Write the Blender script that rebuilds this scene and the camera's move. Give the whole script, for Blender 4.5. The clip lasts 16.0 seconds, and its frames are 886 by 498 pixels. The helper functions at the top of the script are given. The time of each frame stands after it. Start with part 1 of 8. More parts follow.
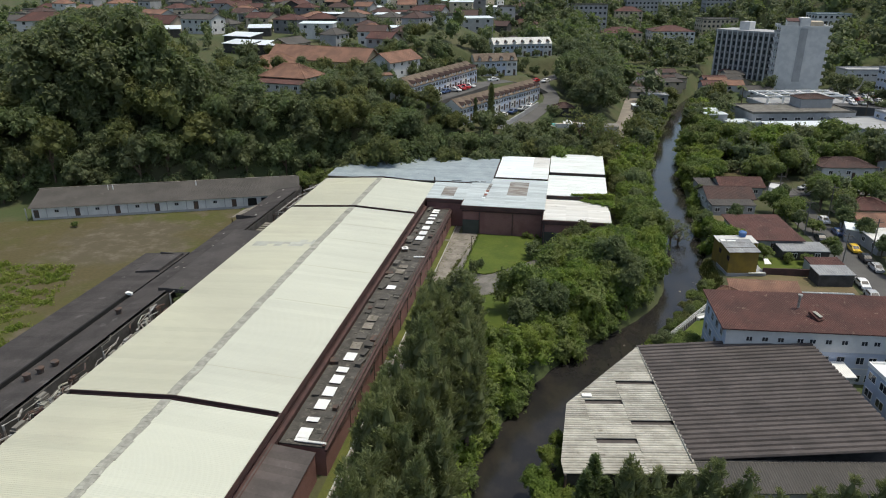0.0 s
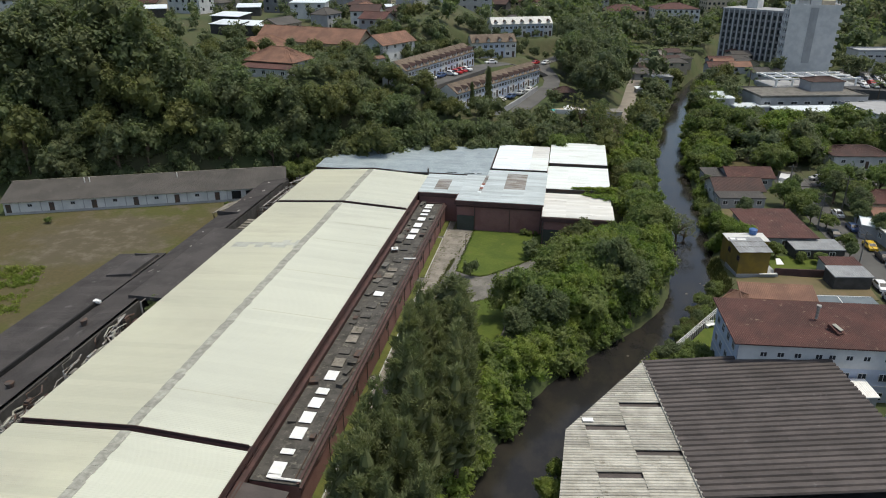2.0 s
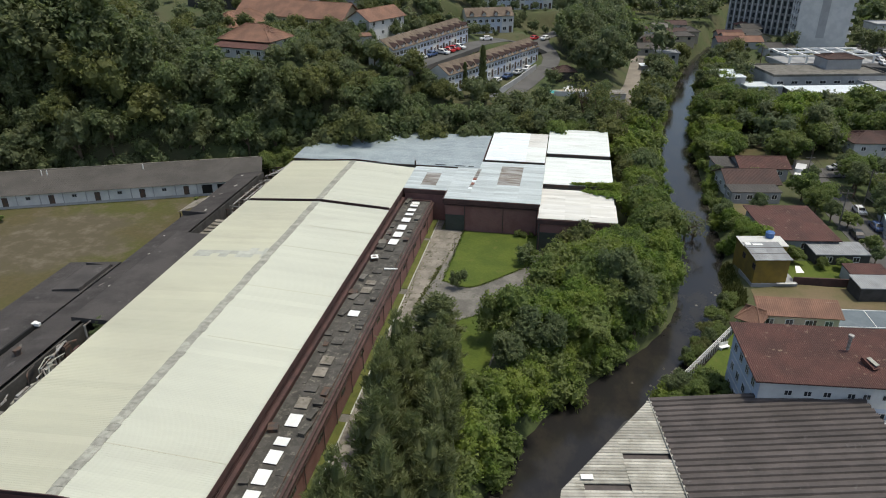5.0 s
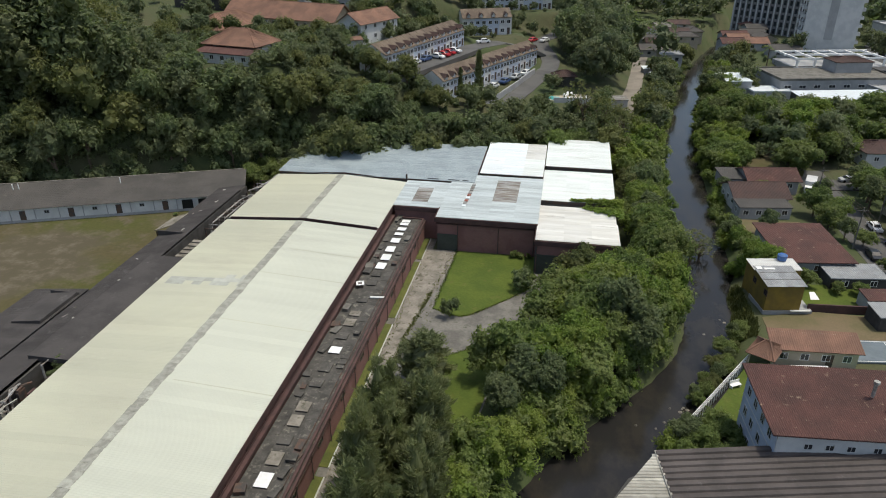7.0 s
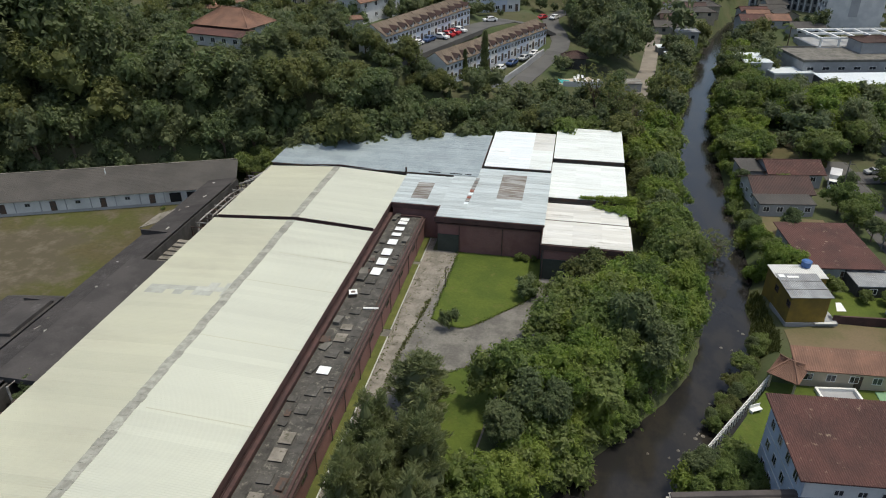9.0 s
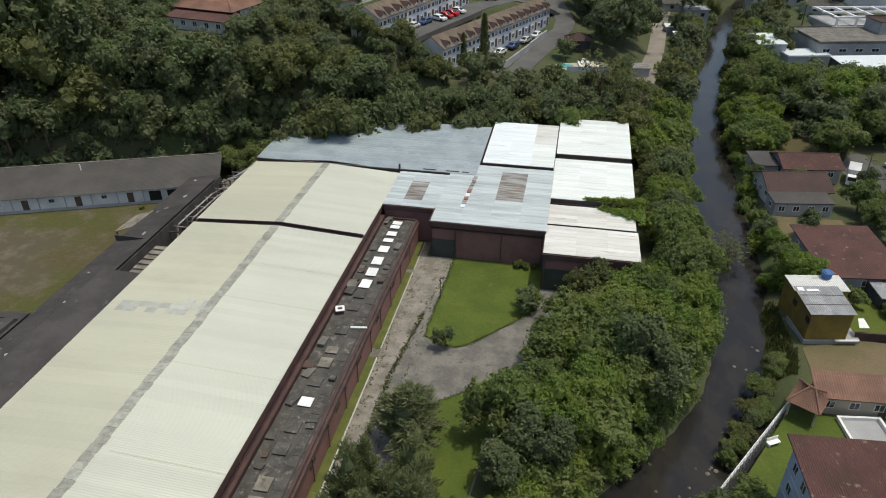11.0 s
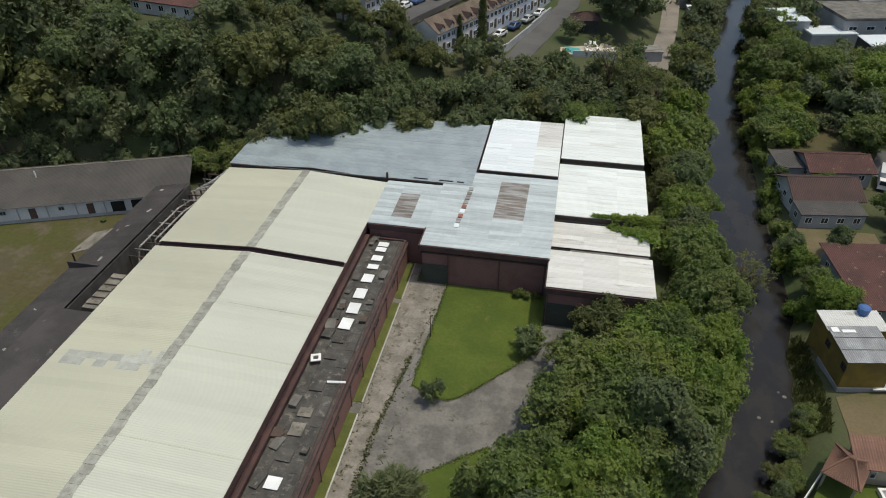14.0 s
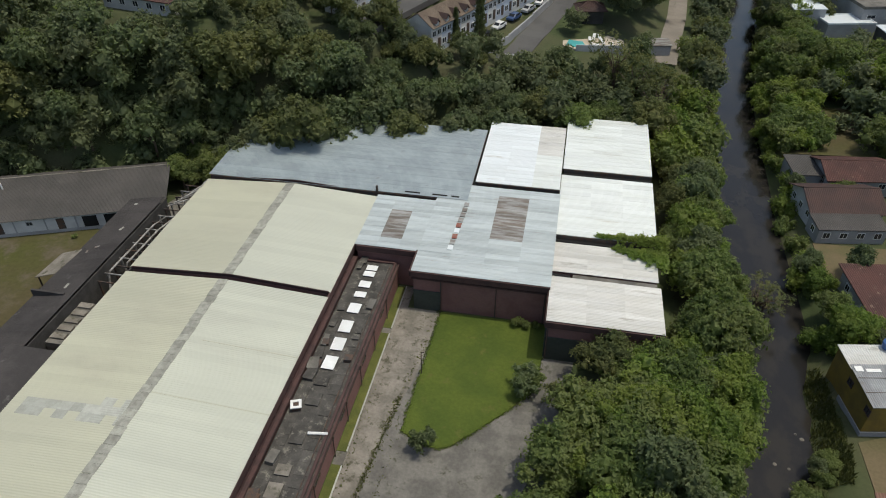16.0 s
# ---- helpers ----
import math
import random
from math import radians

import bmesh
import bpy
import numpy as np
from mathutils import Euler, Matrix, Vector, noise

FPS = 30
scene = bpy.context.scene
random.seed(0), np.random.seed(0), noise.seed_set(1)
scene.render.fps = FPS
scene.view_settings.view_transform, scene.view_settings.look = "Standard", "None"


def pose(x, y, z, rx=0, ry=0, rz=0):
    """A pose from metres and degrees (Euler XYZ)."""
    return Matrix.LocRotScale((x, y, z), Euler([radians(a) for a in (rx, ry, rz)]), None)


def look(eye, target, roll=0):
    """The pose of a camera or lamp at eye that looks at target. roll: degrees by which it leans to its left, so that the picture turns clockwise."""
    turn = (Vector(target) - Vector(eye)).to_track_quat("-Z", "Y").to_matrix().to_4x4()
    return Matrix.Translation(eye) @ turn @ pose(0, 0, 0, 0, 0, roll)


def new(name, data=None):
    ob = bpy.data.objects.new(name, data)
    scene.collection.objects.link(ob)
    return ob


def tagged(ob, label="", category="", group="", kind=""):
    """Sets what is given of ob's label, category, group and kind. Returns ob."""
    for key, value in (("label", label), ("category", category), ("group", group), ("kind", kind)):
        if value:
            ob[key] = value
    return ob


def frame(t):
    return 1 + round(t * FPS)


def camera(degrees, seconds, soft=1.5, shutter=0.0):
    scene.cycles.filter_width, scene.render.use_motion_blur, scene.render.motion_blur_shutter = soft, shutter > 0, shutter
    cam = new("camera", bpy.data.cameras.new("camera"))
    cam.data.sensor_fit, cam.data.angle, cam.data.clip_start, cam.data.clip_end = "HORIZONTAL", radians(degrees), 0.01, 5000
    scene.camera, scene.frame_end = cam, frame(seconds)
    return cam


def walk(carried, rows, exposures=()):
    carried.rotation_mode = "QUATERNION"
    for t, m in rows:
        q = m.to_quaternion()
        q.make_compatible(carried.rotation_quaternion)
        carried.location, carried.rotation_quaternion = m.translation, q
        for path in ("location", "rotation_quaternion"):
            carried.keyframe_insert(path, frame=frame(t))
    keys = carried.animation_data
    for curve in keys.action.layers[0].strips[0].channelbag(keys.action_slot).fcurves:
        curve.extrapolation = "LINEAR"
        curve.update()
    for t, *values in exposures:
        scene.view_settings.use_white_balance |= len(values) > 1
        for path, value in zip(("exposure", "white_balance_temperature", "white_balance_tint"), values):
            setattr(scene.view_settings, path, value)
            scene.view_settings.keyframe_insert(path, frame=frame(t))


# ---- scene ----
import itertools

cam = camera(65.1, 16.0, soft=1.05)
METRES, EYE, TILT, LEAN, TURN = 76.0, 53.6, -21.6, 0.0, 10.1
ROWS = [
    (0.0, 0.0, 0.0, 0.0, 0.0, 0.0, -0.0),
    (0.5, 0.0044, 0.0256, 0.0136, 0.0, -0.1, 0.01),
    (1.0, 0.0089, 0.0516, 0.027, 0.0, -0.35, 0.03),
    (1.5, 0.0138, 0.0781, 0.0403, 0.01, -1.04, 0.05),
    (2.0, 0.0188, 0.1054, 0.0541, 0.01, -1.84, 0.05),
    (2.5, 0.0239, 0.1331, 0.0676, -0.0, -2.65, 0.07),
    (3.0, 0.029, 0.1606, 0.0813, -0.02, -3.47, 0.06),
    (3.5, 0.0345, 0.1882, 0.0945, -0.02, -4.05, 0.06),
    (4.0, 0.0397, 0.2162, 0.1074, -0.03, -4.34, 0.06),
    (6.5, 0.065, 0.3474, 0.1736, -0.03, -4.46, 0.01),
    (7.0, 0.0697, 0.3731, 0.188, -0.02, -4.81, 0.01),
    (7.5, 0.0737, 0.3989, 0.2028, 0.25, -5.42, -0.1),
    (8.0, 0.0779, 0.4246, 0.2178, 0.38, -6.03, -0.18),
    (8.5, 0.0819, 0.4501, 0.2324, 0.4, -6.62, -0.19),
    (9.0, 0.0852, 0.4762, 0.2469, 0.63, -7.21, -0.27),
    (11.5, 0.099, 0.6098, 0.3242, 0.72, -10.22, -0.31),
    (12.0, 0.1013, 0.6379, 0.3402, 0.73, -10.82, -0.32),
    (12.5, 0.1036, 0.6665, 0.3564, 0.74, -11.42, -0.31),
    (13.0, 0.1061, 0.696, 0.3736, 0.76, -12.01, -0.31),
    (13.5, 0.108, 0.7258, 0.3919, 0.75, -12.59, -0.32),
    (14.0, 0.1102, 0.7553, 0.4111, 0.73, -13.2, -0.31),
    (14.5, 0.1129, 0.7835, 0.4287, 0.74, -13.81, -0.29),
    (15.0, 0.1151, 0.8113, 0.446, 0.73, -14.41, -0.3),
    (15.5, 0.1183, 0.8394, 0.4623, 0.75, -14.99, -0.29),
    (16.0, 0.1217, 0.8677, 0.4786, 0.75, -15.44, -0.29),
]
walk(cam, [(t, pose(0, 0, EYE, TILT, LEAN, TURN) @ pose(METRES * x, METRES * y, METRES * z, 90 + pitch, roll, yaw)) for t, x, y, z, yaw, pitch, roll in ROWS],
     exposures=[(0.0, 0.14, 6800, 5), (11.0, 0.02, 6800, 5), (16.0, -0.18, 6800, 5)])

# ---- world, sun ----
SUN_EL, SUN_AZ = 73.5, 79.0   # height above the horizon; degrees from +y towards +x
world = bpy.data.worlds.new("world")
scene.world = world
world.use_nodes = True
wn = world.node_tree.nodes
sky = wn.new("ShaderNodeTexSky")
sky.sky_type, sky.sun_disc = "NISHITA", False
sky.sun_elevation, sky.sun_rotation = radians(SUN_EL), radians(SUN_AZ)
sky.air_density, sky.dust_density = 1.0, 3.0
wn["Background"].inputs["Strength"].default_value = 0.15
world.node_tree.links.new(sky.outputs[0], wn["Background"].inputs[0])
sun = new("sun", bpy.data.lights.new("sun", "SUN"))
sun.data.energy, sun.data.angle, sun.data.color = 2.35, radians(0.6), (1.0, 0.95, 0.86)
sun.matrix_world = look((80 * math.sin(radians(SUN_AZ)), 80 * math.cos(radians(SUN_AZ)), 80 * math.tan(radians(SUN_EL))), (0, 0, 0))


# ---- materials ----
def nodes_of(name):
    m = bpy.data.materials.new(name)
    m.use_nodes = True
    n, l = m.node_tree.nodes, m.node_tree.links
    return m, n, l, n["Principled BSDF"]


def mth(n, l, op, a, b):
    k = n.new("ShaderNodeMath")
    k.operation = op
    for i, v in enumerate((a, b)):
        if isinstance(v, (int, float)):
            k.inputs[i].default_value = v
        else:
            l.new(v, k.inputs[i])
    return k.outputs[0]


def mixc(n, l, fac, a, b, mode="MIX"):
    k = n.new("ShaderNodeMix")
    k.data_type, k.blend_type = "RGBA", mode
    for s, v in ((k.inputs[0], fac), (k.inputs[6], a), (k.inputs[7], b)):
        if isinstance(v, (int, float)):
            s.default_value = v
        elif isinstance(v, tuple):
            s.default_value = (*v, 1)
        else:
            l.new(v, s)
    return k.outputs[2]


def noi(n, l, vec, scale, detail=3.0, rough=0.55):
    k = n.new("ShaderNodeTexNoise")
    k.inputs["Scale"].default_value, k.inputs["Detail"].default_value, k.inputs["Roughness"].default_value = scale, detail, rough
    l.new(vec, k.inputs["Vector"])
    return k.outputs["Fac"]


def ramp(n, l, fac, lo, hi):
    k = n.new("ShaderNodeMapRange")
    k.inputs["From Min"].default_value, k.inputs["From Max"].default_value = lo, hi
    k.interpolation_type = "SMOOTHSTEP"
    l.new(fac, k.inputs["Value"])
    return k.outputs[0]


def surface(name, col, col2=None, rough=0.75, spec=0.3, metal=0.0, coarse=0.25, fine=5.0, var=0.2, rnd=0.0, bump=0.3,
            stain=None, stain_at=(0.55, 0.68), stain_scale=0.5, stretch=(1, 1, 1)):
    """A weathered surface: two colours mixed by a coarse noise, fine grain, stains of a shape of their own."""
    m, n, l, p = nodes_of(name)
    geo = n.new("ShaderNodeNewGeometry")
    mp = n.new("ShaderNodeMapping")
    mp.inputs["Scale"].default_value = stretch
    l.new(geo.outputs["Position"], mp.inputs["Vector"])
    v = mp.outputs[0]
    col2 = col2 or tuple(c * (1 - var) for c in col)
    c = mixc(n, l, ramp(n, l, noi(n, l, v, coarse), 0.35, 0.65), col, col2)
    if stain:
        c = mixc(n, l, ramp(n, l, noi(n, l, v, stain_scale, 6, 0.7), *stain_at), c, stain)
    grain = noi(n, l, v, fine, 4, 0.6)
    c = mixc(n, l, 1.0, c, mixc(n, l, grain, (1 - var, 1 - var, 1 - var), (1 + var, 1 + var, 1 + var)), "MULTIPLY")
    if rnd:
        oi = n.new("ShaderNodeObjectInfo")
        k = mth(n, l, "ADD", mth(n, l, "MULTIPLY", oi.outputs["Random"], rnd), 1 - rnd / 2)
        cc = n.new("ShaderNodeCombineColor")
        for i in range(3):
            l.new(k, cc.inputs[i])
        c = mixc(n, l, 1.0, c, cc.outputs[0], "MULTIPLY")
    l.new(c, p.inputs["Base Color"])
    p.inputs["Roughness"].default_value, p.inputs["Metallic"].default_value = rough, metal
    p.inputs["Specular IOR Level"].default_value = spec
    if bump:
        b = n.new("ShaderNodeBump")
        b.inputs["Strength"].default_value, b.inputs["Distance"].default_value = bump, 0.05
        l.new(grain, b.inputs["Height"])
        l.new(b.outputs[0], p.inputs["Normal"])
    return m


def foliage(name, dark, light, warm, glow=0.3, through_tint=(1.0, 1.15, 0.6)):
    m, n, l, p = nodes_of(name)
    geo, oi = n.new("ShaderNodeNewGeometry"), n.new("ShaderNodeObjectInfo")
    big = ramp(n, l, noi(n, l, geo.outputs["Position"], 0.13, 2), 0.38, 0.62)
    spray = ramp(n, l, noi(n, l, geo.outputs["Position"], 0.75, 3, 0.6), 0.32, 0.68)
    f = mth(n, l, "ADD", mth(n, l, "MULTIPLY", geo.outputs["Random Per Island"], 0.35), mth(n, l, "ADD", mth(n, l, "MULTIPLY", oi.outputs["Random"], 0.3), mth(n, l, "MULTIPLY", spray, 0.35)))
    c = mixc(n, l, f, dark, light)
    c = mixc(n, l, mth(n, l, "MULTIPLY", big, 0.55), c, warm)
    l.new(c, p.inputs["Base Color"])
    p.inputs["Roughness"].default_value, p.inputs["Specular IOR Level"].default_value = 0.55, 0.25
    t, mx = n.new("ShaderNodeBsdfTranslucent"), n.new("ShaderNodeMixShader")
    l.new(mixc(n, l, 1.0, c, through_tint, "MULTIPLY"), t.inputs[0])
    mx.inputs[0].default_value = glow
    l.new(p.outputs[0], mx.inputs[1])
    l.new(t.outputs[0], mx.inputs[2])
    l.new(mx.outputs[0], n["Material Output"].inputs[0])
    return m


def bricks(name, a, b, mortar):
    m, n, l, p = nodes_of(name)
    geo = n.new("ShaderNodeNewGeometry")
    sx, cx = n.new("ShaderNodeSeparateXYZ"), n.new("ShaderNodeCombineXYZ")
    l.new(geo.outputs["Position"], sx.inputs[0])
    l.new(mth(n, l, "ADD", sx.outputs[0], sx.outputs[1]), cx.inputs[0])
    l.new(sx.outputs[2], cx.inputs[1])
    t = n.new("ShaderNodeTexBrick")
    t.inputs["Scale"].default_value, t.inputs["Brick Width"].default_value, t.inputs["Row Height"].default_value = 1.0, 0.26, 0.1
    t.inputs["Mortar Size"].default_value = 0.012
    for k, c in (("Color1", a), ("Color2", b), ("Mortar", mortar)):
        t.inputs[k].default_value = (*c, 1)
    l.new(cx.outputs[0], t.inputs["Vector"])
    c = mixc(n, l, ramp(n, l, noi(n, l, geo.outputs["Position"], 0.4, 5, 0.65), 0.45, 0.7), t.outputs[0], tuple(x * 0.74 for x in a))
    l.new(c, p.inputs["Base Color"])
    p.inputs["Roughness"].default_value, p.inputs["Specular IOR Level"].default_value = 0.85, 0.2
    bp = n.new("ShaderNodeBump")
    bp.inputs["Strength"].default_value, bp.inputs["Distance"].default_value = 0.4, 0.02
    l.new(t.outputs["Fac"], bp.inputs["Height"])
    l.new(bp.outputs[0], p.inputs["Normal"])
    return m


def glassy(name, col):
    m, n, l, p = nodes_of(name)
    p.inputs["Base Color"].default_value = (*col, 1)
    p.inputs["Roughness"].default_value, p.inputs["Specular IOR Level"].default_value = 0.08, 0.6
    return m


def watery(name):
    m, n, l, p = nodes_of(name)
    geo = n.new("ShaderNodeNewGeometry")
    mp = n.new("ShaderNodeMapping")
    mp.inputs["Scale"].default_value = (1.0, 0.6, 1.0)
    l.new(geo.outputs["Position"], mp.inputs["Vector"])
    c = mixc(n, l, ramp(n, l, noi(n, l, mp.outputs[0], 0.28, 6, 0.65), 0.42, 0.62), (0.020, 0.019, 0.019), (0.030, 0.027, 0.023))
    l.new(c, p.inputs["Base Color"])
    p.inputs["Roughness"].default_value, p.inputs["IOR"].default_value = 0.12, 1.33
    b = n.new("ShaderNodeBump")
    b.inputs["Strength"].default_value, b.inputs["Distance"].default_value = 0.35, 0.05
    l.new(noi(n, l, mp.outputs[0], 1.3, 4, 0.55), b.inputs["Height"])
    l.new(b.outputs[0], p.inputs["Normal"])
    return m


M_LEAF = foliage("leaf_green", (0.062, 0.095, 0.031), (0.222, 0.284, 0.092), (0.208, 0.228, 0.085), 0.5)
M_LEAF_BRIGHT = foliage("leaf_bright", (0.071, 0.117, 0.025), (0.234, 0.318, 0.072), (0.238, 0.265, 0.066), 0.5)
M_LEAF_DARK = foliage("leaf_dark", (0.056, 0.074, 0.040), (0.186, 0.224, 0.110), (0.174, 0.188, 0.093), 0.5, (1.0, 1.06, 0.8))
M_LEAF_GREY = foliage("leaf_grey", (0.062, 0.086, 0.044), (0.190, 0.240, 0.112), (0.182, 0.204, 0.098), 0.5, (1.0, 1.1, 0.7))
M_LEAF_OLIVE = foliage("leaf_olive", (0.078, 0.098, 0.040), (0.185, 0.208, 0.078), (0.200, 0.200, 0.074), 0.5, (1.0, 1.05, 0.8))
M_LEAF_FAR = foliage("leaf_far", (0.062, 0.084, 0.047), (0.175, 0.215, 0.110), (0.178, 0.189, 0.098), 0.5, (1.0, 1.06, 0.8))
M_LEAF_LANE = foliage("leaf_feathery", (0.100, 0.122, 0.062), (0.225, 0.252, 0.122), (0.225, 0.236, 0.112), 0.5, (1.0, 1.08, 0.75))
M_SCRUB = foliage("leaf_scrub", (0.120, 0.165, 0.030), (0.220, 0.275, 0.055), (0.230, 0.250, 0.060), 0.5)
M_BARK = surface("bark", (0.16, 0.12, 0.085), rough=0.9, fine=9, var=0.35)
M_GROUND = surface("ground_soil_grass", (0.055, 0.074, 0.028), (0.078, 0.078, 0.040), rough=0.95, coarse=0.06, fine=2.2, var=0.3, stain=(0.045, 0.060, 0.024), stain_scale=0.15, bump=0.6)
M_FIELD = surface("field_grass_dirt", (0.066, 0.071, 0.018), (0.080, 0.067, 0.031), rough=0.95, coarse=0.06, fine=1.6, var=0.30, stain=(0.108, 0.091, 0.062), stain_at=(0.50, 0.68), stain_scale=0.16, bump=0.6)
# a worn earth patch with ragged edges in the middle of the field
fn, fl = M_FIELD.node_tree.nodes, M_FIELD.node_tree.links
fp = fn["Principled BSDF"]
grass = fp.inputs["Base Color"].links[0].from_socket
fgeo, fsub, flen = fn.new("ShaderNodeNewGeometry"), fn.new("ShaderNodeVectorMath"), fn.new("ShaderNodeVectorMath")
fsub.operation, flen.operation = "SUBTRACT", "LENGTH"
fsub.inputs[1].default_value = (-93.0, 126.0, 0.0)
fl.new(fgeo.outputs["Position"], fsub.inputs[0])
fl.new(fsub.outputs[0], flen.inputs[0])
ragged = mth(fn, fl, "ADD", mth(fn, fl, "MULTIPLY", flen.outputs["Value"], 0.040), mth(fn, fl, "MULTIPLY", noi(fn, fl, fgeo.outputs["Position"], 0.12, 6, 0.65), 1.1))
bare = ramp(fn, fl, ragged, 0.92, 1.22)
earth = mixc(fn, fl, ramp(fn, fl, noi(fn, fl, fgeo.outputs["Position"], 0.3, 5, 0.7), 0.45, 0.7), (0.082, 0.070, 0.044), (0.135, 0.116, 0.084))
fl.new(mixc(fn, fl, bare, earth, grass), fp.inputs["Base Color"])
M_LAWN = surface("lawn_grass", (0.080, 0.108, 0.017), (0.060, 0.088, 0.014), rough=0.95, coarse=0.22, fine=2.5, var=0.26, bump=0.8, stain=(0.100, 0.105, 0.026), stain_at=(0.56, 0.74), stain_scale=0.4)
M_VERGE = surface("verge_grass", (0.108, 0.116, 0.030), (0.078, 0.092, 0.024), rough=0.95, coarse=0.5, fine=6, var=0.28, bump=0.7)
M_CONC = surface("old_concrete", (0.25, 0.228, 0.195), (0.165, 0.150, 0.126), rough=0.95, coarse=0.45, fine=3.0, var=0.34, stain=(0.085, 0.082, 0.055), stain_at=(0.53, 0.66), stain_scale=0.7, bump=0.6)
M_CONC_D = surface("grey_concrete", (0.180, 0.170, 0.152), (0.118, 0.112, 0.100), rough=0.95, coarse=0.4, fine=2.6, var=0.34, stain=(0.075, 0.078, 0.052), stain_at=(0.55, 0.70), stain_scale=0.6, bump=0.6)
M_ASPH = surface("asphalt", (0.085, 0.085, 0.088), (0.065, 0.065, 0.067), rough=0.9, coarse=0.2, fine=8, var=0.18)
M_ROADF = surface("worn_asphalt", (0.108, 0.105, 0.101), (0.085, 0.083, 0.081), rough=0.9, coarse=0.15, fine=5, var=0.15)
M_DIRT = surface("dirt_road", (0.25, 0.222, 0.19), (0.20, 0.178, 0.15), rough=0.95, coarse=0.2, fine=3, var=0.2)
M_LOT = surface("bare_lot", (0.155, 0.118, 0.070), (0.110, 0.100, 0.048), rough=0.95, coarse=0.15, fine=3, var=0.25)
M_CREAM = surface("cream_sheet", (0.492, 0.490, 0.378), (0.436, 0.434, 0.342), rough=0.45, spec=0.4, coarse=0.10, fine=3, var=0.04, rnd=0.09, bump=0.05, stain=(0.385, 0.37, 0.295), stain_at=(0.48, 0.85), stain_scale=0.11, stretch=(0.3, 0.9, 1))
# the right slope's sheets: a little paler and less yellow than the left's
M_CREAM_R = surface("cream_sheet_right", (0.535, 0.546, 0.456), (0.490, 0.500, 0.420), rough=0.36, spec=0.6, coarse=0.10, fine=3, var=0.035, rnd=0.07, bump=0.05, stain=(0.42, 0.42, 0.355), stain_at=(0.50, 0.85), stain_scale=0.11, stretch=(0.3, 0.9, 1))
M_PATCH = surface("replaced_sheet", (0.44, 0.45, 0.405), (0.37, 0.375, 0.335), rough=0.6, coarse=1.0, fine=5, var=0.1, rnd=0.25, bump=0.1)
M_CAP = surface("ridge_cap_grey", (0.35, 0.35, 0.305), (0.255, 0.255, 0.22), rough=0.8, coarse=1.4, fine=6, var=0.15, rnd=0.3)
M_SILVER = surface("zinc_sheet", (0.475, 0.525, 0.53), (0.385, 0.43, 0.44), rough=0.45, spec=0.4, coarse=0.5, fine=5, var=0.09, rnd=0.24, bump=0.1, stain=(0.30, 0.255, 0.21), stain_at=(0.60, 0.74), stain_scale=0.5, stretch=(0.3, 2.6, 1))
M_BLUEGREY = surface("blue_grey_sheet", (0.305, 0.355, 0.375), (0.250, 0.295, 0.315), rough=0.40, spec=0.5, coarse=0.35, fine=4, var=0.07, rnd=0.12, bump=0.1, stain=(0.17, 0.17, 0.165), stain_at=(0.60, 0.74), stain_scale=0.9)
M_WHITE = surface("white_sheet", (0.725, 0.77, 0.785), (0.68, 0.725, 0.735), rough=0.34, spec=0.65, coarse=0.25, fine=4, var=0.05, rnd=0.1, bump=0.1, stain=(0.36, 0.33, 0.27), stain_at=(0.60, 0.8), stain_scale=0.3, stretch=(0.3, 2, 1))
# slightly darker and less blue than white_sheet
M_WHITE_Y = surface("warm_white_sheet", (0.712, 0.748, 0.728), (0.645, 0.68, 0.65), rough=0.36, spec=0.55, coarse=0.35, fine=4, var=0.06, rnd=0.12, bump=0.1, stain=(0.46, 0.44, 0.36), stain_at=(0.58, 0.80), stain_scale=0.35, stretch=(0.3, 2, 1))
M_PALE = surface("stained_pale_sheet", (0.60, 0.60, 0.575), (0.52, 0.515, 0.48), rough=0.5, spec=0.5, coarse=0.3, fine=4, var=0.08, rnd=0.2, bump=0.1, stain=(0.27, 0.245, 0.20), stain_at=(0.56, 0.74), stain_scale=0.35, stretch=(0.3, 2, 1))
M_RUST = surface("rusty_sheet", (0.175, 0.150, 0.128), (0.32, 0.32, 0.31), rough=0.8, coarse=0.8, fine=5, var=0.25, rnd=0.3, stretch=(0.4, 2.5, 1))
M_RED = surface("red_oxide", (0.23, 0.065, 0.045), (0.27, 0.15, 0.12), rough=0.8, coarse=0.9, fine=6, var=0.25)
M_BRICK = bricks("red_brick", (0.255, 0.132, 0.120), (0.220, 0.114, 0.104), (0.20, 0.125, 0.112))
M_FASCIA = surface("brown_red_paint", (0.090, 0.050, 0.046), (0.062, 0.038, 0.036), rough=0.8, coarse=0.6, fine=4, var=0.25)
M_DARKROOF = surface("dark_fibre_cement", (0.068, 0.062, 0.060), (0.049, 0.045, 0.044), rough=0.9, coarse=0.25, fine=4, var=0.22, rnd=0.16, stain=(0.118, 0.114, 0.108), stain_at=(0.58, 0.74), stain_scale=0.4)
M_LEANROOF = surface("black_membrane", (0.085, 0.080, 0.072), (0.055, 0.052, 0.047), rough=0.92, coarse=0.7, fine=5, var=0.3, rnd=0.35, stain=(0.185, 0.175, 0.145), stain_at=(0.52, 0.70), stain_scale=1.3)
M_GREYROOF = surface("grey_fibre_cement", (0.086, 0.080, 0.075), (0.068, 0.064, 0.060), rough=0.92, coarse=0.2, fine=3, var=0.15, rnd=0.06, stain=(0.105, 0.098, 0.088), stain_at=(0.58, 0.74), stain_scale=0.35)
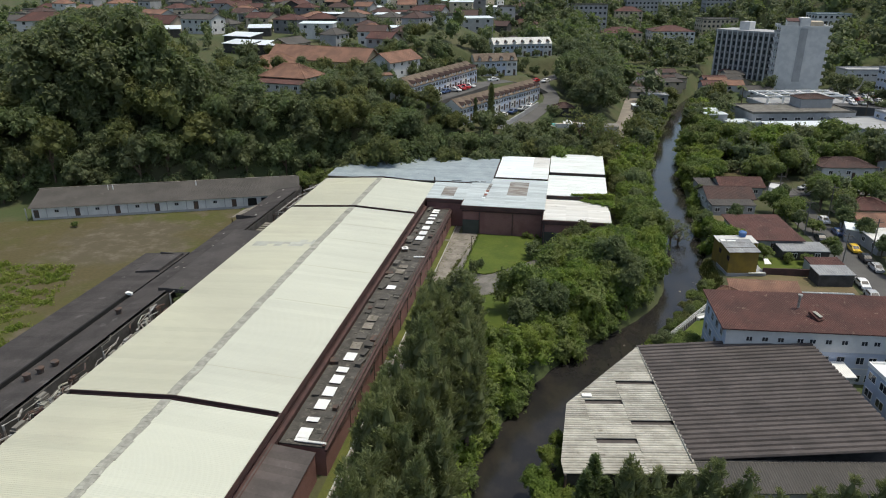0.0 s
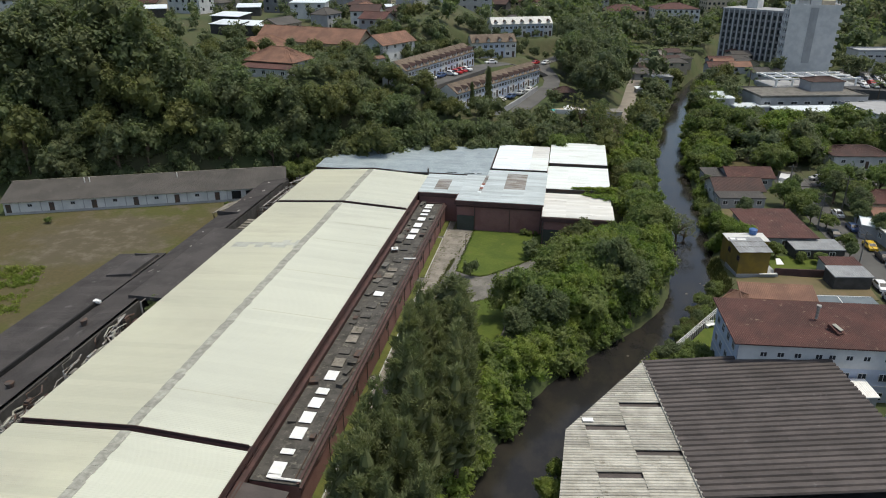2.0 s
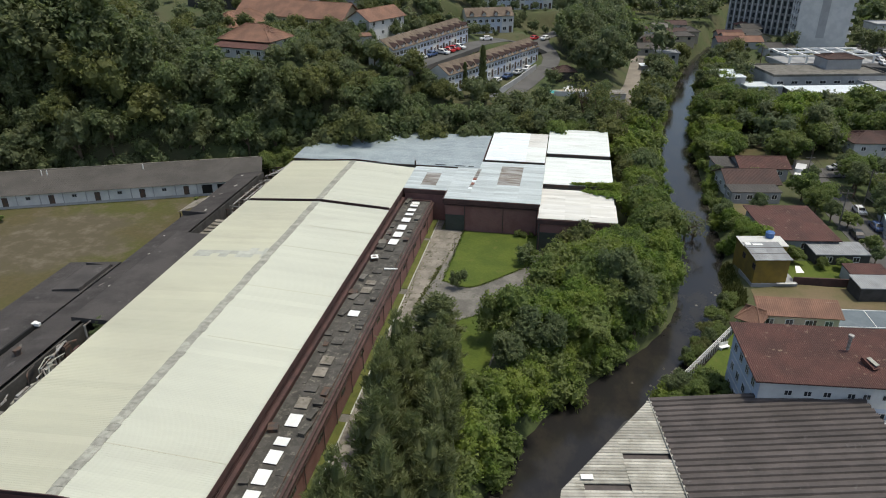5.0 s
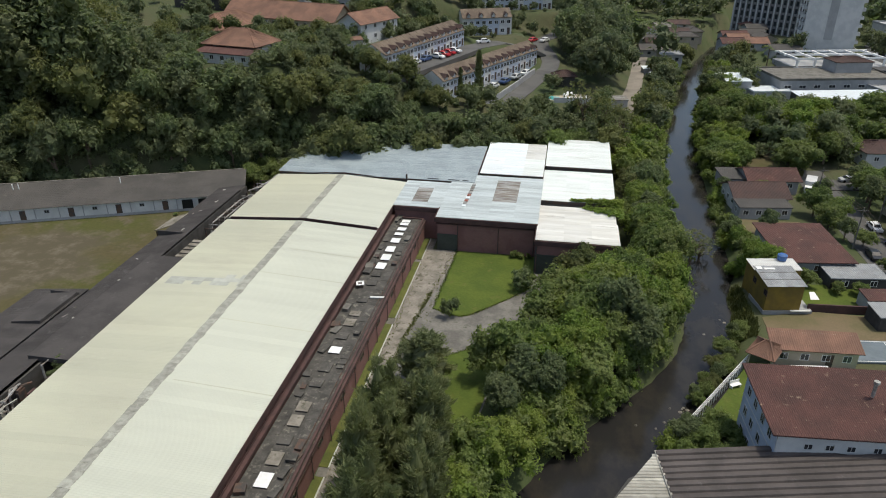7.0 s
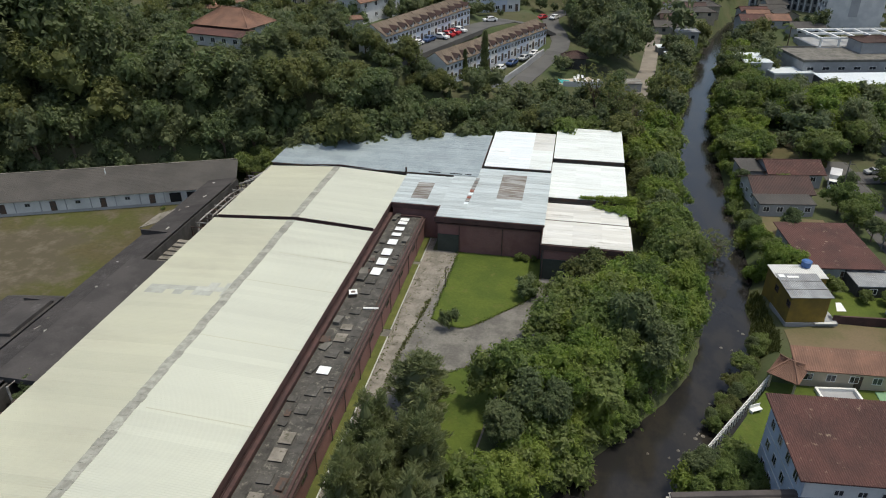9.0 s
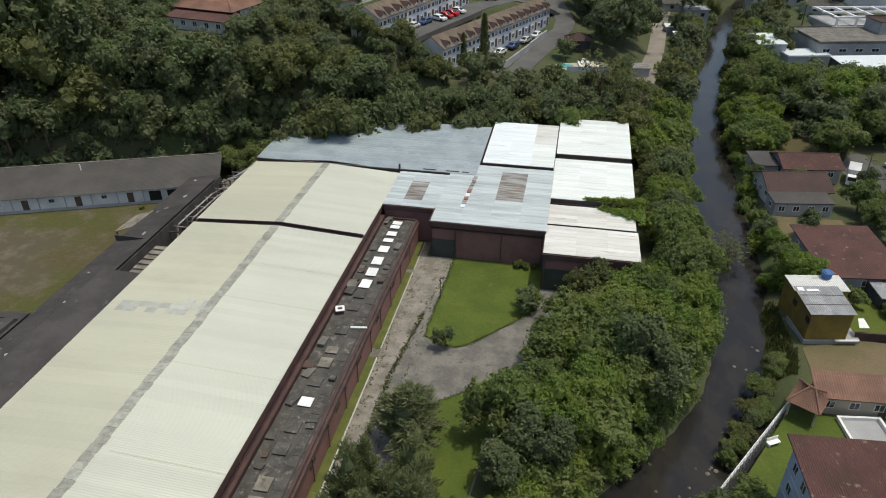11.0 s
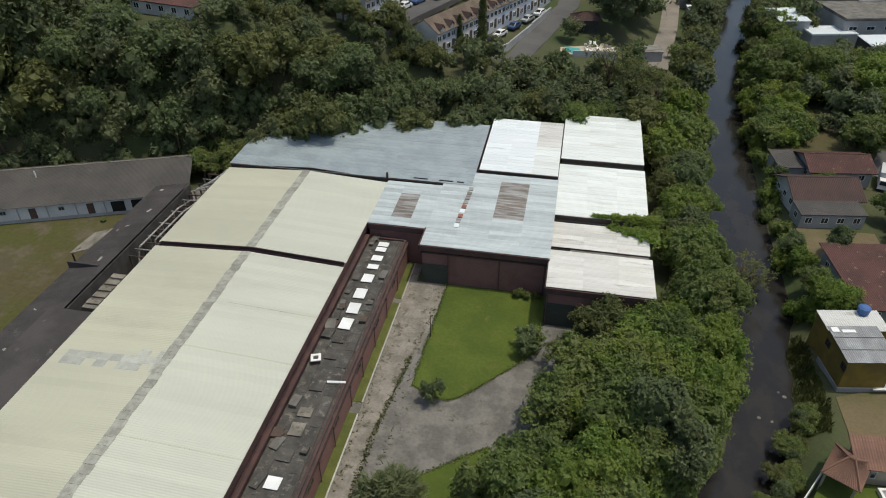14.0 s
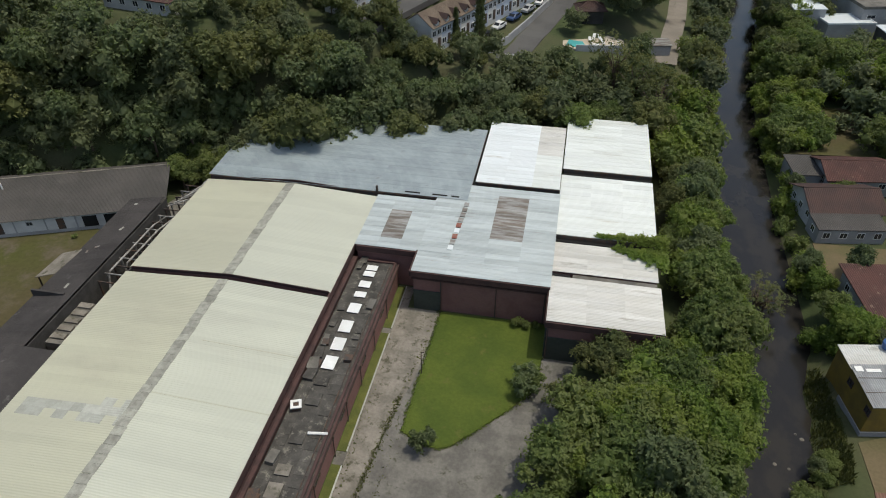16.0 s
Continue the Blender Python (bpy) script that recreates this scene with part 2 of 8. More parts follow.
M_CHANNEL_D = surface("brown_channel_tile", (0.094, 0.081, 0.077), (0.070, 0.061, 0.058), rough=0.85, coarse=0.3, fine=3, var=0.2, rnd=0.22, stain=(0.15, 0.14, 0.135), stain_at=(0.62, 0.76), stain_scale=0.5)
M_CHANNEL_L = surface("pale_channel_tile", (0.42, 0.405, 0.36), (0.31, 0.298, 0.258), rough=0.85, coarse=0.5, fine=3, var=0.2, rnd=0.38, stain=(0.20, 0.185, 0.15), stain_at=(0.58, 0.72), stain_scale=0.6)
M_TILE_BR = surface("brown_clay_tile", (0.098, 0.047, 0.040), (0.072, 0.038, 0.033), rough=0.85, coarse=0.25, fine=4, var=0.3, stain=(0.24, 0.18, 0.13), stain_at=(0.60, 0.70), stain_scale=1.1)
M_TILE_OR = surface("orange_clay_tile", (0.225, 0.125, 0.088), (0.160, 0.092, 0.068), rough=0.85, coarse=0.3, fine=4, var=0.22)
M_TILE_DK = surface("dark_clay_tile", (0.080, 0.048, 0.042), (0.062, 0.042, 0.038), rough=0.85, coarse=0.3, fine=4, var=0.22)
M_TILE_TAN = surface("tan_clay_tile", (0.168, 0.132, 0.100), (0.125, 0.096, 0.074), rough=0.85, coarse=0.35, fine=4, var=0.25)
M_WALL = surface("white_plaster", (0.58, 0.58, 0.575), (0.49, 0.495, 0.50), rough=0.85, coarse=0.4, fine=3, var=0.08, stain=(0.33, 0.33, 0.32), stain_at=(0.66, 0.82), stain_scale=0.6)
M_WALL_BLUE = surface("pale_blue_plaster", (0.45, 0.50, 0.60), (0.40, 0.445, 0.53), rough=0.85, coarse=0.4, fine=3, var=0.08)
M_GREYSHEET = surface("weathered_grey_sheet", (0.30, 0.31, 0.315), (0.24, 0.245, 0.25), rough=0.6, coarse=0.5, fine=5, var=0.1, rnd=0.2, stain=(0.20, 0.18, 0.16), stain_at=(0.6, 0.75))
M_WALL_YEL = surface("ochre_plaster", (0.24, 0.165, 0.035), (0.18, 0.128, 0.036), rough=0.85, coarse=0.5, fine=3, var=0.12)
M_WALL_GREY = surface("grey_plaster", (0.36, 0.365, 0.375), (0.30, 0.305, 0.31), rough=0.85, coarse=0.3, fine=3, var=0.1)
M_WALL_BEIGE = surface("beige_plaster", (0.50, 0.43, 0.33), (0.42, 0.36, 0.28), rough=0.85, coarse=0.4, fine=3, var=0.1)
M_TOWER = surface("grey_concrete_wall", (0.20, 0.20, 0.205), (0.165, 0.165, 0.17), rough=0.85, coarse=0.3, fine=3, var=0.1)
M_WALL_DARK = surface("dark_wall", (0.075, 0.072, 0.068), (0.05, 0.048, 0.045), rough=0.9, coarse=0.6, fine=3, var=0.25)
M_GREENBASE = surface("dark_green_paint", (0.055, 0.065, 0.055), rough=0.8, coarse=0.5, fine=3, var=0.2)
M_GLASS = glassy("window_glass", (0.028, 0.032, 0.038))
# near-black that paints the shade in gutters, gaps, openings and roof steps
M_SHADE = surface("shade_black", (0.018, 0.018, 0.018), rough=0.95, var=0.3)
M_SKYL = surface("translucent_panel", (0.80, 0.81, 0.80), (0.72, 0.73, 0.71), rough=0.35, spec=0.5, coarse=0.8, fine=4, var=0.05, rnd=0.1, bump=0.05)
M_PIPE = surface("galvanised_pipe", (0.40, 0.39, 0.37), (0.20, 0.185, 0.165), rough=0.5, metal=0.1, coarse=1.2, fine=6, var=0.15)
M_METAL_D = surface("dark_metal", (0.06, 0.055, 0.052), (0.10, 0.062, 0.045), rough=0.7, coarse=1.5, fine=6, var=0.25)
M_WHITEP = surface("white_paint", (0.78, 0.78, 0.76), rough=0.6, coarse=0.8, fine=5, var=0.06)
M_PLASTIC_B = surface("blue_plastic", (0.06, 0.14, 0.34), rough=0.5, var=0.08)
M_POOL = surface("pool_water", (0.10, 0.42, 0.42), rough=0.12, spec=0.5, var=0.05, bump=0.05)
M_COURT = surface("green_court", (0.20, 0.34, 0.20), rough=0.8, var=0.06)
M_COURT_B = surface("blue_grey_court", (0.15, 0.18, 0.20), (0.12, 0.145, 0.165), rough=0.85, coarse=0.3, fine=3, var=0.15)
M_WATER = watery("river_water")
M_RUBBER = surface("tyre_rubber", (0.02, 0.02, 0.02), rough=0.9, var=0.1)


def paint(name, col):
    return surface(name, col, rough=0.3, spec=0.5, coarse=0.6, fine=4, var=0.04, bump=0.0)


M_CARS = [paint("car_paint_white", (0.72, 0.72, 0.72)), paint("car_paint_red", (0.42, 0.02, 0.025)), paint("car_paint_silver", (0.40, 0.41, 0.42)),
          paint("car_paint_black", (0.02, 0.02, 0.022)), paint("car_paint_blue", (0.05, 0.09, 0.2)), paint("car_paint_yellow", (0.62, 0.40, 0.03))]


# ---- building kit ----
class G:
    """Vertices and faces of one mesh in the making."""

    def __init__(self):
        self.v, self.f = [], []

    def add(self, pts, faces):
        k = len(self.v)
        self.v += [tuple(p) for p in pts]
        self.f += [tuple(k + i for i in f) for f in faces]
        return self

    def box(self, x0, x1, y0, y1, z0, z1):
        return self.add([(x0, y0, z0), (x1, y0, z0), (x1, y1, z0), (x0, y1, z0), (x0, y0, z1), (x1, y0, z1), (x1, y1, z1), (x0, y1, z1)],
                        [(0, 3, 2, 1), (4, 5, 6, 7), (0, 1, 5, 4), (1, 2, 6, 5), (2, 3, 7, 6), (3, 0, 4, 7)])

    def prism(self, outline, z0, z1):
        n = len(outline)
        return self.add([(x, y, z0) for x, y in outline] + [(x, y, z1) for x, y in outline],
                        [tuple(range(n))[::-1], tuple(range(n, 2 * n))] + [(i, (i + 1) % n, n + (i + 1) % n, n + i) for i in range(n)])

    def tube(self, pts, radii, sides=6):
        pts = [Vector(p) for p in pts]
        ring = []
        for i, p in enumerate(pts):
            d = (pts[min(i + 1, len(pts) - 1)] - pts[max(i - 1, 0)]).normalized()
            a = d.orthogonal().normalized()
            b = d.cross(a)
            r = radii[i] if isinstance(radii, (list, tuple)) else radii
            ring += [p + r * (math.cos(2 * math.pi * k / sides) * a + math.sin(2 * math.pi * k / sides) * b) for k in range(sides)]
        f = [(i * sides + k, i * sides + (k + 1) % sides, (i + 1) * sides + (k + 1) % sides, (i + 1) * sides + k) for i in range(len(pts) - 1) for k in range(sides)]
        f += [tuple(range(sides))[::-1], tuple(range((len(pts) - 1) * sides, len(pts) * sides))]
        return self.add(ring, f)

    def slab(self, a, b, c, d, t, pitch=0.0, amp=0.04):
        """A sheet from the eave a-b up to the ridge d-c, t thick, with ribs down the slope if pitch is given."""
        a, b, c, d = (Vector(p) for p in (a, b, c, d))
        nrm = (b - a).cross(d - a)
        nrm = nrm.normalized() if nrm.length > 1e-6 else (b - a).cross(c - a).normalized()
        n = max(1, round((b - a).length / pitch)) * 4 if pitch else 1
        top, low = [], []
        for i in range(n + 1):
            u = i / n
            o = nrm * (amp * (0, 0.5, 1, 0.5)[i % 4] if pitch else 0)
            top += [a.lerp(b, u) + o, d.lerp(c, u) + o]
        low = [p - nrm * t for p in (a, b, c, d)]
        k = len(top)
        f = [(2 * i, 2 * i + 2, 2 * i + 3, 2 * i + 1) for i in range(n)]
        f += [(k + 3, k + 2, k + 1, k)]
        f += [tuple([k, k + 1] + [2 * i for i in range(n, -1, -1)]), tuple([k + 2, k + 3] + [2 * i + 1 for i in range(n + 1)]),
              (k + 1, k + 2, 2 * n + 1, 2 * n), (k + 3, k, 0, 1)]
        return self.add(top + low, f)

    def mesh(self, name, material):
        me = bpy.data.meshes.new(name)
        me.from_pydata(self.v, [], self.f)
        me.materials.append(material)
        me.update()
        return me


def part(name, g, material, parent=None, label="", at=None):
    """Links a G (or a mesh that is shared) as one object under a thing or part."""
    ob = new(name, g if isinstance(g, bpy.types.Mesh) else g.mesh(name, material))
    ob.parent = parent
    if at is not None:
        ob.matrix_basis = at
    if label:
        tagged(ob, label)
    return ob


def thing(name, m, label, category, group="", kind=""):
    ob = new(name)
    ob.empty_display_size = 0.3
    ob.matrix_basis = m
    return tagged(ob, label, category, group, kind)


SHARED = {}


def shared(key, make):
    if key not in SHARED:
        SHARED[key] = make()
    return SHARED[key]


def frame_mesh(w, h, d, bar, material):
    def make():
        g = G()
        g.box(-w / 2, w / 2, -d, 0.02, -h / 2, -h / 2 + bar).box(-w / 2, w / 2, -d, 0.02, h / 2 - bar, h / 2)
        g.box(-w / 2, -w / 2 + bar, -d, 0.02, -h / 2 + bar, h / 2 - bar).box(w / 2 - bar, w / 2, -d, 0.02, -h / 2 + bar, h / 2 - bar)
        if w > 0.8:
            g.box(-bar / 3, bar / 3, -d, 0.02, -h / 2 + bar, h / 2 - bar)
        return g.mesh("window_frame", material)
    return shared(("frame", w, h, d, bar, material.name), make)


def pane_mesh(w, h, material):
    return shared(("pane", w, h, material.name), lambda: G().box(-w / 2, w / 2, -0.02, 0.015, -h / 2, h / 2).mesh("pane", material))


def window(parent, m, w, h, fm=None, material=None, name="window", plain=False):
    """A window whose outside looks along the -y of m."""
    if plain:
        return part(name, pane_mesh(w, h, M_GLASS), None, parent, at=m)
    fr = part(name, frame_mesh(w, h, 0.07, 0.07, fm or M_WHITEP), None, parent, at=m)
    part("pane", pane_mesh(w - 0.1, h - 0.1, material or M_GLASS), None, fr)
    return fr


def side_pose(side, w, d, u, z):
    """The pose on a house's wall, u metres along it from its middle."""
    if side == "f":
        return pose(u, -d / 2, z)
    if side == "b":
        return pose(-u, d / 2, z, 0, 0, 180)
    if side == "l":
        return pose(-w / 2, -u, z, 0, 0, -90)
    return pose(w / 2, u, z, 0, 0, 90)


def roof(parent, kind, w, d, h, rh, material, over=0.5, pitch=0.3, amp=0.05, t=0.15, split=True, label=""):
    W, D = w / 2 + over, d / 2 + over
    slopes, caps = [], []
    z0, g = h - over * rh / (d / 2) * (0.5 if kind == "mono" else 1), G()
    z0 = h if kind == "flat" else z0
    if kind == "gable":
        slopes = [((-W, -D, z0), (W, -D, z0), (W, 0, h + rh), (-W, 0, h + rh)), ((W, D, z0), (-W, D, z0), (-W, 0, h + rh), (W, 0, h + rh))]
        caps = [[(-W, 0, h + rh), (W, 0, h + rh)]]
    elif kind == "hip":
        r = max(W - D, 0.3)
        slopes = [((-W, -D, z0), (W, -D, z0), (r, 0, h + rh), (-r, 0, h + rh)), ((W, D, z0), (-W, D, z0), (-r, 0, h + rh), (r, 0, h + rh)),
                  ((W, -D, z0), (W, D, z0), (r, 0, h + rh), (r, 0, h + rh)), ((-W, D, z0), (-W, -D, z0), (-r, 0, h + rh), (-r, 0, h + rh))]
        caps = [[(-r, 0, h + rh), (r, 0, h + rh)]] + [[(sx * W, sy * D, z0 + 0.05), (sx * r, 0, h + rh)] for sx, sy in ((1, 1), (1, -1), (-1, 1), (-1, -1))]
    elif kind == "mono":
        g.slab((-W, -D, h), (W, -D, h), (W, D, h + rh), (-W, D, h + rh), t, pitch, amp)
    else:
        g.box(-W, W, -D, D, h, h + 0.2)
        g.box(-W, W, -D, -D + 0.2, h + 0.2, h + 0.2 + rh).box(-W, W, D - 0.2, D, h + 0.2, h + 0.2 + rh)
        g.box(-W, -W + 0.2, -D + 0.2, D - 0.2, h + 0.2, h + 0.2 + rh).box(W - 0.2, W, -D + 0.2, D - 0.2, h + 0.2, h + 0.2 + rh)
    if slopes and split:
        first = part("roof", G().slab(*slopes[0], t, pitch, amp), material, parent, label)
        for s in slopes[1:]:
            part("roof_slope", G().slab(*s, t, pitch, amp), material, first)
        for c in caps:
            part("ridge_tiles", G().tube(c, 0.13), material, first)
        return first
    for s in slopes:
        g.slab(*s, t, pitch, amp)
    for c in caps:
        g.tube(c, 0.13)
    return part("roof", g, material, parent, label)


def walls(parent, kind, w, d, h, rh, material, deep=3.0):
    g = G()
    a, b = w / 2, d / 2
    if kind == "gable":
        g.add([(x, y, z) for x in (-a, a) for y, z in ((-b, -deep), (b, -deep), (b, h), (0, h + rh - 0.12), (-b, h))],
              [(0, 1, 2, 3, 4), (9, 8, 7, 6, 5), (0, 4, 9, 5), (2, 1, 6, 7), (1, 0, 5, 6), (4, 3, 8, 9), (3, 2, 7, 8)])
    elif kind == "mono":
        g.add([(x, y, z) for x in (-a, a) for y, z in ((-b, -deep), (b, -deep), (b, h + rh - 0.16), (-b, h - 0.16))],
              [(0, 1, 2, 3), (7, 6, 5, 4), (0, 3, 7, 4), (2, 1, 5, 6), (1, 0, 4, 5), (3, 2, 6, 7)])
    else:
        g.box(-a, a, -b, b, -deep, h)
    return part("wall", g, material, parent)


def house(name, label, x, y, z, rot, w, d, h, kind, rh, wall, tile, over=0.5, storeys=1, wins="", deep=3.0, pitch=0.3, win=(1.2, 1.1), door="", category="house", group="", fm=None, plain=False):
    """wins: for each side a letter and the number of windows in each storey, such as 'f4 l2'."""
    t = thing(name, pose(x, y, z, 0, 0, rot), label, category, group)
    walls(t, kind, w, d, h, rh, wall, deep)
    roof(t, kind, w, d, h, rh, tile, over, pitch, split=not plain)
    for word in wins.split():
        side, n = word[0], int(word[1:])
        run = w if side in "fb" else d
        for s in range(storeys):
            for i in range(n):
                u = (i + 0.5) / n * run - run / 2
                window(t, side_pose(side, w, d, u, (s + 0.55) * h / storeys), win[0], win[1], fm, plain=plain)
    for word in door.split():
        side, u = word[0], float(word[1:])
        part("door", shared(("door",), lambda: G().box(-0.45, 0.45, -0.06, 0.02, 0, 2.1).mesh("door", M_METAL_D)), None, t, at=side_pose(side, w, d, u, 0))
    return t


# ---- the lie of the land ----
def step(a, b, t):
    k = np.clip((np.asarray(t, float) - a) / (b - a), 0, 1)
    return k * k * (3 - 2 * k)


RIVER_Y = np.array([-200, 20, 50, 67, 80, 92, 100, 108, 118, 128, 142, 165, 185, 205, 223, 250, 275, 295, 340, 420, 700])
RIVER_X = np.array([-60, -14, -8, -4.6, -1.8, 2.6, 8.0, 14.4, 22.0, 25.6, 27.0, 28.2, 28.6, 30.2, 31.6, 36.2, 40.4, 44, 54, 80, 190])
WATER = -4.5


def river_x(y):
    y = np.asarray(y, float)
    return sum(np.interp(y + o, RIVER_Y, RIVER_X) for o in (-6, -3, 0, 3, 6)) / 5


def river_off(x, y):
    """How far a place lies to the right of the river's middle."""
    slope = (river_x(np.asarray(y) + 1.0) - river_x(np.asarray(y) - 1.0)) / 2
    return (x - river_x(y)) / np.sqrt(1 + slope ** 2)


SHELVES = ((-37, 260.0, 18.0, -18, 266.5, 18.2, 5.0, 3.0), (-34, 296.5, 21.2, -6, 305.5, 21.4, 6.0, 4.0), (-35.2, 202.2, 11.6, -12.8, 251.7, 11.8, 4.5, 3.5), (-26.0, 203, 10.6, -8.6, 244, 11.4, 3.0, 3.0), (-58, 221.5, 22.3, -52, 236, 22.6, 7.0, 5.0), (-50.8, 202, 17.7, -34.8, 241, 19.2, 4.5, 4.0), (-44.0, 199.3, 18.0, -28.0, 238.3, 19.1, 3.0, 1.6), (-28.0, 238.3, 19.1, -22, 251.5, 18.4, 4.0, 3.0),
           (-22, 251.5, 18.4, -12, 258.5, 15.6, 4.0, 3.0), (-17.2, 211.5, 8.3, -12.2, 225.9, 9.7, 3.2, 2.6), (-12.2, 225.9, 9.7, -5.9, 246.0, 11.9, 3.2, 2.6), (-5.9, 246.0, 11.9, -7.4, 262.0, 13.6, 3.2, 2.6), (-7.4, 262.0, 13.6, -10.5, 277.0, 14.8, 3.4, 3.0), (-10.5, 277.0, 14.8, 2, 298, 17.0, 3.4, 3.0), (-86, 192, 22.9, -72, 189.0, 22.9, 7.0, 5.0))


def height(x, y):
    """The ground's height: a flat factory yard, a cut river, a lower right bank, a hill behind on the left and hills far off."""
    x, y = np.asarray(x, float), np.asarray(y, float)
    off = river_off(x, y)
    d = (y - (195 + 0.37 * np.minimum(x, 10))) * 0.938
    foot = 10 + 12 * step(-25, -62, x) 
    foot = 3 + (foot - 3) * step(26, 2, x)
    hill = foot * (1 - np.exp(-np.maximum(d, 0) / 10.0)) + (0.14 - 0.09 * step(-45, -75, x)) * np.maximum(d - 38, 0) * step(24, -30, x) * step(140, 90, d) + 7.3 * step(90, 140, d) * step(24, -30, x) + 6 * step(205, 250, y) * step(-15, -40, x) * step(-75, -50, x)
    right = -2.2 + 3.2 * step(190, 250, y) + 6.5 * step(255, 315, y)
    k = step(-9, 9, off)
    z = hill * (1 - k) + right * k
    r = np.hypot(x, y)
    z = z + 22 * step(330, 620, y) * step(60, -60, x) + 26 * step(420, 800, y) + 60 * step(600, 1500, r)
    z = z + 55 * step(330, 560, y) * step(105, 230, x) + 30 * step(150, 320, x) * step(150, 420, y)
    for ax, ay, az, bx, by, bz, half, fade in SHELVES:
        dx, dy = bx - ax, by - ay
        k = np.clip(((x - ax) * dx + (y - ay) * dy) / (dx * dx + dy * dy), 0, 1)
        w = step(half + fade, half, np.hypot(x - ax - k * dx, y - ay - k * dy))
        z = z * (1 - w) + (az + (bz - az) * k) * w
    bar = step(112, 124, y) * step(152, 142, y) * (off > 0)
    chan = step(3.4, 8.0, np.abs(off) + (1.9 + 0.25 * np.sin(y * 0.9)) * bar)
    return (WATER - 1.0) * (1 - chan) + z * chan


def ground_z(x, y):
    return float(height(x, y))


def spread(lo, hi, fine, far, n):
    a = np.arange(lo, hi + fine / 2, fine)
    g = np.geomspace(fine, far, n).cumsum()
    return np.concatenate((lo - g[::-1], a, hi + g))


xs, ys = spread(-180, 150, 2.0, 420, 22), spread(0, 340, 2.0, 420, 22)
gx, gy = np.meshgrid(xs, ys)
gz = height(gx, gy)
nx, ny = len(xs), len(ys)
idx = np.arange(nx * ny).reshape(ny, nx)
me = bpy.data.meshes.new("ground")
me.from_pydata(np.stack((gx, gy, gz), -1).reshape(-1, 3).tolist(), [], np.stack((idx[:-1, :-1], idx[:-1, 1:], idx[1:, 1:], idx[1:, :-1]), -1).reshape(-1, 4).tolist())
me.materials.append(M_GROUND)
me.shade_smooth()
ground = tagged(new("ground", me), "grassy and earthy valley floor with wooded hills", "ground", kind="structure")

g = G()
run = np.arange(-150, 520, 4.0)
for y0, y1 in zip(run[:-1], run[1:]):
    a, b = float(river_x(y0)), float(river_x(y1))
    g.add([(a - 9, y0, WATER), (a + 9, y0, WATER), (b + 9, y1, WATER), (b - 9, y1, WATER)], [(0, 1, 2, 3)])
tagged(part("water", g, M_WATER), "slow dark brown river between green banks", "river", kind="structure")


def patch(name, outline, z, material, label, category, t=0.3):
    return tagged(part(name, G().prism(outline, z - t, z), material), label, category, kind="structure")


def ribbon(name, pts, width, material, label, category, lift=0.06):
    """A road that follows the ground along a line."""
    pts = [Vector(p) for p in pts]
    fine = []
    for a, b in zip(pts[:-1], pts[1:]):
        n = max(1, round((b - a).length / 3))
        fine += [a.lerp(b, i / n) for i in range(n)]
    fine.append(pts[-1])
    g = G()
    rows = []
    for i, p in enumerate(fine):
        q = (fine[min(i + 1, len(fine) - 1)] - fine[max(i - 1, 0)]).normalized()
        s = Vector((q.y, -q.x))
        z = max(ground_z(*(p + s * k * width / 2)) for k in (-1, -0.5, 0, 0.5, 1)) + lift
        rows += [(*(p - s * width / 2), z), (*(p + s * width / 2), z), (*(p + s * width / 2), z - 1.2), (*(p - s * width / 2), z - 1.2)]
    n = len(fine)
    f = [(4 * i, 4 * i + 1, 4 * i + 5, 4 * i + 4) for i in range(n - 1)] + [(4 * i + 1, 4 * i + 2, 4 * i + 6, 4 * i + 5) for i in range(n - 1)] + [(4 * i + 3, 4 * i, 4 * i + 4, 4 * i + 7) for i in range(n - 1)]
    g.add(rows, f)
    return tagged(part(name, g, material), label, category, kind="structure")


# factory yard
patch("pavement", [(-24.3, 20), (-14, 60), (-11.5, 80), (-8.2, 95), (-6.2, 112), (-1, 126), (0.5, 137.4), (-3.3, 137.4), (-3.3, 143.5), (-22, 143.5), (-22, 147.8), (-24.3, 147.8)], 0.03, M_CONC_D, "worn grey concrete yard with cracks and weeds", "pavement")
patch("driveway", [(-23.1, 40), (-20.9, 40), (-20.6, 112), (-19.8, 124), (-18.3, 131), (-17.5, 143.4), (-22, 143.4), (-22.4, 147.5), (-23.1, 147.5)], 0.045, M_CONC, "pale worn concrete lane beside the long annex", "pavement")
patch("lawn", [(-17.4, 143.4), (-3.4, 143.4), (-3.4, 137.3), (-3.9, 131.8), (-6.6, 128.3), (-10.2, 124.3), (-12.2, 122.2), (-13.4, 121.6), (-15.2, 121.7), (-18.0, 123.1), (-17.8, 131.5)], 0.12, M_LAWN, "mown bright green lawn by the brick factory", "lawn")
patch("lawn", [(-13.2, 111.4), (-10.5, 113.5), (-7.6, 115.6), (-6.4, 113), (-8.4, 95), (-11.7, 80), (-14.2, 60), (-16, 40), (-19, 40), (-18.5, 70), (-17.3, 96), (-16, 109.5)], 0.10, M_LAWN, "green lawn between the lane and the riverside trees", "lawn")
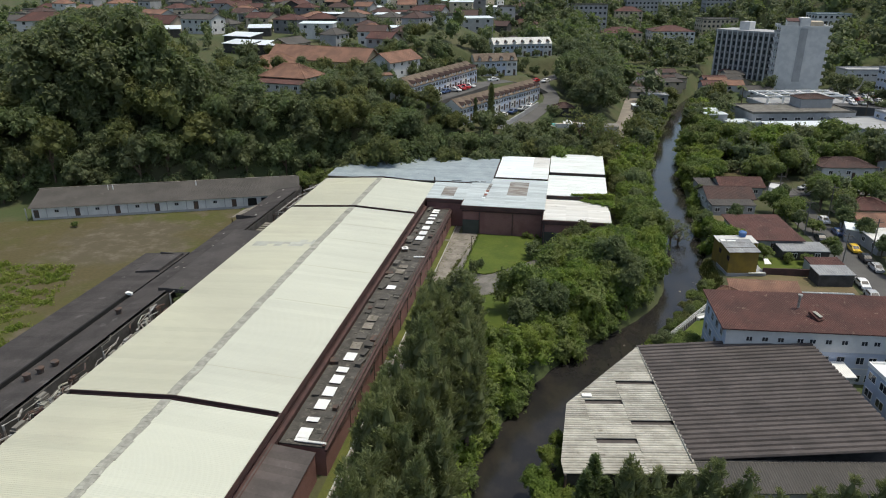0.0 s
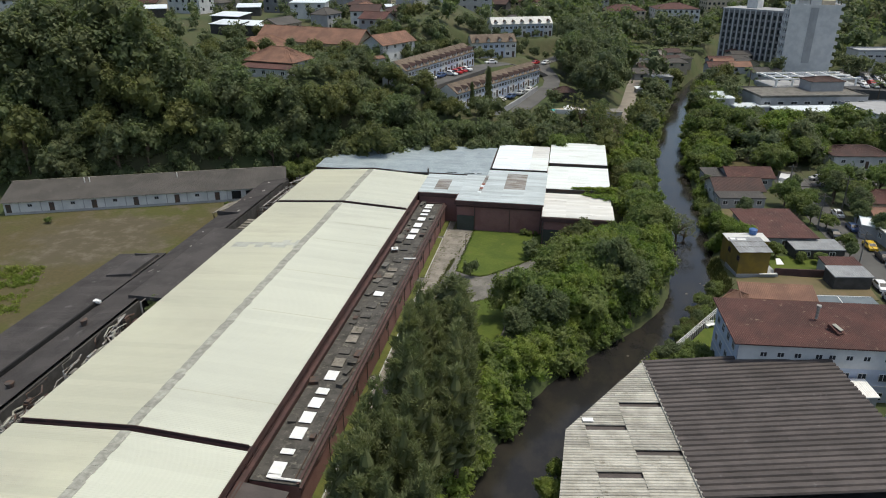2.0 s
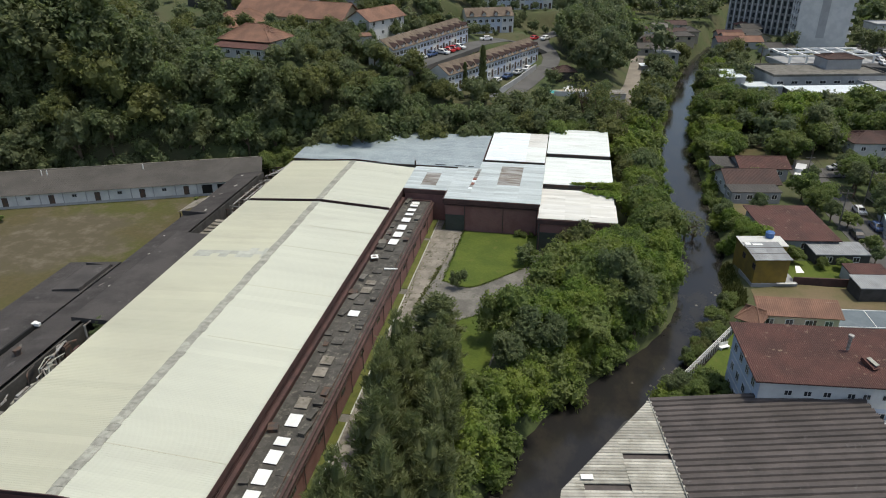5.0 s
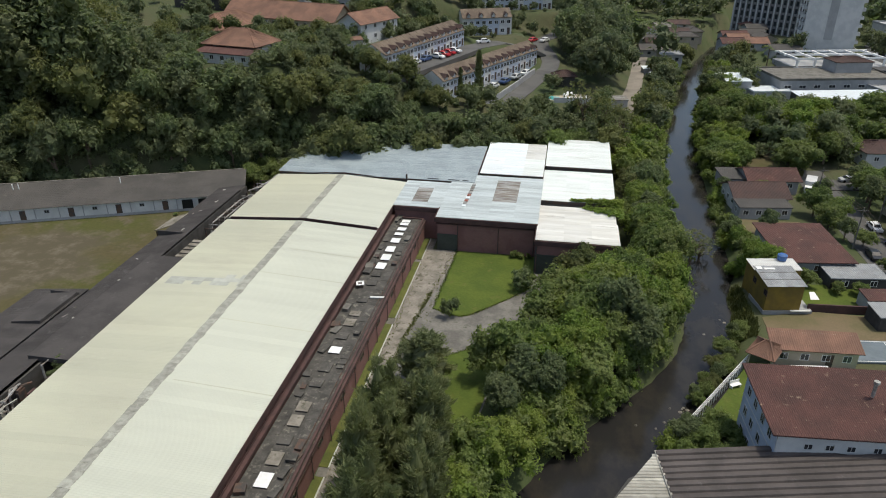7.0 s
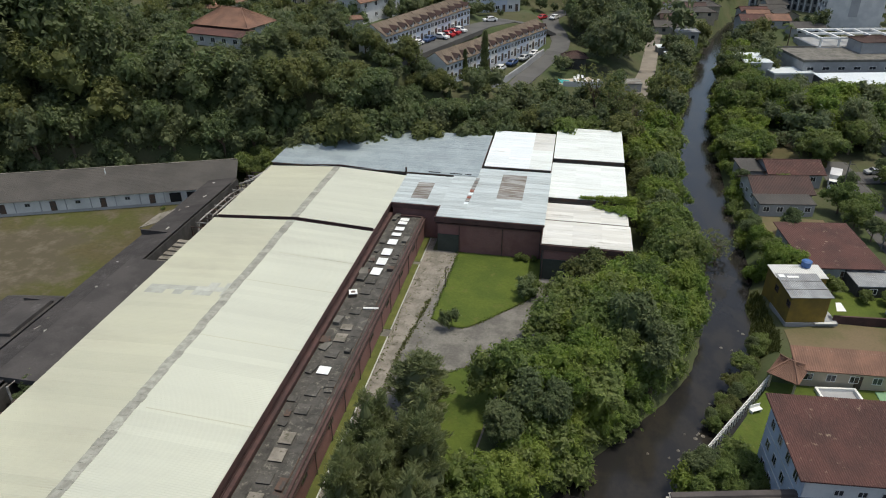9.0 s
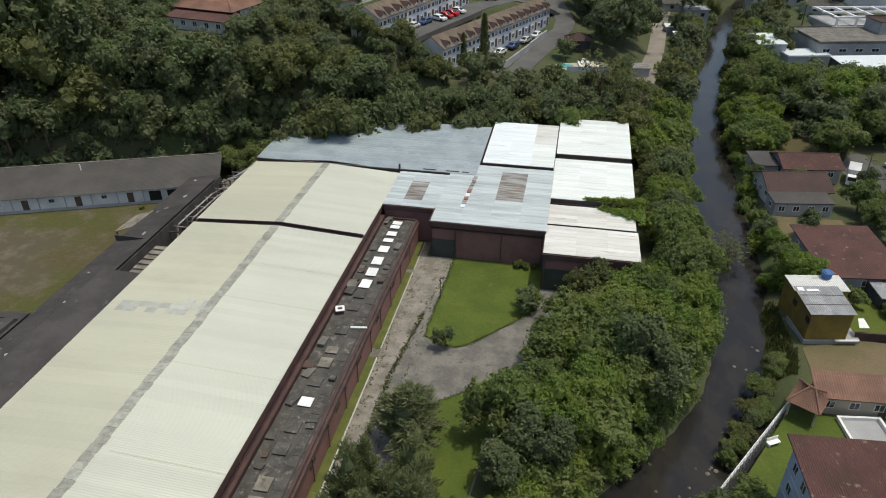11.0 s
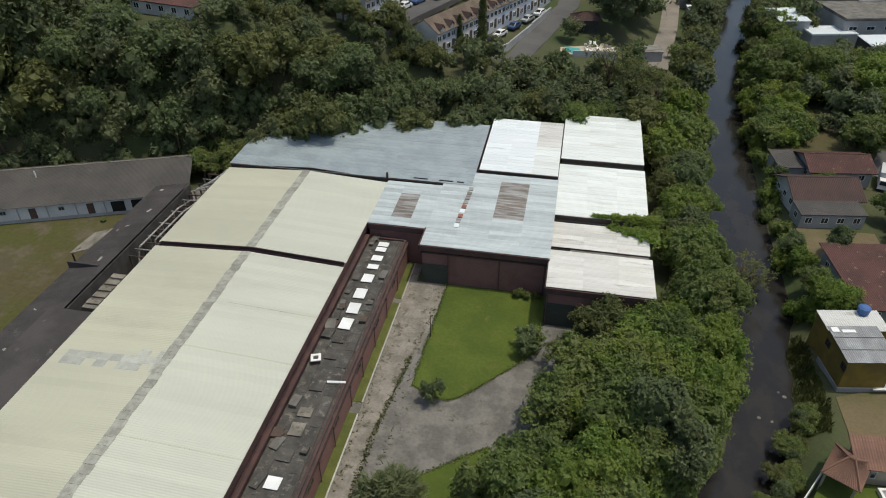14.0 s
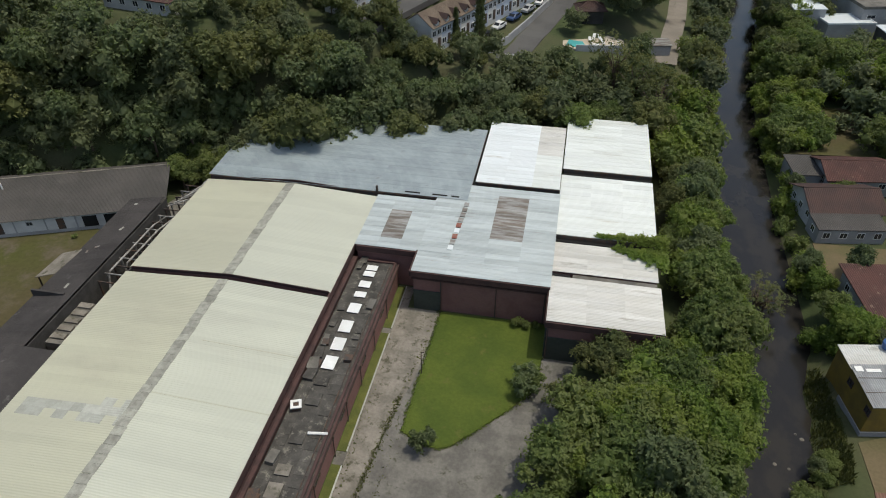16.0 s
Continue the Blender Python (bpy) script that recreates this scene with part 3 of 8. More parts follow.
for y0, y1 in ((40, 86), (87.5, 117.5), (119.3, 138), (139, 147.6)):
    patch("verge", [(-24.3, y0), (-23.25, y0), (-23.25, y1), (-24.3, y1)], 0.10, M_VERGE, "narrow yellowish grass verge along the annex wall", "verge")
    patch("kerb", [(-23.25, y0), (-23.1, y0), (-23.1, y1), (-23.25, y1)], 0.16, M_PATCH, "thin concrete kerb edging of the grass verge", "kerb")
rng = random.Random(4)
g = G()
for i in range(2400):
    y = rng.uniform(100, 128) if i % 3 else rng.uniform(60, 147)
    x = (-20.7 + (max(0, y - 114) * 0.10) + rng.gauss(0, 0.2)) if i % 5 else rng.choice((-22.7, -18.6 + 0.02 * (y - 120))) + rng.gauss(0, 0.3)
    s, a = rng.uniform(0.05, 0.19), rng.uniform(0, 6.28)
    g.add([(x - s * math.cos(a), y - s * math.sin(a), 0.05), (x + s * math.cos(a), y + s * math.sin(a), 0.05), (x + rng.gauss(0, s / 2), y, 0.05 + s * 1.1)], [(0, 1, 2)])
tagged(part("weeds", g, M_LEAF_OLIVE), "dry weeds in the joint of the concrete lane", "weeds", kind="stuff")
rng = random.Random(14)
g = G()
LAWN_A = [(-3.4, 137.3), (-3.9, 131.8), (-6.6, 128.3), (-10.2, 124.3), (-12.2, 122.2), (-13.4, 121.6), (-15.2, 121.7), (-18.0, 123.1), (-17.8, 131.5), (-17.4, 143.4)]
LAWN_B = [(-16, 109.5), (-13.2, 111.4), (-10.5, 113.5), (-7.6, 115.6), (-6.4, 113)]
for line in (LAWN_A, LAWN_B):
    for (ax, ay), (bx, by) in zip(line[:-1], line[1:]):
        for i in range(int(math.hypot(bx - ax, by - ay) * 42)):
            k = rng.random()
            x, y = ax + (bx - ax) * k + rng.gauss(0, 0.16), ay + (by - ay) * k + rng.gauss(0, 0.16)
            q, a = rng.uniform(0.05, 0.15), rng.uniform(0, 6.28)
            g.add([(x - q * math.cos(a), y - q * math.sin(a), 0.08), (x + q * math.cos(a), y + q * math.sin(a), 0.08), (x + rng.gauss(0, q), y + rng.gauss(0, q), 0.12 + q * 0.7)], [(0, 1, 2)])
tagged(part("lawn_edge_grass", g, M_LAWN), "ragged grass tufts along the edge of the lawn", "grass", kind="stuff")
patch("field", [(-138, 60), (-79, 60), (-76, 100), (-74, 116), (-69, 126), (-68.7, 147.5), (-74, 152.2), (-122, 133.8), (-138, 127)], 0.14, M_FIELD, "rough dry grass field with bare earth patches", "field")

# added patch that covers green ground where a dark cluttered building belongs
patch("pavement", [(-69, 155.7), (-58.2, 155.7), (-58.2, 166.5), (-64.5, 166.5)], 0.16, M_CONC_D, "grey concrete patch covering the ground behind the service building", "pavement")

# right bank
patch("bare_lot", [(33, 126), (56, 128.5), (56.3, 136), (40.5, 136.2), (33, 133)], -2.05, M_LOT, "brown bare building plot behind the clay-roofed house", "plot")
patch("garden_lawn", [(40.6, 136.6), (54.5, 138), (54.8, 141), (50, 146.5), (41, 145)], -2.0, M_LAWN, "green garden lawn behind a low wall", "lawn")
patch("garden_lawn", [(19.6, 105), (28.6, 120.2), (33, 120), (44, 121), (44, 107), (27, 106), (24, 103)], -2.08, M_LAWN, "green garden beside the pale blue building", "lawn")
patch("bare_lot", [(36.5, 162.8), (49, 164), (49, 173), (36.6, 172.5)], -2.05, M_LOT, "brown earth yard between two houses", "plot")
patch("meadow", [(36.5, 199), (57, 201), (60, 222), (38, 224)], -0.5, M_FIELD, "yellow-green meadow by the river trees", "field", t=3)
ribbon("road", [(61.5, 95), (61.0, 130), (60.2, 150), (59.6, 170), (59.2, 190), (58.6, 205)], 7.5, M_ROADF, "grey worn asphalt street with parked cars", "road")
ribbon("road", [(59, 196), (80, 200), (100, 203), (140, 206)], 6.5, M_ROADF, "grey asphalt side street between houses", "road")
ribbon("dirt_road", [(15.5, 222), (18, 240), (20.5, 256), (26, 306), (32, 345), (38, 380)], 4.6, M_DIRT, "pale earth track along the river trees", "road")
ribbon("hill_road", [(-17.0, 211.5), (-15.2, 216), (-12.2, 225.9), (-8.8, 237.5), (-5.9, 246), (-5.6, 253), (-7.4, 262), (-9.6, 270), (-10.5, 277), (-5, 286), (2, 298)], 5.4, M_ROADF, "curving grey asphalt road up to the terraced houses", "road", 0.12)
ribbon("parking_lane", [(-9, 260.5), (-16, 256.5), (-22, 251.5), (-28, 238.3), (-36, 218.8), (-44, 199.3)], 6.6, M_ROADF, "grey parking court between two rows of terraced houses", "road", 0.10)


# ---- factory: long shed ----
def gable_end(x0, x1, xr, y, z0, ze, zr):
    return [(x0, y, z0), (x1, y, z0), (x1, y, ze), (xr, y, zr), (x0, y, ze)]


EAVE, RIDGE_Z, X0, X1, XR = 6.2, 7.0, -57.8, -30.7, -43.8
shed = thing("factory_shed", pose(0, 0, 0), "very long factory shed with a cream sheet roof and brick walls", "factory")
for y0, y1 in ((18.0, 62.7), (63.6, 136.7), (137.7, 160.3)):
    g = G()
    g.add(gable_end(X0 + 0.1, X1 - 0.1, XR, y0, 0, EAVE - 0.15, RIDGE_Z - 0.15) + gable_end(X0 + 0.1, X1 - 0.1, XR, y1, 0, EAVE - 0.15, RIDGE_Z - 0.15),
          [(0, 1, 2, 3, 4), (9, 8, 7, 6, 5), (1, 6, 7, 2), (5, 0, 4, 9), (4, 3, 8, 9), (3, 2, 7, 8)])
    part("wall", g, M_BRICK, shed, "dark red brick wall")
# cross gutters: the shade between roof sections is in their black colour
for y0, y1 in ((62.7, 63.6), (136.7, 137.7), (160.3, 161.2)):
    part("gutter", G().box(X0 + 0.05, X1 - 0.05, y0, y1, 5.2, 5.5), M_SHADE, shed, "dark cross gutter between roof sections")
    part("gutter_rail", G().add([(X0, y1 - 0.04, EAVE - 0.3), (XR, y1 - 0.04, RIDGE_Z - 0.3), (X1, y1 - 0.04, EAVE - 0.3), (X0, y1 - 0.04, EAVE + 0.12), (XR, y1 - 0.04, RIDGE_Z + 0.12), (X1, y1 - 0.04, EAVE + 0.12),
                               (X0, y1 + 0.06, EAVE - 0.3), (XR, y1 + 0.06, RIDGE_Z - 0.3), (X1, y1 + 0.06, EAVE - 0.3), (X0, y1 + 0.06, EAVE + 0.12), (XR, y1 + 0.06, RIDGE_Z + 0.12), (X1, y1 + 0.06, EAVE + 0.12)],
                              [(0, 1, 4, 3), (1, 2, 5, 4), (6, 9, 10, 7), (7, 10, 11, 8), (3, 4, 10, 9), (4, 5, 11, 10)]), M_FASCIA, shed, "dark brown upstand")
# eave fascia, pipe runs and brackets on the wall above the annex
part("fascia", G().box(X1 + 0.05, X1 + 0.3, 18, 160.3, 5.35, 6.12), M_FASCIA, shed, "brown painted eave fascia")
part("fascia", G().box(X1 - 0.02, X1 + 0.75, 18, 147.5, 4.05, 4.55), M_FASCIA, shed, "brown gutter at the foot of the upper wall")
for z, x in ((5.1, X1 + 0.2), (4.8, X1 + 0.28)):
    part("pipe", G().tube([(x, 62, z), (x, 147, z)], 0.06), M_FASCIA, shed)
for i in range(17):
    y = 64 + i * 5.0
    part("pilaster", shared(("pil",), lambda: G().box(0, 0.18, -0.2, 0.2, 4.5, 5.6).mesh("pilaster", M_FASCIA)), None, shed, at=pose(X1 + 0.02, y, 0))
part("fascia", G().box(X0 - 0.25, X0 - 0.03, 18, 160.3, 5.4, 6.05), M_DARKROOF, shed, "dark eave gutter")

# ---- factory: narrow annex along the shed ----
LX0, LX1 = -29.9, -24.4
annex = thing("long_annex", pose(0, 0, 0), "narrow flat-roofed brick annex along the shed, dark roof", "factory")
part("wall", G().box(LX0, LX1, 61.2, 147.6, 0, 3.8), M_BRICK, annex, "dark red brick wall")
part("roof_deck", G().box(LX0, LX1, 61.2, 147.6, 3.8, 3.97), M_LEANROOF, annex, "dark stained flat roof")
part("parapet", G().box(LX1 - 0.35, LX1 - 0.05, 61.2, 147.6, 3.97, 4.2), M_FASCIA, annex)
part("parapet", G().box(LX1 - 0.02, LX1 + 0.28, 61.0, 147.8, 3.55, 3.85), M_FASCIA, annex)
part("parapet", G().box(LX0 + 0.3, LX1 - 0.4, 147.3, 147.6, 3.97, 4.25), M_FASCIA, annex)
part("pipe", G().tube([(LX1 - 0.75, 61.5, 4.15), (LX1 - 0.75, 146.5, 4.15)], 0.07), M_METAL_D, annex, "dark roof pipe")
part("pipe", G().tube([(LX1 + 0.2, 66, 3.2), (LX1 + 0.2, 147, 3.2)], 0.05), M_METAL_D, annex)
part("cross_pipe", G().tube([(-26.6, 117.9, 4.2), (-24.5, 118.2, 4.2)], 0.16), M_WHITEP, annex, "white capped pipe")
part("cross_pipe", G().tube([(-27.8, 61.6, 4.2), (-24.4, 61.6, 4.2)], 0.14), M_WHITEP, annex, "white capped pipe")
rng = random.Random(7)
for i in range(14):
    y = 70 + i * 5.4 + rng.uniform(-0.8, 0.8)
    part("downpipe", shared(("dpipe",), lambda: G().tube([(0, 0, 0), (0, 0, 3.4), (-0.15, 0, 3.7)], 0.07).box(-0.05, 0.16, -0.12, 0.12, 3.2, 3.6).mesh("downpipe", M_METAL_D)), None, annex, at=pose(LX1 + 0.22, y, 0))
for i in range(9):
    y = 72 + i * 8.4
    window(annex, pose(LX1, y, 2.5, 0, 0, 90), 1.6, 0.8, M_METAL_D)
# rusty roofed front end
front = thing("store_shed", pose(0, 0, 0), "small store with a rusty dark corrugated roof", "shed")
part("wall", G().box(-30.2, -25.3, 30, 60.2, 0, 3.9), M_BRICK, front)
for i in range(27):
    part("roof_sheet", shared(("storesheet",), lambda: G().slab((0, 1.12, -0.25), (0, 0, -0.25), (-5.2, 0, 0.3), (-5.2, 1.12, 0.3), 0.02, 0.56, 0.16).mesh("roof_sheet", M_CHANNEL_D)), None, front, at=pose(-25.1, 30 + i * 1.115, 4.25))

# ---- factory: wings behind the lawn ----
def wing(name, label, x0, x1, y0, y1, z, zback, base=0, wallmat=M_BRICK):
    t = thing(name, pose(0, 0, 0), label, "factory")
    part("wall", G().add([(x0 + .08, y0 + .08, base), (x1 - .08, y0 + .08, base), (x1 - .08, y1 - .08, base), (x0 + .08, y1 - .08, base), (x0 + .08, y0 + .08, z - .2), (x1 - .08, y0 + .08, z - .2), (x1 - .08, y1 - .08, zback - .2), (x0 + .08, y1 - .08, zback - .2)],
                         [(0, 3, 2, 1), (4, 5, 6, 7), (0, 1, 5, 4), (1, 2, 6, 5), (2, 3, 7, 6), (3, 0, 4, 7)]), wallmat, t, "dark red brick wall")
    return t


silver_w = wing("factory_wing", "brick factory wing with a zinc sheet roof beside the lawn", -30.2, -21.4, 148.0, 160.3, 6.35, 6.6)
silver_e = wing("factory_wing", "brick factory wing with rust-patched zinc sheet roof", -21.3, -3.4, 143.7, 165.4, 6.5, 6.6)
grey_n = wing("factory_wing", "rear factory wing with a blue-grey sheet roof", -58.0, -16.9, 161.2, 183.0, 6.6, 7.1)
white_n = wing("factory_wing", "rear factory bay with a glaring white sheet roof", -16.3, -3.6, 166.5, 186.0, 6.8, 7.3)
white_e1 = wing("factory_bay", "factory bay with a white sheet roof by the river trees", -3.3, 10.4, 156.0, 171.4, 6.0, 6.5)
white_e2 = wing("factory_bay", "rear factory bay with a white sheet roof", -3.2, 10.3, 172.7, 190.0, 7.0, 7.5)
bay_mid = wing("factory_bay", "low factory bay with a stained white roof, vines on it", -3.3, 10.4, 148.8, 155.2, 5.0, 5.2)
bay_front = wing("factory_bay", "brick factory bay with a stained pale sheet roof", -3.3, 10.4, 137.6, 146.5, 6.3, 6.0)
# fascias, wall panels, doors
part("fascia", G().box(-21.4, -3.35, 143.35, 143.72, 5.6, 6.45), M_FASCIA, silver_e, "brown eave fascia")
part("fascia", G().box(-21.4, -3.35, 143.5, 143.74, 5.15, 5.35), M_FASCIA, silver_e)
part("fascia", G().box(-30.2, -21.4, 147.7, 148.02, 5.45, 6.3), M_FASCIA, silver_w)
part("fascia", G().box(-21.7, -21.32, 143.4, 148.1, 5.6, 6.45), M_FASCIA, silver_e)
part("wall_panel", G().box(-21.2, -17.6, 143.6, 143.74, 0, 3.2), M_GREENBASE, silver_e, "dark green painted gate")
for x in (-17.5, -10.2, -3.9):
    part("downpipe", G().tube([(x, 143.6, 0), (x, 143.6, 5.2)], 0.07), M_METAL_D, silver_e)
part("fascia", G().box(-3.45, 10.5, 137.3, 137.64, 5.35, 6.2), M_FASCIA, bay_front)
part("fascia", G().box(-3.6, -3.25, 137.4, 143.3, 5.3, 6.1), M_FASCIA, bay_front)
part("wall_panel", G().box(-3.1, 4.4, 137.48, 137.7, 0, 3.6), M_GREENBASE, bay_front, "dark green painted wall base")
part("wall_panel", G().box(-3.42, -3.2, 137.7, 143.4, 0, 3.4), M_GREENBASE, bay_front, "dark green painted wall base")
part("downpipe", G().tube([(-3.1, 137.4, 0), (-3.1, 137.4, 5.4)], 0.07), M_METAL_D, bay_front)
for t, x0, x1, y, z in ((white_e1, -3.3, 10.4, 155.65, 5.95), (white_e2, -3.2, 10.3, 172.3, 6.95), (white_n, -16.3, -3.6, 166.1, 6.75), (grey_n, -57.9, -16.9, 160.85, 6.5)):
    part("gutter", G().box(x0, x1, y - 0.5, y + 0.35, z - 0.9, z - 0.55), M_SHADE, t, "dark gutter")
    part("fascia", G().box(x0, x1, y + 0.15, y + 0.38, z - 0.7, z + 0.05), M_METAL_D, t, "dark rusty upstand")
part("wall_gap", G().box(-3.2, -0.9, 146.7, 148.4, 4.6, 5.0), M_SHADE, bay_mid, "dark broken opening")
part("box_gutter", G().box(-0.6, 10.3, 146.62, 148.75, 4.3, 4.82), M_CONC_D, bay_mid, "grey concrete gutter")
part("valley_gutter", G().box(-16.88, -16.35, 161.4, 183, 5.9, 6.4), M_SHADE, grey_n, "dark valley gutter")

# ---- dark service buildings on the field side ----
strip = thing("service_building", pose(0, 0, 0), "long low service building with a dark fibre-cement roof", "building")
part("wall", G().box(-68.6, -63.2, 20, 155.6, 0, 4.0), M_WALL_DARK, strip)
block = thing("service_building", pose(0, 0, 0), "wide low building with a dark fibre-cement roof by the field", "building")
part("wall", G().add([(-78, 15, 0), (-69.4, 15, 0), (-69.4, 113, 0), (-78, 113, 0), (-78, 15, 3.3), (-69.4, 15, 4.15), (-69.4, 113, 4.15), (-78, 113, 3.3)], [(0, 3, 2, 1), (4, 5, 6, 7), (0, 1, 5, 4), (1, 2, 6, 5), (2, 3, 7, 6), (3, 0, 4, 7)]), M_WALL_DARK, block)
# the step's shadow line is painted as a black upstand
part("step_wall", G().box(-69.38, -69.1, 15, 93, 4.0, 4.75), M_SHADE, block, "dark upstand between two roofs")
part("parapet", G().box(-74.2, -69.6, 110.9, 111.1, 3.9, 4.6), M_DARKROOF, block)
# a raised box stands in for an L-shaped dark step line in the roof
part("vent_box", G().add([(-74.4, 102.8, 3.5), (-69.7, 102.8, 4.0), (-69.7, 110.9, 4.0), (-74.4, 110.9, 3.5), (-74.4, 102.8, 4.1), (-69.7, 102.8, 4.75), (-69.7, 110.9, 4.75), (-74.4, 110.9, 4.1)], [(0, 3, 2, 1), (4, 5, 6, 7), (0, 1, 5, 4), (1, 2, 6, 5), (2, 3, 7, 6), (3, 0, 4, 7)]), M_DARKROOF, block, "raised dark roof box")
part("sign_board", G().box(-69.3, -68.4, 92.5, 93.0, 4.6, 5.0).box(-69.4, -68.9, 92.3, 93.1, 5.0, 5.08), M_WHITEP, block, "small white roof cap")
for i, (x, y) in enumerate(((-66.0, 68.5), (-65.2, 70.3), (-66.6, 66.8), (-66.3, 86.0))):
    part("roof_vent", G().tube([(x, y, 4.6), (x, y, 5.4)], 0.42, 10).tube([(x, y, 5.4), (x, y, 5.6)], 0.55, 10), M_METAL_D, block)
lean = thing("lean_to", pose(-70.9, 139.4, 0, 0, 0, -6), "small open lean-to with a pale grey sheet roof", "shed")
part("roof", G().slab((-1.9, -2.6, 2.6), (2.1, -2.6, 4.2), (2.1, 2.8, 4.4), (-1.9, 2.8, 2.8), 0.08, 0.3, 0.04), M_CONC, lean)
for x in (-1.7, 1.6):
    for y in (-2.2, 2.3):
        part("post", G().box(x - 0.08, x + 0.08, y - 0.08, y + 0.08, 0, 2.3), M_METAL_D, lean)
# open service alley with pipes between them and the shed
alley = thing("service_alley", pose(0, 0, 0), "dark open service alley crowded with pipes and tanks", "alley")
part("alley_floor", G().box(-62.5, -58.1, 20, 163, 0.1, 1.2), M_CONC_D, alley, "dark littered floor")
part("alley_wall", G().box(-62.9, -62.6, 20, 122, 1.2, 4.9), M_WALL_DARK, alley)
part("alley_wall", G().box(-63.15, -62.95, 122, 155.6, 1.2, 4.9), M_WALL_DARK, alley)
part("alley_deck", G().box(-64.4, -58.1, 94, 122.4, 5.0, 5.68), M_DARKROOF, alley, "dark roof deck over the alley")
part("tank_plinth", G().box(-62.7, -60.4, 125.2, 132.6, 1.2, 3.6), M_CONC_D, alley, "pale weathered concrete plinth")
for i in range(5):
    part("plinth_joint", G().box(-62.5, -60.6, 125.9 + i * 1.4, 126.8 + i * 1.4, 3.6, 3.85), M_CONC, alley)
rng = random.Random(11)
for i in (0, 2):
    x, z = -61.7 + i * 0.75, 4.6 + 0.1 * i
    part("pipe", G().tube([(x, 137 + i * 0.9, 2.4), (x, 138 + i * 0.9, z), (x + 0.2, 149 - i * 0.6, z), (x + 1.2, 151 - i * 0.3, z + 0.3), (-58.4, 151.5 - i * 0.2, z + 0.3)], 0.13, 8), M_PIPE, alley, "pale metal pipe")
for i in range(15):
    y = 136 + i * 1.75
    part("pipe_rack", G().box(-62.4, -58.2, y, y + 0.13, 4.25, 4.4).box(-62.3, -62.1, y, y + 0.2, 1.2, 4.2).box(-58.5, -58.3, y, y + 0.2, 1.2, 4.2), M_PIPE if i % 2 else M_METAL_D, alley)
for i in range(4):
    part("pipe", G().tube([(-62 + i * 0.5, 154 + i * 1.2, 4.6), (-58.6, 156 + i * 1.1, 5.3 + 0.1 * i), (-57.9, 158 + i * 0.6, 6.4)], 0.12, 6), M_PIPE, alley)
for i in range(150):
    y, x = rng.uniform(36, 93), rng.uniform(-62.0, -58.6)
    w, l, h = rng.uniform(0.3, 1.0), rng.uniform(0.5, 2.4), rng.uniform(1.4, 3.9)
    k = rng.random()
    if k < 0.5:
        part("duct", G().box(x - w / 2, x + w / 2, y - l / 2, y + l / 2, 1.2, 1.2 + h).box(x - w / 3, x + w / 3, y - l / 2.5, y + l / 2.5, 1.2 + h, 1.5 + h), rng.choice((M_METAL_D, M_CONC_D, M_CAP, M_FASCIA, M_RUST)), alley)
    else:
        part("pipe", G().tube([(x, y, 1.2), (x, y, 1.6 + h), (x + rng.uniform(-1, 1), y + l, 1.8 + h), (x + rng.uniform(-0.6, 0.6), y + l + 1.5, 1.7 + h)], rng.uniform(0.06, 0.16), 6), rng.choice((M_METAL_D, M_CAP, M_RUST, M_CONC_D)), alley)

# ---- white-walled stores along the far side of the field ----
stores = thing("stores_building", pose(-121.0, 134.0, 0.2, 0, 0, 21.2), "long single-storey white-walled stores with grey roof", "building")
SL = 59.0
part("wall", G().add([(x, y, z) for x in (0, SL) for y, z in ((0, -2), (12.6, -2), (12.6, 3.6), (9.3, 4.72), (0, 2.9))], [(0, 1, 2, 3, 4), (9, 8, 7, 6, 5), (0, 4, 9, 5), (2, 1, 6, 7), (1, 0, 5, 6), (4, 3, 8, 9), (3, 2, 7, 8)]), M_WALL, stores, "stained white plaster wall")
part("plinth", G().box(0, 52.5, -0.06, 0.02, -0.2, 0.5), M_WALL_GREY, stores, "grey dirty plinth")
part("ridge_cap", G().tube([(-0.8, 9.4, 4.97), (SL + 2, 9.4, 4.97)], 0.13), M_CONC, stores)
for i in range(12):
    u = 49.9 - i * 4.45
    if i == 0:
        part("opening", G().box(u - 1.2, u + 0.9, -0.04, 0.02, 0.1, 2.4), M_SHADE, stores, "dark wide opening")
        part("opening", G().box(u + 2.0, u + 4.4, -0.04, 0.02, 0.1, 2.4), M_SHADE, stores, "dark wide opening")
    elif i % 2:
        part("door", shared(("sdoor",), lambda: G().box(-0.55, 0.55, -0.05, 0.02, 0, 2.0).mesh("door", M_METAL_D)), None, stores, "dark grey door", at=pose(u, 0, 0.4))
    else:
        window(stores, pose(u, 0, 1.95), 0.95, 0.7, M_WALL_GREY)
    part("wall_post", shared(("wpost",), lambda: G().box(-0.09, 0.09, -0.1, 0.02, -0.2, 2.95).mesh("wall_post", M_WALL_GREY)), None, stores, at=pose(u - 2.2, 0, 0))
for u in (15.5, 16.6, 36.0):
    part("roof_pipe", G().tube([(u, 7, 4.2), (u, 7, 5.6)], 0.12), M_WHITEP, stores)


# ---- right bank: river warehouse ----
depot = thing("river_warehouse", pose(16.5, 68.2, 0, 0, 0, 9.0), "low warehouse with dark and pale ribbed channel-tile roof", "warehouse")
part("wall", G().prism([(0.3, 0.3), (24, 0.3), (24, 25.8), (0.8, 25), (-3.6, 22.6), (-12.2, 11.2), (-14.5, -2), (0.3, -0.2)], -4.0, 1.7), M_WALL_DARK, depot, "dark plaster wall")
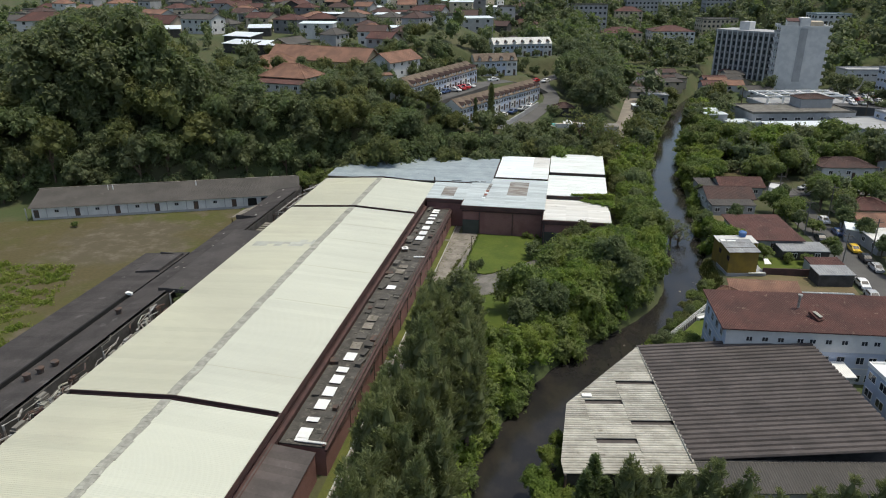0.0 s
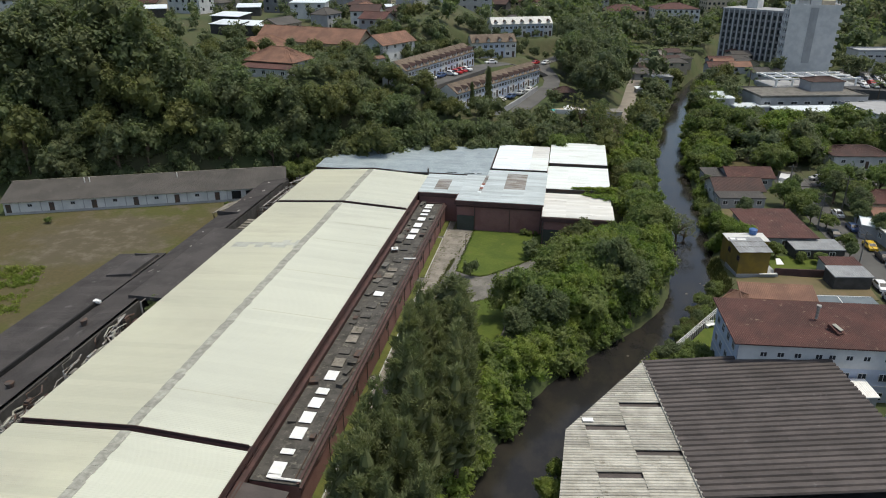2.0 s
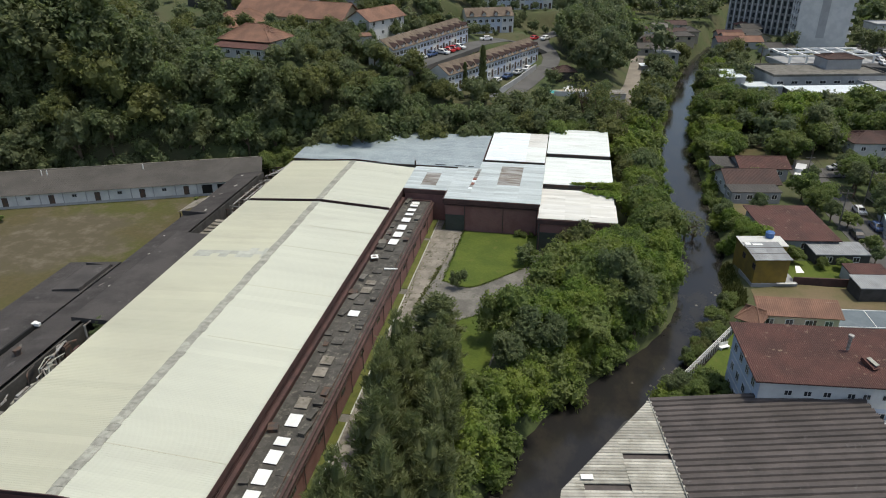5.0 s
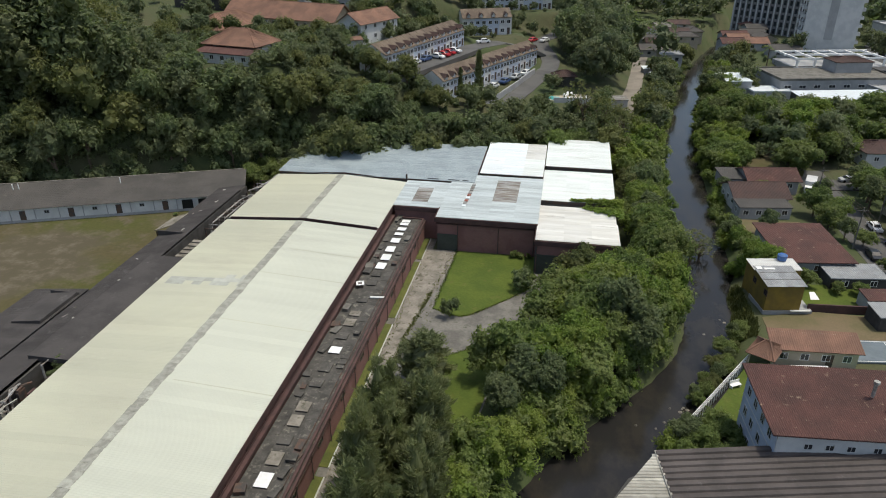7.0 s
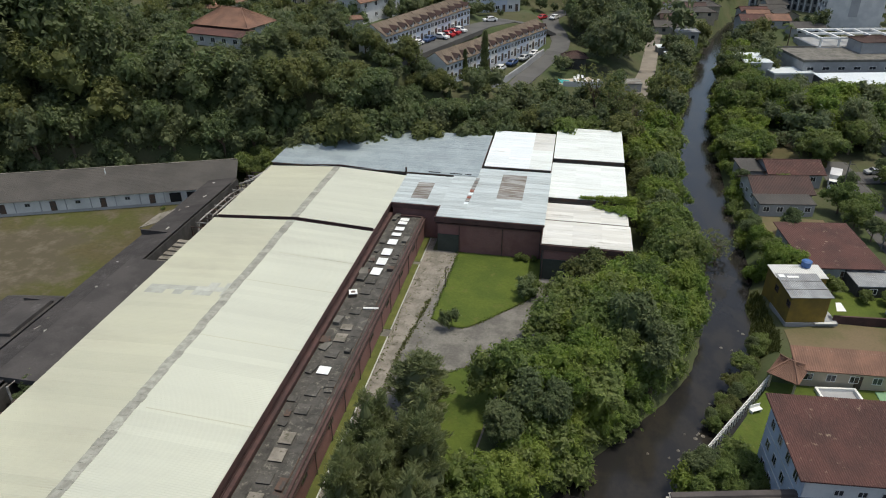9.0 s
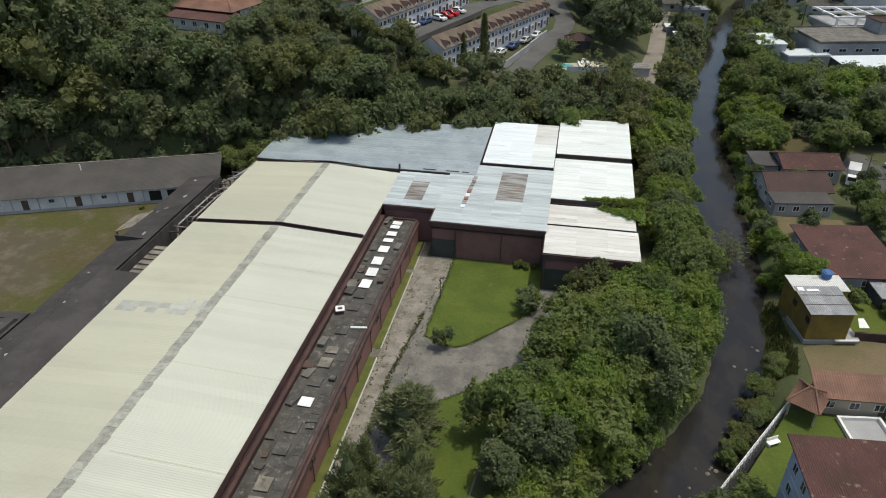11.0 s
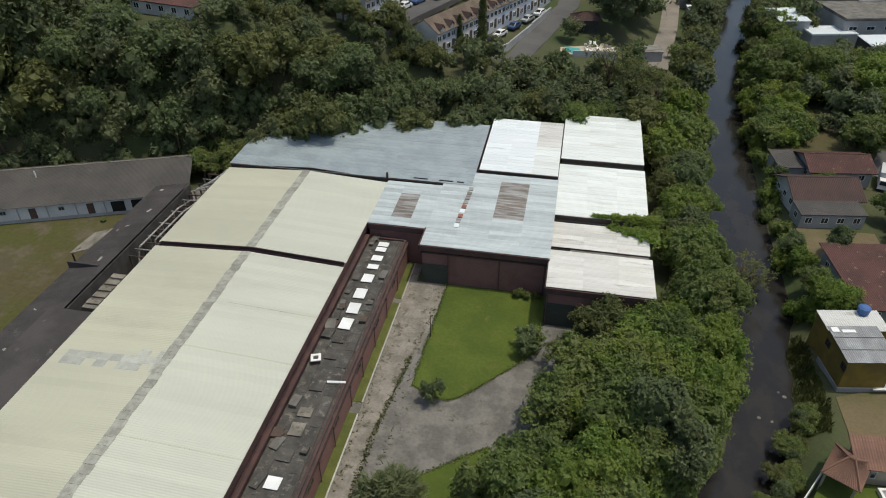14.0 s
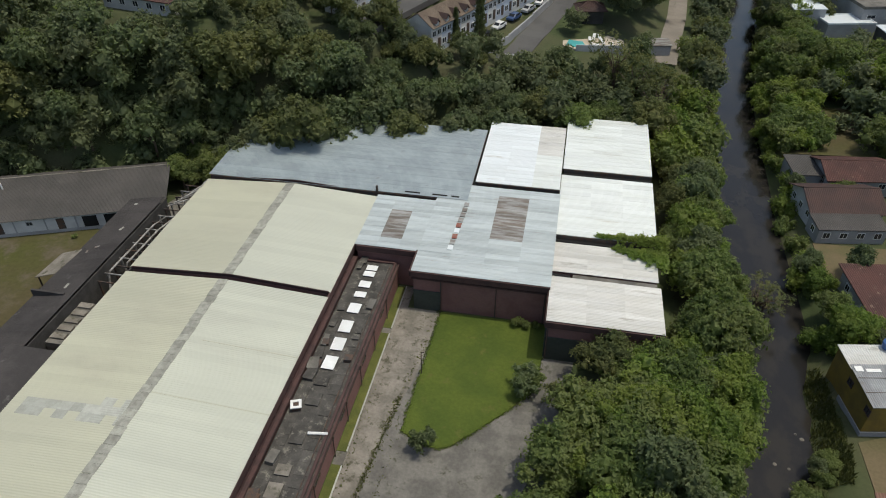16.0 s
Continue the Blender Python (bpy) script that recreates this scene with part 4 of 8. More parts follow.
# added underlay: its brown paints the shadow in the narrow gaps between tiles
part("underlay", G().prism([(0.1, -1.8), (0.1, 25), (-3.4, 22.2), (-11.9, 11.0), (-14.2, -1.8)], 1.71, 2.0), M_CHANNEL_D, depot, "brown underlay that colours the shaded gaps between tiles")
part("ridge_flashing", G().slab((-0.1, 26, 2.55), (-0.1, -0.5, 2.55), (0.12, -0.5, 2.6), (0.12, 26, 2.6), 0.03), M_CHANNEL_L, depot)
part("front_canopy", G().slab((0.3, -4.2, 1.4), (24, -4.2, 1.6), (24, 0.1, 2.5), (0.3, 0.1, 2.28), 0.08, 0.3, 0.05), M_GREYROOF, depot, "grey lean-to roof along the front")
part("canopy_wall", G().box(0.5, 24, -4.0, 0.2, -4, 1.3), M_WALL, depot)
for u in (6, 9.5, 13, 18, 21):
    window(depot, pose(u, -4.0, -0.6), 1.8, 1.2, M_WALL_GREY)
part("eave_beam", G().box(0.3, 24.2, -0.1, 0.25, 1.9, 2.35), M_CONC_D, depot)
part("corner_post", G().tube([(-14.6, -2.3, -4), (-14.6, -2.3, 2.1)], 0.15), M_METAL_D, depot)
part("patch_sheet", G().box(-10.3, -9.0, 12.6, 13.3, 2.42, 2.47), M_WHITEP, depot, "white patch sheet on the roof")

# ---- right bank: pale blue three-storey building ----
blue = thing("apartment_building", pose(43.2, 101.6, -2.6, 0, 0, 4.5), "pale blue three-storey building with brown clay roof", "building")
BW, BD, BH = 38.0, 10.6, 8.8
part("wall", G().box(-BW / 2, BW / 2, -BD / 2, BD / 2, -2, BH), M_WALL_BLUE, blue, "pale blue plaster wall")
part("front_band", G().box(-BW / 2 + 0.1, BW / 2, -BD / 2 - 0.12, -BD / 2, 5.6, BH - 0.05), M_WALL, blue, "white upper front wall")
for k in (2.9, 5.7):
    part("floor_band", G().box(-BW / 2 - 0.05, BW / 2, -BD / 2 - 0.06, BD / 2, k, k + 0.16), M_WALL, blue)
roof(blue, "mono", BW, BD, BH + 0.12, 0.7, M_TILE_BR, 0.7, 0.24, 0.06)
part("gable_wall", G().add([(x, y, z) for x in (-BW / 2, BW / 2) for y, z in ((-BD / 2, BH), (BD / 2, BH), (BD / 2, BH + 0.62), (-BD / 2, BH + 0.02))], [(0, 1, 2, 3), (7, 6, 5, 4), (2, 1, 5, 6), (3, 2, 6, 7)]), M_WALL_BLUE, blue)
for s in range(3):
    for u in (-3.6, -1.3, 1.2, 3.6):
        window(blue, side_pose("l", BW, BD, u, 1.5 + s * 2.85), 1.1, 1.3, M_WALL)
    for i in range(16):
        u = -15.6 + i * 2.2 + (0.5 if i % 4 == 3 else 0)
        window(blue, pose(u, -BD / 2 - (0.12 if s == 2 else 0), 1.4 + s * 2.9), 1.15 if s < 2 else 0.95, 1.2 if s < 2 else 0.8, M_WALL)
rt = part("roof_hatch", G().box(-0.5, 0.5, -0.9, 0.9, 0, 0.4).slab((-0.6, -1.1, 0.3), (0.6, -1.1, 0.3), (0.6, 1.0, 0.6), (-0.6, 1.0, 0.6), 0.06), M_TILE_BR, blue, at=pose(-5.5, -1.8, BH + 0.55, 12, 0, 28))
part("hatch_cover", G().box(-0.3, 0.3, -0.9, 0.5, 0.62, 0.68), M_CAP, rt, "grey metal cover")
part("chimney_pipe", G().tube([(-7.0, 0.8, BH + 0.8), (-7.0, 0.8, BH + 2.6)], 0.2, 8).tube([(-7.0, 0.8, BH + 2.6), (-7.0, 0.8, BH + 2.9)], 0.35, 8), M_PIPE, blue)
g = G()
for i in range(5):
    g.box(8 + i * 1.0, 8.12 + i * 1.0, -1.5, 1.5, BH + 0.9, BH + 1.9)
g.box(8, 12.1, -1.5, -1.4, BH + 1.8, BH + 1.9).box(8, 12.1, 1.4, 1.5, BH + 1.8, BH + 1.9).box(8.5, 11, -0.8, 0.9, BH + 0.7, BH + 1.4)
part("roof_terrace", g, M_METAL_D, blue, "dark roof terrace frame")
house("office_building", "white flat-roofed office building with dark windows", 51.5, 84.5, -2.6, 9, 17, 13, 7.4, "flat", 0.35, M_WALL_BLUE, M_WHITEP, over=0.1, storeys=3, wins="l5 f7 b6", win=(1.7, 1.2), category="building")
house("gate_house", "small store with a white roof beside the warehouse", 39.6, 93.6, -2.6, 9, 4.2, 3.6, 4.0, "mono", 0.2, M_WALL, M_WHITEP, over=0.2, wins="f1", category="building")

# ---- right bank: riverside houses and gardens ----
clay = house("clay_roof_house", "low riverside house with a sloping orange clay roof", 37.0, 121.9, -2.15, 3.5, 11.4, 2.7, 2.8, "mono", 1.25, M_WALL_BEIGE, M_TILE_OR, over=0.5, wins="f4 r1", door="f2")
wing_t = thing("garden_pavilion", pose(30.2, 119.95, -2.15, 0, 0, -31), "open pavilion with an orange clay roof by the river", "pavilion")
roof(wing_t, "hip", 3.3, 4.4, 2.7, 1.3, M_TILE_OR, 0.3, 0.25, 0.05)
for sx in (-1.5, 1.5):
    for sy in (-1.9, 1.9):
        part("post", G().box(sx - 0.12, sx + 0.12, sy - 0.12, sy + 0.12, -1, 2.75), M_WALL_BEIGE, wing_t)
poolt = thing("garden_pool", pose(36.5, 117.7, -2.05, 0, 0, 8), "empty sunken basin with a white rim in the garden", "pool")
g = G().box(-2.6, 2.6, -2.15, -1.85, 0, 0.5).box(-2.6, 2.6, 1.85, 2.15, 0, 0.5).box(-2.6, -2.3, -1.85, 1.85, 0, 0.5).box(2.3, 2.6, -1.85, 1.85, 0, 0.5)
part("rim", g, M_WHITEP, poolt, "white painted rim")
part("basin", G().box(-2.3, 2.3, -1.85, 1.85, 0.0, 0.04), M_WALL_GREY, poolt)
patch("sports_court", [(41.6, 111.5), (56, 113.5), (55.2, 121.6), (41.3, 120.4)], -1.95, M_COURT, "pale green concrete sports court with white lines", "court")
for x0, x1, y0, y1 in ((43, 54, 113.4, 113.5), (43, 54, 119.4, 119.5), (43, 43.1, 113.5, 119.4), (54, 54.1, 113.5, 119.4), (48.4, 48.5, 113.5, 119.4)):
    tagged(part("court_line", G().box(x0, x1, y0, y1, -1.95, -1.94), M_WHITEP), "white painted line on the sports court", "line", kind="structure")
patch("sports_court", [(43.4, 122.4), (55.4, 124.0), (55.0, 129.4), (43.2, 128.2)], -1.9, M_COURT_B, "blue-grey concrete sports court with a white border", "court")
for (ax, ay), (bx, by) in (((43.6, 122.6), (55.2, 124.2)), ((43.4, 127.9), (54.8, 129.1)), ((43.5, 122.7), (43.3, 127.9)), ((49.3, 123.5), (49.1, 128.5))):
    tagged(part("court_line", G().tube([(ax, ay, -1.88), (bx, by, -1.88)], 0.07, 4), M_WHITEP), "white painted border of the blue-grey court", "line", kind="structure")
fence = thing("garden_fence", pose(0, 0, 0), "white riverside garden railing on a slope", "fence")
fa, fb = Vector((18.4, 105.8, -2.9)), Vector((28.4, 120.6, -2.1))
for i in range(23):
    p = fa.lerp(fb, i / 22)
    part("post", shared(("fpost",), lambda: G().box(-0.05, 0.05, -0.05, 0.05, -1.2, 1.15).mesh("post", M_WHITEP)), None, fence, at=pose(*p, 0, 0, 33))
for z in (0.3, 0.7, 1.1):
    part("rail", G().tube([fa + Vector((0, 0, z)), fb + Vector((0, 0, z))], 0.05), M_WHITEP, fence)
bench = thing("garden_bench", pose(25.3, 113.6, -2.08, 0, 0, 30), "white garden bench on the grass", "bench")
part("seat", G().box(-0.8, 0.8, -0.3, 0.3, 0.42, 0.5), M_WHITEP, bench)
part("backrest", G().box(-0.8, 0.8, 0.28, 0.36, 0.5, 1.0), M_WHITEP, bench)
for x in (-0.65, 0.65):
    part("leg", G().box(x - 0.06, x + 0.06, -0.25, 0.3, 0, 0.42), M_WHITEP, bench)

yel = thing("ochre_house", pose(35.8, 138.0, -2.4, 0, 0, 10), "two-storey ochre house with a grey sheet roof", "house")
part("wall", G().box(-3.1, 2.6, -3.3, 2.2, 0.9, 5.4), M_WALL_YEL, yel, "ochre plaster wall")
part("base_wall", G().box(-3.2, 4.6, -3.5, 2.2, -1.6, 0.9), M_WALL_GREY, yel, "stained grey ground floor wall")
for i in range(6):
    part("roof_sheet", shared(("ysheet", i % 3), lambda: G().slab((0, -3.7, 0), (1.06, -3.7, 0), (1.06, 2.4, 0.5), (0, 2.4, 0.5), 0.04, 0.25, 0.05).mesh("roof_sheet", M_GREYSHEET)), None, yel, at=pose(-3.45 + i * 1.04, 0, 5.42 + 0.02 * (i % 2)))
for y in (-1.7, 0.35):
    part("sheet_lap", G().box(-3.4, 2.75, y, y + 0.06, 5.5 + (y + 3.7) * 0.082, 5.54 + (y + 3.7) * 0.082), M_METAL_D, yel)
for x0, x1, y0, y1 in ((-3.2, -2.3, 1.3, 2.1), (-2.0, -0.3, 1.2, 1.7)):
    part("roof_patch", G().slab((x0, y0, 5.53 + (y0 + 3.7) * 0.082), (x1, y0, 5.53 + (y0 + 3.7) * 0.082), (x1, y1, 5.53 + (y1 + 3.7) * 0.082), (x0, y1, 5.53 + (y1 + 3.7) * 0.082), 0.03), M_WHITEP, yel, "white replacement sheet")
for u in (-2.4, 1.8):
    window(yel, pose(-3.1, u - 0.4, 3.9, 0, 0, -90), 1.1, 1.0, M_FASCIA)
part("plank", G().box(1.0, 4.2, -3.9, -3.5, 0.95, 1.1), M_PALE, yel, "pale plank on the wall")
part("awning", G().slab((4.3, -2.8, 2.6), (5.7, -2.8, 2.6), (5.4, -1.4, 3.2), (4.6, -1.4, 3.2), 0.05), M_WHITEP, yel, "white awning")
part("rear_roof", G().slab((-2.9, 2.5, 5.0), (5.0, 2.5, 5.0), (5.0, 6.4, 5.2), (-2.9, 6.4, 5.2), 0.08, 0.3, 0.05), M_PALE, yel, "stained white rear roof")
part("rear_wall", G().box(-2.7, 4.8, 2.6, 6.2, -1, 4.9), M_WALL_YEL, yel)
tank = thing("water_tank", pose(37.6, 144.2, 2.9), "blue plastic water tank on a roof", "tank")
part("drum", G().tube([(0, 0, 0), (0, 0, 0.9), (0, 0, 1.1)], [0.7, 0.8, 0.5], 12), M_PLASTIC_B, tank)
wall_t = thing("garden_wall", pose(0, 0, 0), "low dark brown garden wall by the bare plot", "wall")
part("wall", G().prism([(40.4, 136.0), (55.5, 137.2), (55.5, 137.5), (40.4, 136.3)], -3, -0.7), M_FASCIA, wall_t)
house("carport", "carport with a weathered grey sheet roof by the street", 52.4, 134.2, -2.15, 8, 6.6, 4.0, 2.6, "mono", 0.25, M_WALL_DARK, M_GREYSHEET, over=0.2, category="carport")
house("garage_block", "low garage with a red sheet roof", 52.5, 139.2, -2.15, 8, 6.4, 3.2, 2.4, "mono", 0.3, M_WALL_GREY, M_TILE_BR, over=0.15, category="garage")
house("flat_building", "low building with a weathered grey sheet roof", 50.6, 147.6, -2.15, 8, 9.6, 5.0, 2.2, "mono", 0.2, M_WALL_DARK, M_GREYSHEET, over=0.1, wins="f2", category="building")
house("brown_roof_house", "house with a broad dark brown clay roof", 44.4, 156.0, -2.15, 8, 11.5, 14.0, 3.0, "mono", 0.7, M_WALL_GREY, M_TILE_BR, over=0.7, wins="f3 l3", door="f0")
ha = house("river_house", "house with a dark brown clay roof and white walls", 41.7, 182.2, -2.1, 9, 11.2, 8.4, 3.1, "gable", 1.9, M_WALL, M_TILE_DK, over=0.6, wins="f3 l3", door="f4.5")
house("river_house_porch", "grey single-storey wing with a grey cement roof", 41.9, 175.6, -2.1, 9, 10.6, 4.0, 2.6, "mono", 0.35, M_WALL_GREY, M_GREYROOF, over=0.2, wins="f4 l1", category="building")
house("river_house", "old house with patched brown and grey roofs", 46.6, 192.4, -1.9, 8, 11.0, 7.6, 3.2, "gable", 1.5, M_WALL_GREY, M_TILE_BR, over=0.6, wins="f3 l2")
house("garden_shed", "small grey-roofed shed by the river trees", 38.4, 192.4, -2.0, 8, 4.4, 6.0, 2.8, "mono", 0.4, M_WALL_GREY, M_GREYROOF, over=0.3, category="shed")

# right of the street
RIGHT_HOUSES = (
    (71.5, 166.0, 10, 8, 3.2, "gable", M_WALL, M_TILE_OR), (70.8, 155.5, 9, 8, 3.0, "mono", M_WALL_GREY, M_PALE), (73.5, 178.5, 11, 8.5, 3.3, "hip", M_WALL_BEIGE, M_TILE_BR),
    (84.0, 172.0, 11, 9, 3.4, "gable", M_WALL, M_TILE_DK), (72.5, 144.0, 9, 9, 5.8, "flat", M_WALL_GREY, M_CONC_D), (83.5, 156.0, 12, 9, 3.4, "hip", M_WALL_BEIGE, M_TILE_OR),
    (79.5, 214.0, 15, 9.5, 3.8, "hip", M_WALL, M_TILE_DK), (97, 213, 12, 10, 4.0, "gable", M_WALL_GREY, M_TILE_BR), (95, 190, 12, 10, 3.5, "gable", M_WALL_BEIGE, M_TILE_OR), (110, 196, 12, 10, 6, "hip", M_WALL, M_TILE_OR),
    (98, 173, 12, 9, 3.5, "hip", M_WALL, M_TILE_BR), (112, 172, 11, 9, 3.5, "gable", M_WALL_GREY, M_GREYROOF), (72, 131, 9, 8, 3.3, "gable", M_WALL, M_TILE_BR), (84, 140, 10, 9, 3.4, "gable", M_WALL_GREY, M_TILE_OR),
    (73, 117, 10, 8, 3.4, "hip", M_WALL_BEIGE, M_TILE_DK), (115, 214, 12, 10, 4, "hip", M_WALL, M_TILE_OR))
for x, y, w, d, h, k, a, b in RIGHT_HOUSES:
    house("street_house", {M_TILE_OR: "street house with an orange clay roof", M_TILE_BR: "street house with a brown clay roof", M_TILE_DK: "white street house with a dark clay roof"}.get(b, "street house with a pale flat or sheet roof"),
          x, y, ground_z(x, y), 8, w, d, h, k, 0.4 if k in ("flat", "mono") else 1.7, a, b, over=0.5 if k != "flat" else 0.05, wins="f3 l2", storeys=2 if h > 5 else 1, group="houses along the street", door="f1.5")
house("street_kiosk", "long pale sheet-roofed shelter beside the street", 66.6, 164.5, ground_z(66.6, 164.5), 76, 13, 4.2, 2.9, "mono", 0.3, M_WALL_GREY, M_WHITE, over=0.2, category="shelter")


# ---- vehicles ----
def car(x, y, rot, k, z=None, big=1.0):
    z = ground_z(x, y) + 0.07 if z is None else z
    t = thing("car", pose(x, y, z, 0, 0, rot), {0: "white parked car on the asphalt", 1: "red parked car on the asphalt", 2: "silver parked car on the asphalt", 3: "black parked car on the asphalt", 4: "dark blue parked car on the asphalt", 5: "yellow parked car on the asphalt"}[k], "car", "parked cars")
    prof = [(-2.1, 0.35), (-2.1, 0.8), (-1.2, 0.95), (-0.55, 1.42), (0.9, 1.45), (1.7, 0.98), (2.05, 0.9), (2.1, 0.35)]

    def body():
        g, n = G(), len(prof)
        rows = [(-0.84, 1.0, 1.0), (-0.72, 1.0, 1.0), (0.72, 1.0, 1.0), (0.84, 1.0, 1.0)]
        v = []
        for i, (yy, _, _) in enumerate(rows):
            inset = i in (0, 3)
            v += [(px * (0.98 if inset else 1), yy * (0.86 if pz > 1.2 else 1), pz - (0.05 if inset and pz > 0.5 else 0)) for px, pz in prof]
        f = [(r * n + i, r * n + (i + 1) % n, (r + 1) * n + (i + 1) % n, (r + 1) * n + i) for r in range(3) for i in range(n)]
        f += [tuple(range(n))[::-1], tuple(range(3 * n, 4 * n))]
        return g.add(v, f).mesh("body", M_CARS[k])
    part("body", shared(("car", k), body), None, t)
    part("windscreen", shared(("ws",), lambda: G().slab((-1.22, 0.62, 1.0), (-1.22, -0.62, 1.0), (-0.62, -0.56, 1.4), (-0.62, 0.56, 1.4), 0.02).mesh("windscreen", M_GLASS)), None, t)
    part("rear_window", shared(("rw",), lambda: G().slab((1.68, -0.62, 1.03), (1.68, 0.62, 1.03), (0.98, 0.56, 1.42), (0.98, -0.56, 1.42), 0.02).mesh("rear_window", M_GLASS)), None, t)
    for s in (-1, 1):
        part("side_window", shared(("sw", s), lambda: G().box(-0.75, 1.1, min(s * 0.74, s * 0.83), max(s * 0.74, s * 0.83), 1.0, 1.32).mesh("side_window", M_GLASS)), None, t)
        for wx in (-1.3, 1.3):
            part("wheel", shared(("wheel",), lambda: G().tube([(0, -0.1, 0), (0, 0.1, 0)], 0.32, 10).mesh("wheel", M_RUBBER)), None, t, at=pose(wx, s * 0.76, 0.32))
    return t


for x, y, r, k in ((58.0, 158.6, 92, 3), (63.0, 153.0, 92, 5), (63.4, 147.4, 92, 3), (63.6, 142.4, 92, 2), (57.9, 133.5, 92, 0), (57.7, 128.0, 92, 2), (56.5, 173.0, 80, 3), (55.6, 180, 60, 2), (63.2, 163.5, 92, 4), (62.8, 172.0, 92, 0), (66.5, 199.5, 12, 2), (75, 202.5, 12, 0)):
    car(x, y, r, k)
truck = thing("box_truck", pose(55.6, 191.0, ground_z(55.6, 191) + 0.05, 0, 0, 70), "small truck with a grey-white box body", "truck")
part("box_body", G().box(-1.4, 3.2, -1.1, 1.1, 0.8, 3.1), M_WALL, truck)
part("cab", G().add([(-3.0, -0.95, 0.5), (-1.45, -0.95, 0.5), (-1.45, 0.95, 0.5), (-3.0, 0.95, 0.5), (-2.7, -0.9, 2.1), (-1.45, -0.95, 2.2), (-1.45, 0.95, 2.2), (-2.7, 0.9, 2.1)], [(0, 3, 2, 1), (4, 5, 6, 7), (0, 1, 5, 4), (1, 2, 6, 5), (2, 3, 7, 6), (3, 0, 4, 7)]), M_WHITEP, truck)
part("windscreen", G().slab((-2.92, 0.8, 1.3), (-2.92, -0.8, 1.3), (-2.74, -0.75, 2.0), (-2.74, 0.75, 2.0), 0.02), M_GLASS, truck)
for wx in (-2.2, 2.0):
    for s in (-0.9, 0.9):
        part("wheel", shared(("twheel",), lambda: G().tube([(0, -0.13, 0), (0, 0.13, 0)], 0.45, 10).mesh("wheel", M_RUBBER)), None, truck, at=pose(wx, s, 0.45))

patch("car_park", [(97, 285), (116, 281), (127, 300), (128, 330), (112, 332), (104, 303)], 7.6, M_ASPH, "grey asphalt car park beside the tall tower", "car park", t=5)
for i in range(22):
    car(106.5 + 3.4 * (i % 6) + 1.6 * (i // 6), 288.0 + 7.6 * (i // 6) + 0.3 * (i % 3), 95, (0, 2, 3, 0, 4, 2, 0, 1)[i % 8], z=7.62)

# street poles with wires
pole_tops = []
for x, y in ((56.3, 118), (56.2, 140), (55.6, 162), (55.0, 184), (65.4, 150), (65.0, 176)):
    z = ground_z(x, y)
    t = thing("utility_pole", pose(x, y, z), "grey concrete utility pole beside the street", "pole", "street poles")
    part("shaft", G().tube([(0, 0, -1), (0, 0, 8.5)], [0.16, 0.1], 8), M_CONC_D, t)
    part("crossarm", G().box(-1.0, 1.0, -0.06, 0.06, 7.8, 7.92), M_CONC_D, t)
    pole_tops.append(Vector((x, y, z + 7.9)))
for a, b in ((0, 1), (1, 2), (2, 3), (4, 5)):
    for s in (-0.8, 0.0, 0.8):
        o = Vector((s, 0, 0.05))
        mid = (pole_tops[a] + pole_tops[b]) / 2 - Vector((0, 0, 0.6))
        tagged(part("power_line", G().tube([pole_tops[a] + o, (pole_tops[a] * 3 + pole_tops[b]) / 4 + o - Vector((0, 0, 0.45)), mid + o, (pole_tops[a] + pole_tops[b] * 3) / 4 + o - Vector((0, 0, 0.45)), pole_tops[b] + o], 0.025, 4), M_METAL_D), "black power line hung between street poles", "cable")

# ---- beyond: white halls, grey complex, towers ----
house("market_hall", "hall with a bright white sheet roof among trees", 52.0, 268.0, ground_z(52, 268), 13, 8, 10, 5.0, "mono", 0.6, M_WALL_GREY, M_WHITE, over=0.2, category="hall")
house("market_hall", "long hall with a bright white sheet roof", 81.0, 254.5, ground_z(81, 250), 13, 27, 10, 4.4, "mono", 0.6, M_WALL_DARK, M_WHITE, over=0.2, category="hall")
house("market_hall", "small hall with a grey-white flat roof", 62, 264, ground_z(62, 264), 13, 12, 7, 3.0, "flat", 0.2, M_WALL_GREY, M_WHITE, over=0.1, category="hall")
house("grey_complex", "broad grey flat-roofed commercial building", 82, 277, ground_z(82, 277), 13, 38, 18, 4.2, "flat", 0.5, M_WALL_GREY, M_CONC_D, over=0.1, wins="f8", category="building", win=(2.2, 1.0))
house("grey_complex", "white and grey roofed commercial building", 104, 262, ground_z(104, 262), 13, 18, 22, 4.0, "flat", 0.5, M_WALL, M_WALL_GREY, over=0.1, wins="f4", category="building", win=(2.2, 1.0))
house("grey_complex", "pale commercial building with a flat roof", 122, 268, ground_z(122, 268), 13, 22, 18, 6.0, "flat", 0.5, M_WALL_BLUE, M_WALL_GREY, over=0.1, wins="f7 l4", storeys=2, category="building", win=(1.8, 1.2))
house("grey_complex", "brown-roofed pavilion on the commercial building", 90, 283, ground_z(90, 283), 13, 12, 8, 7.0, "hip", 1.2, M_WALL_GREY, M_TILE_DK, over=0.3, category="building")
podium = thing("terrace_frame", pose(88, 294, ground_z(88, 294), 0, 0, 13), "white concrete terrace frame in front of the tower", "frame")
part("deck", G().box(-16, 18, -7, 8, -4, 2.0), M_WALL_GREY, podium)
for i in range(6):
    part("beam", G().box(-15 + i * 6, -14.4 + i * 6, -6.5, 7.5, 4.2, 4.8).box(-15 + i * 6, -14.4 + i * 6, -6.5, -6.0, 2.0, 4.2), M_WHITEP, podium)
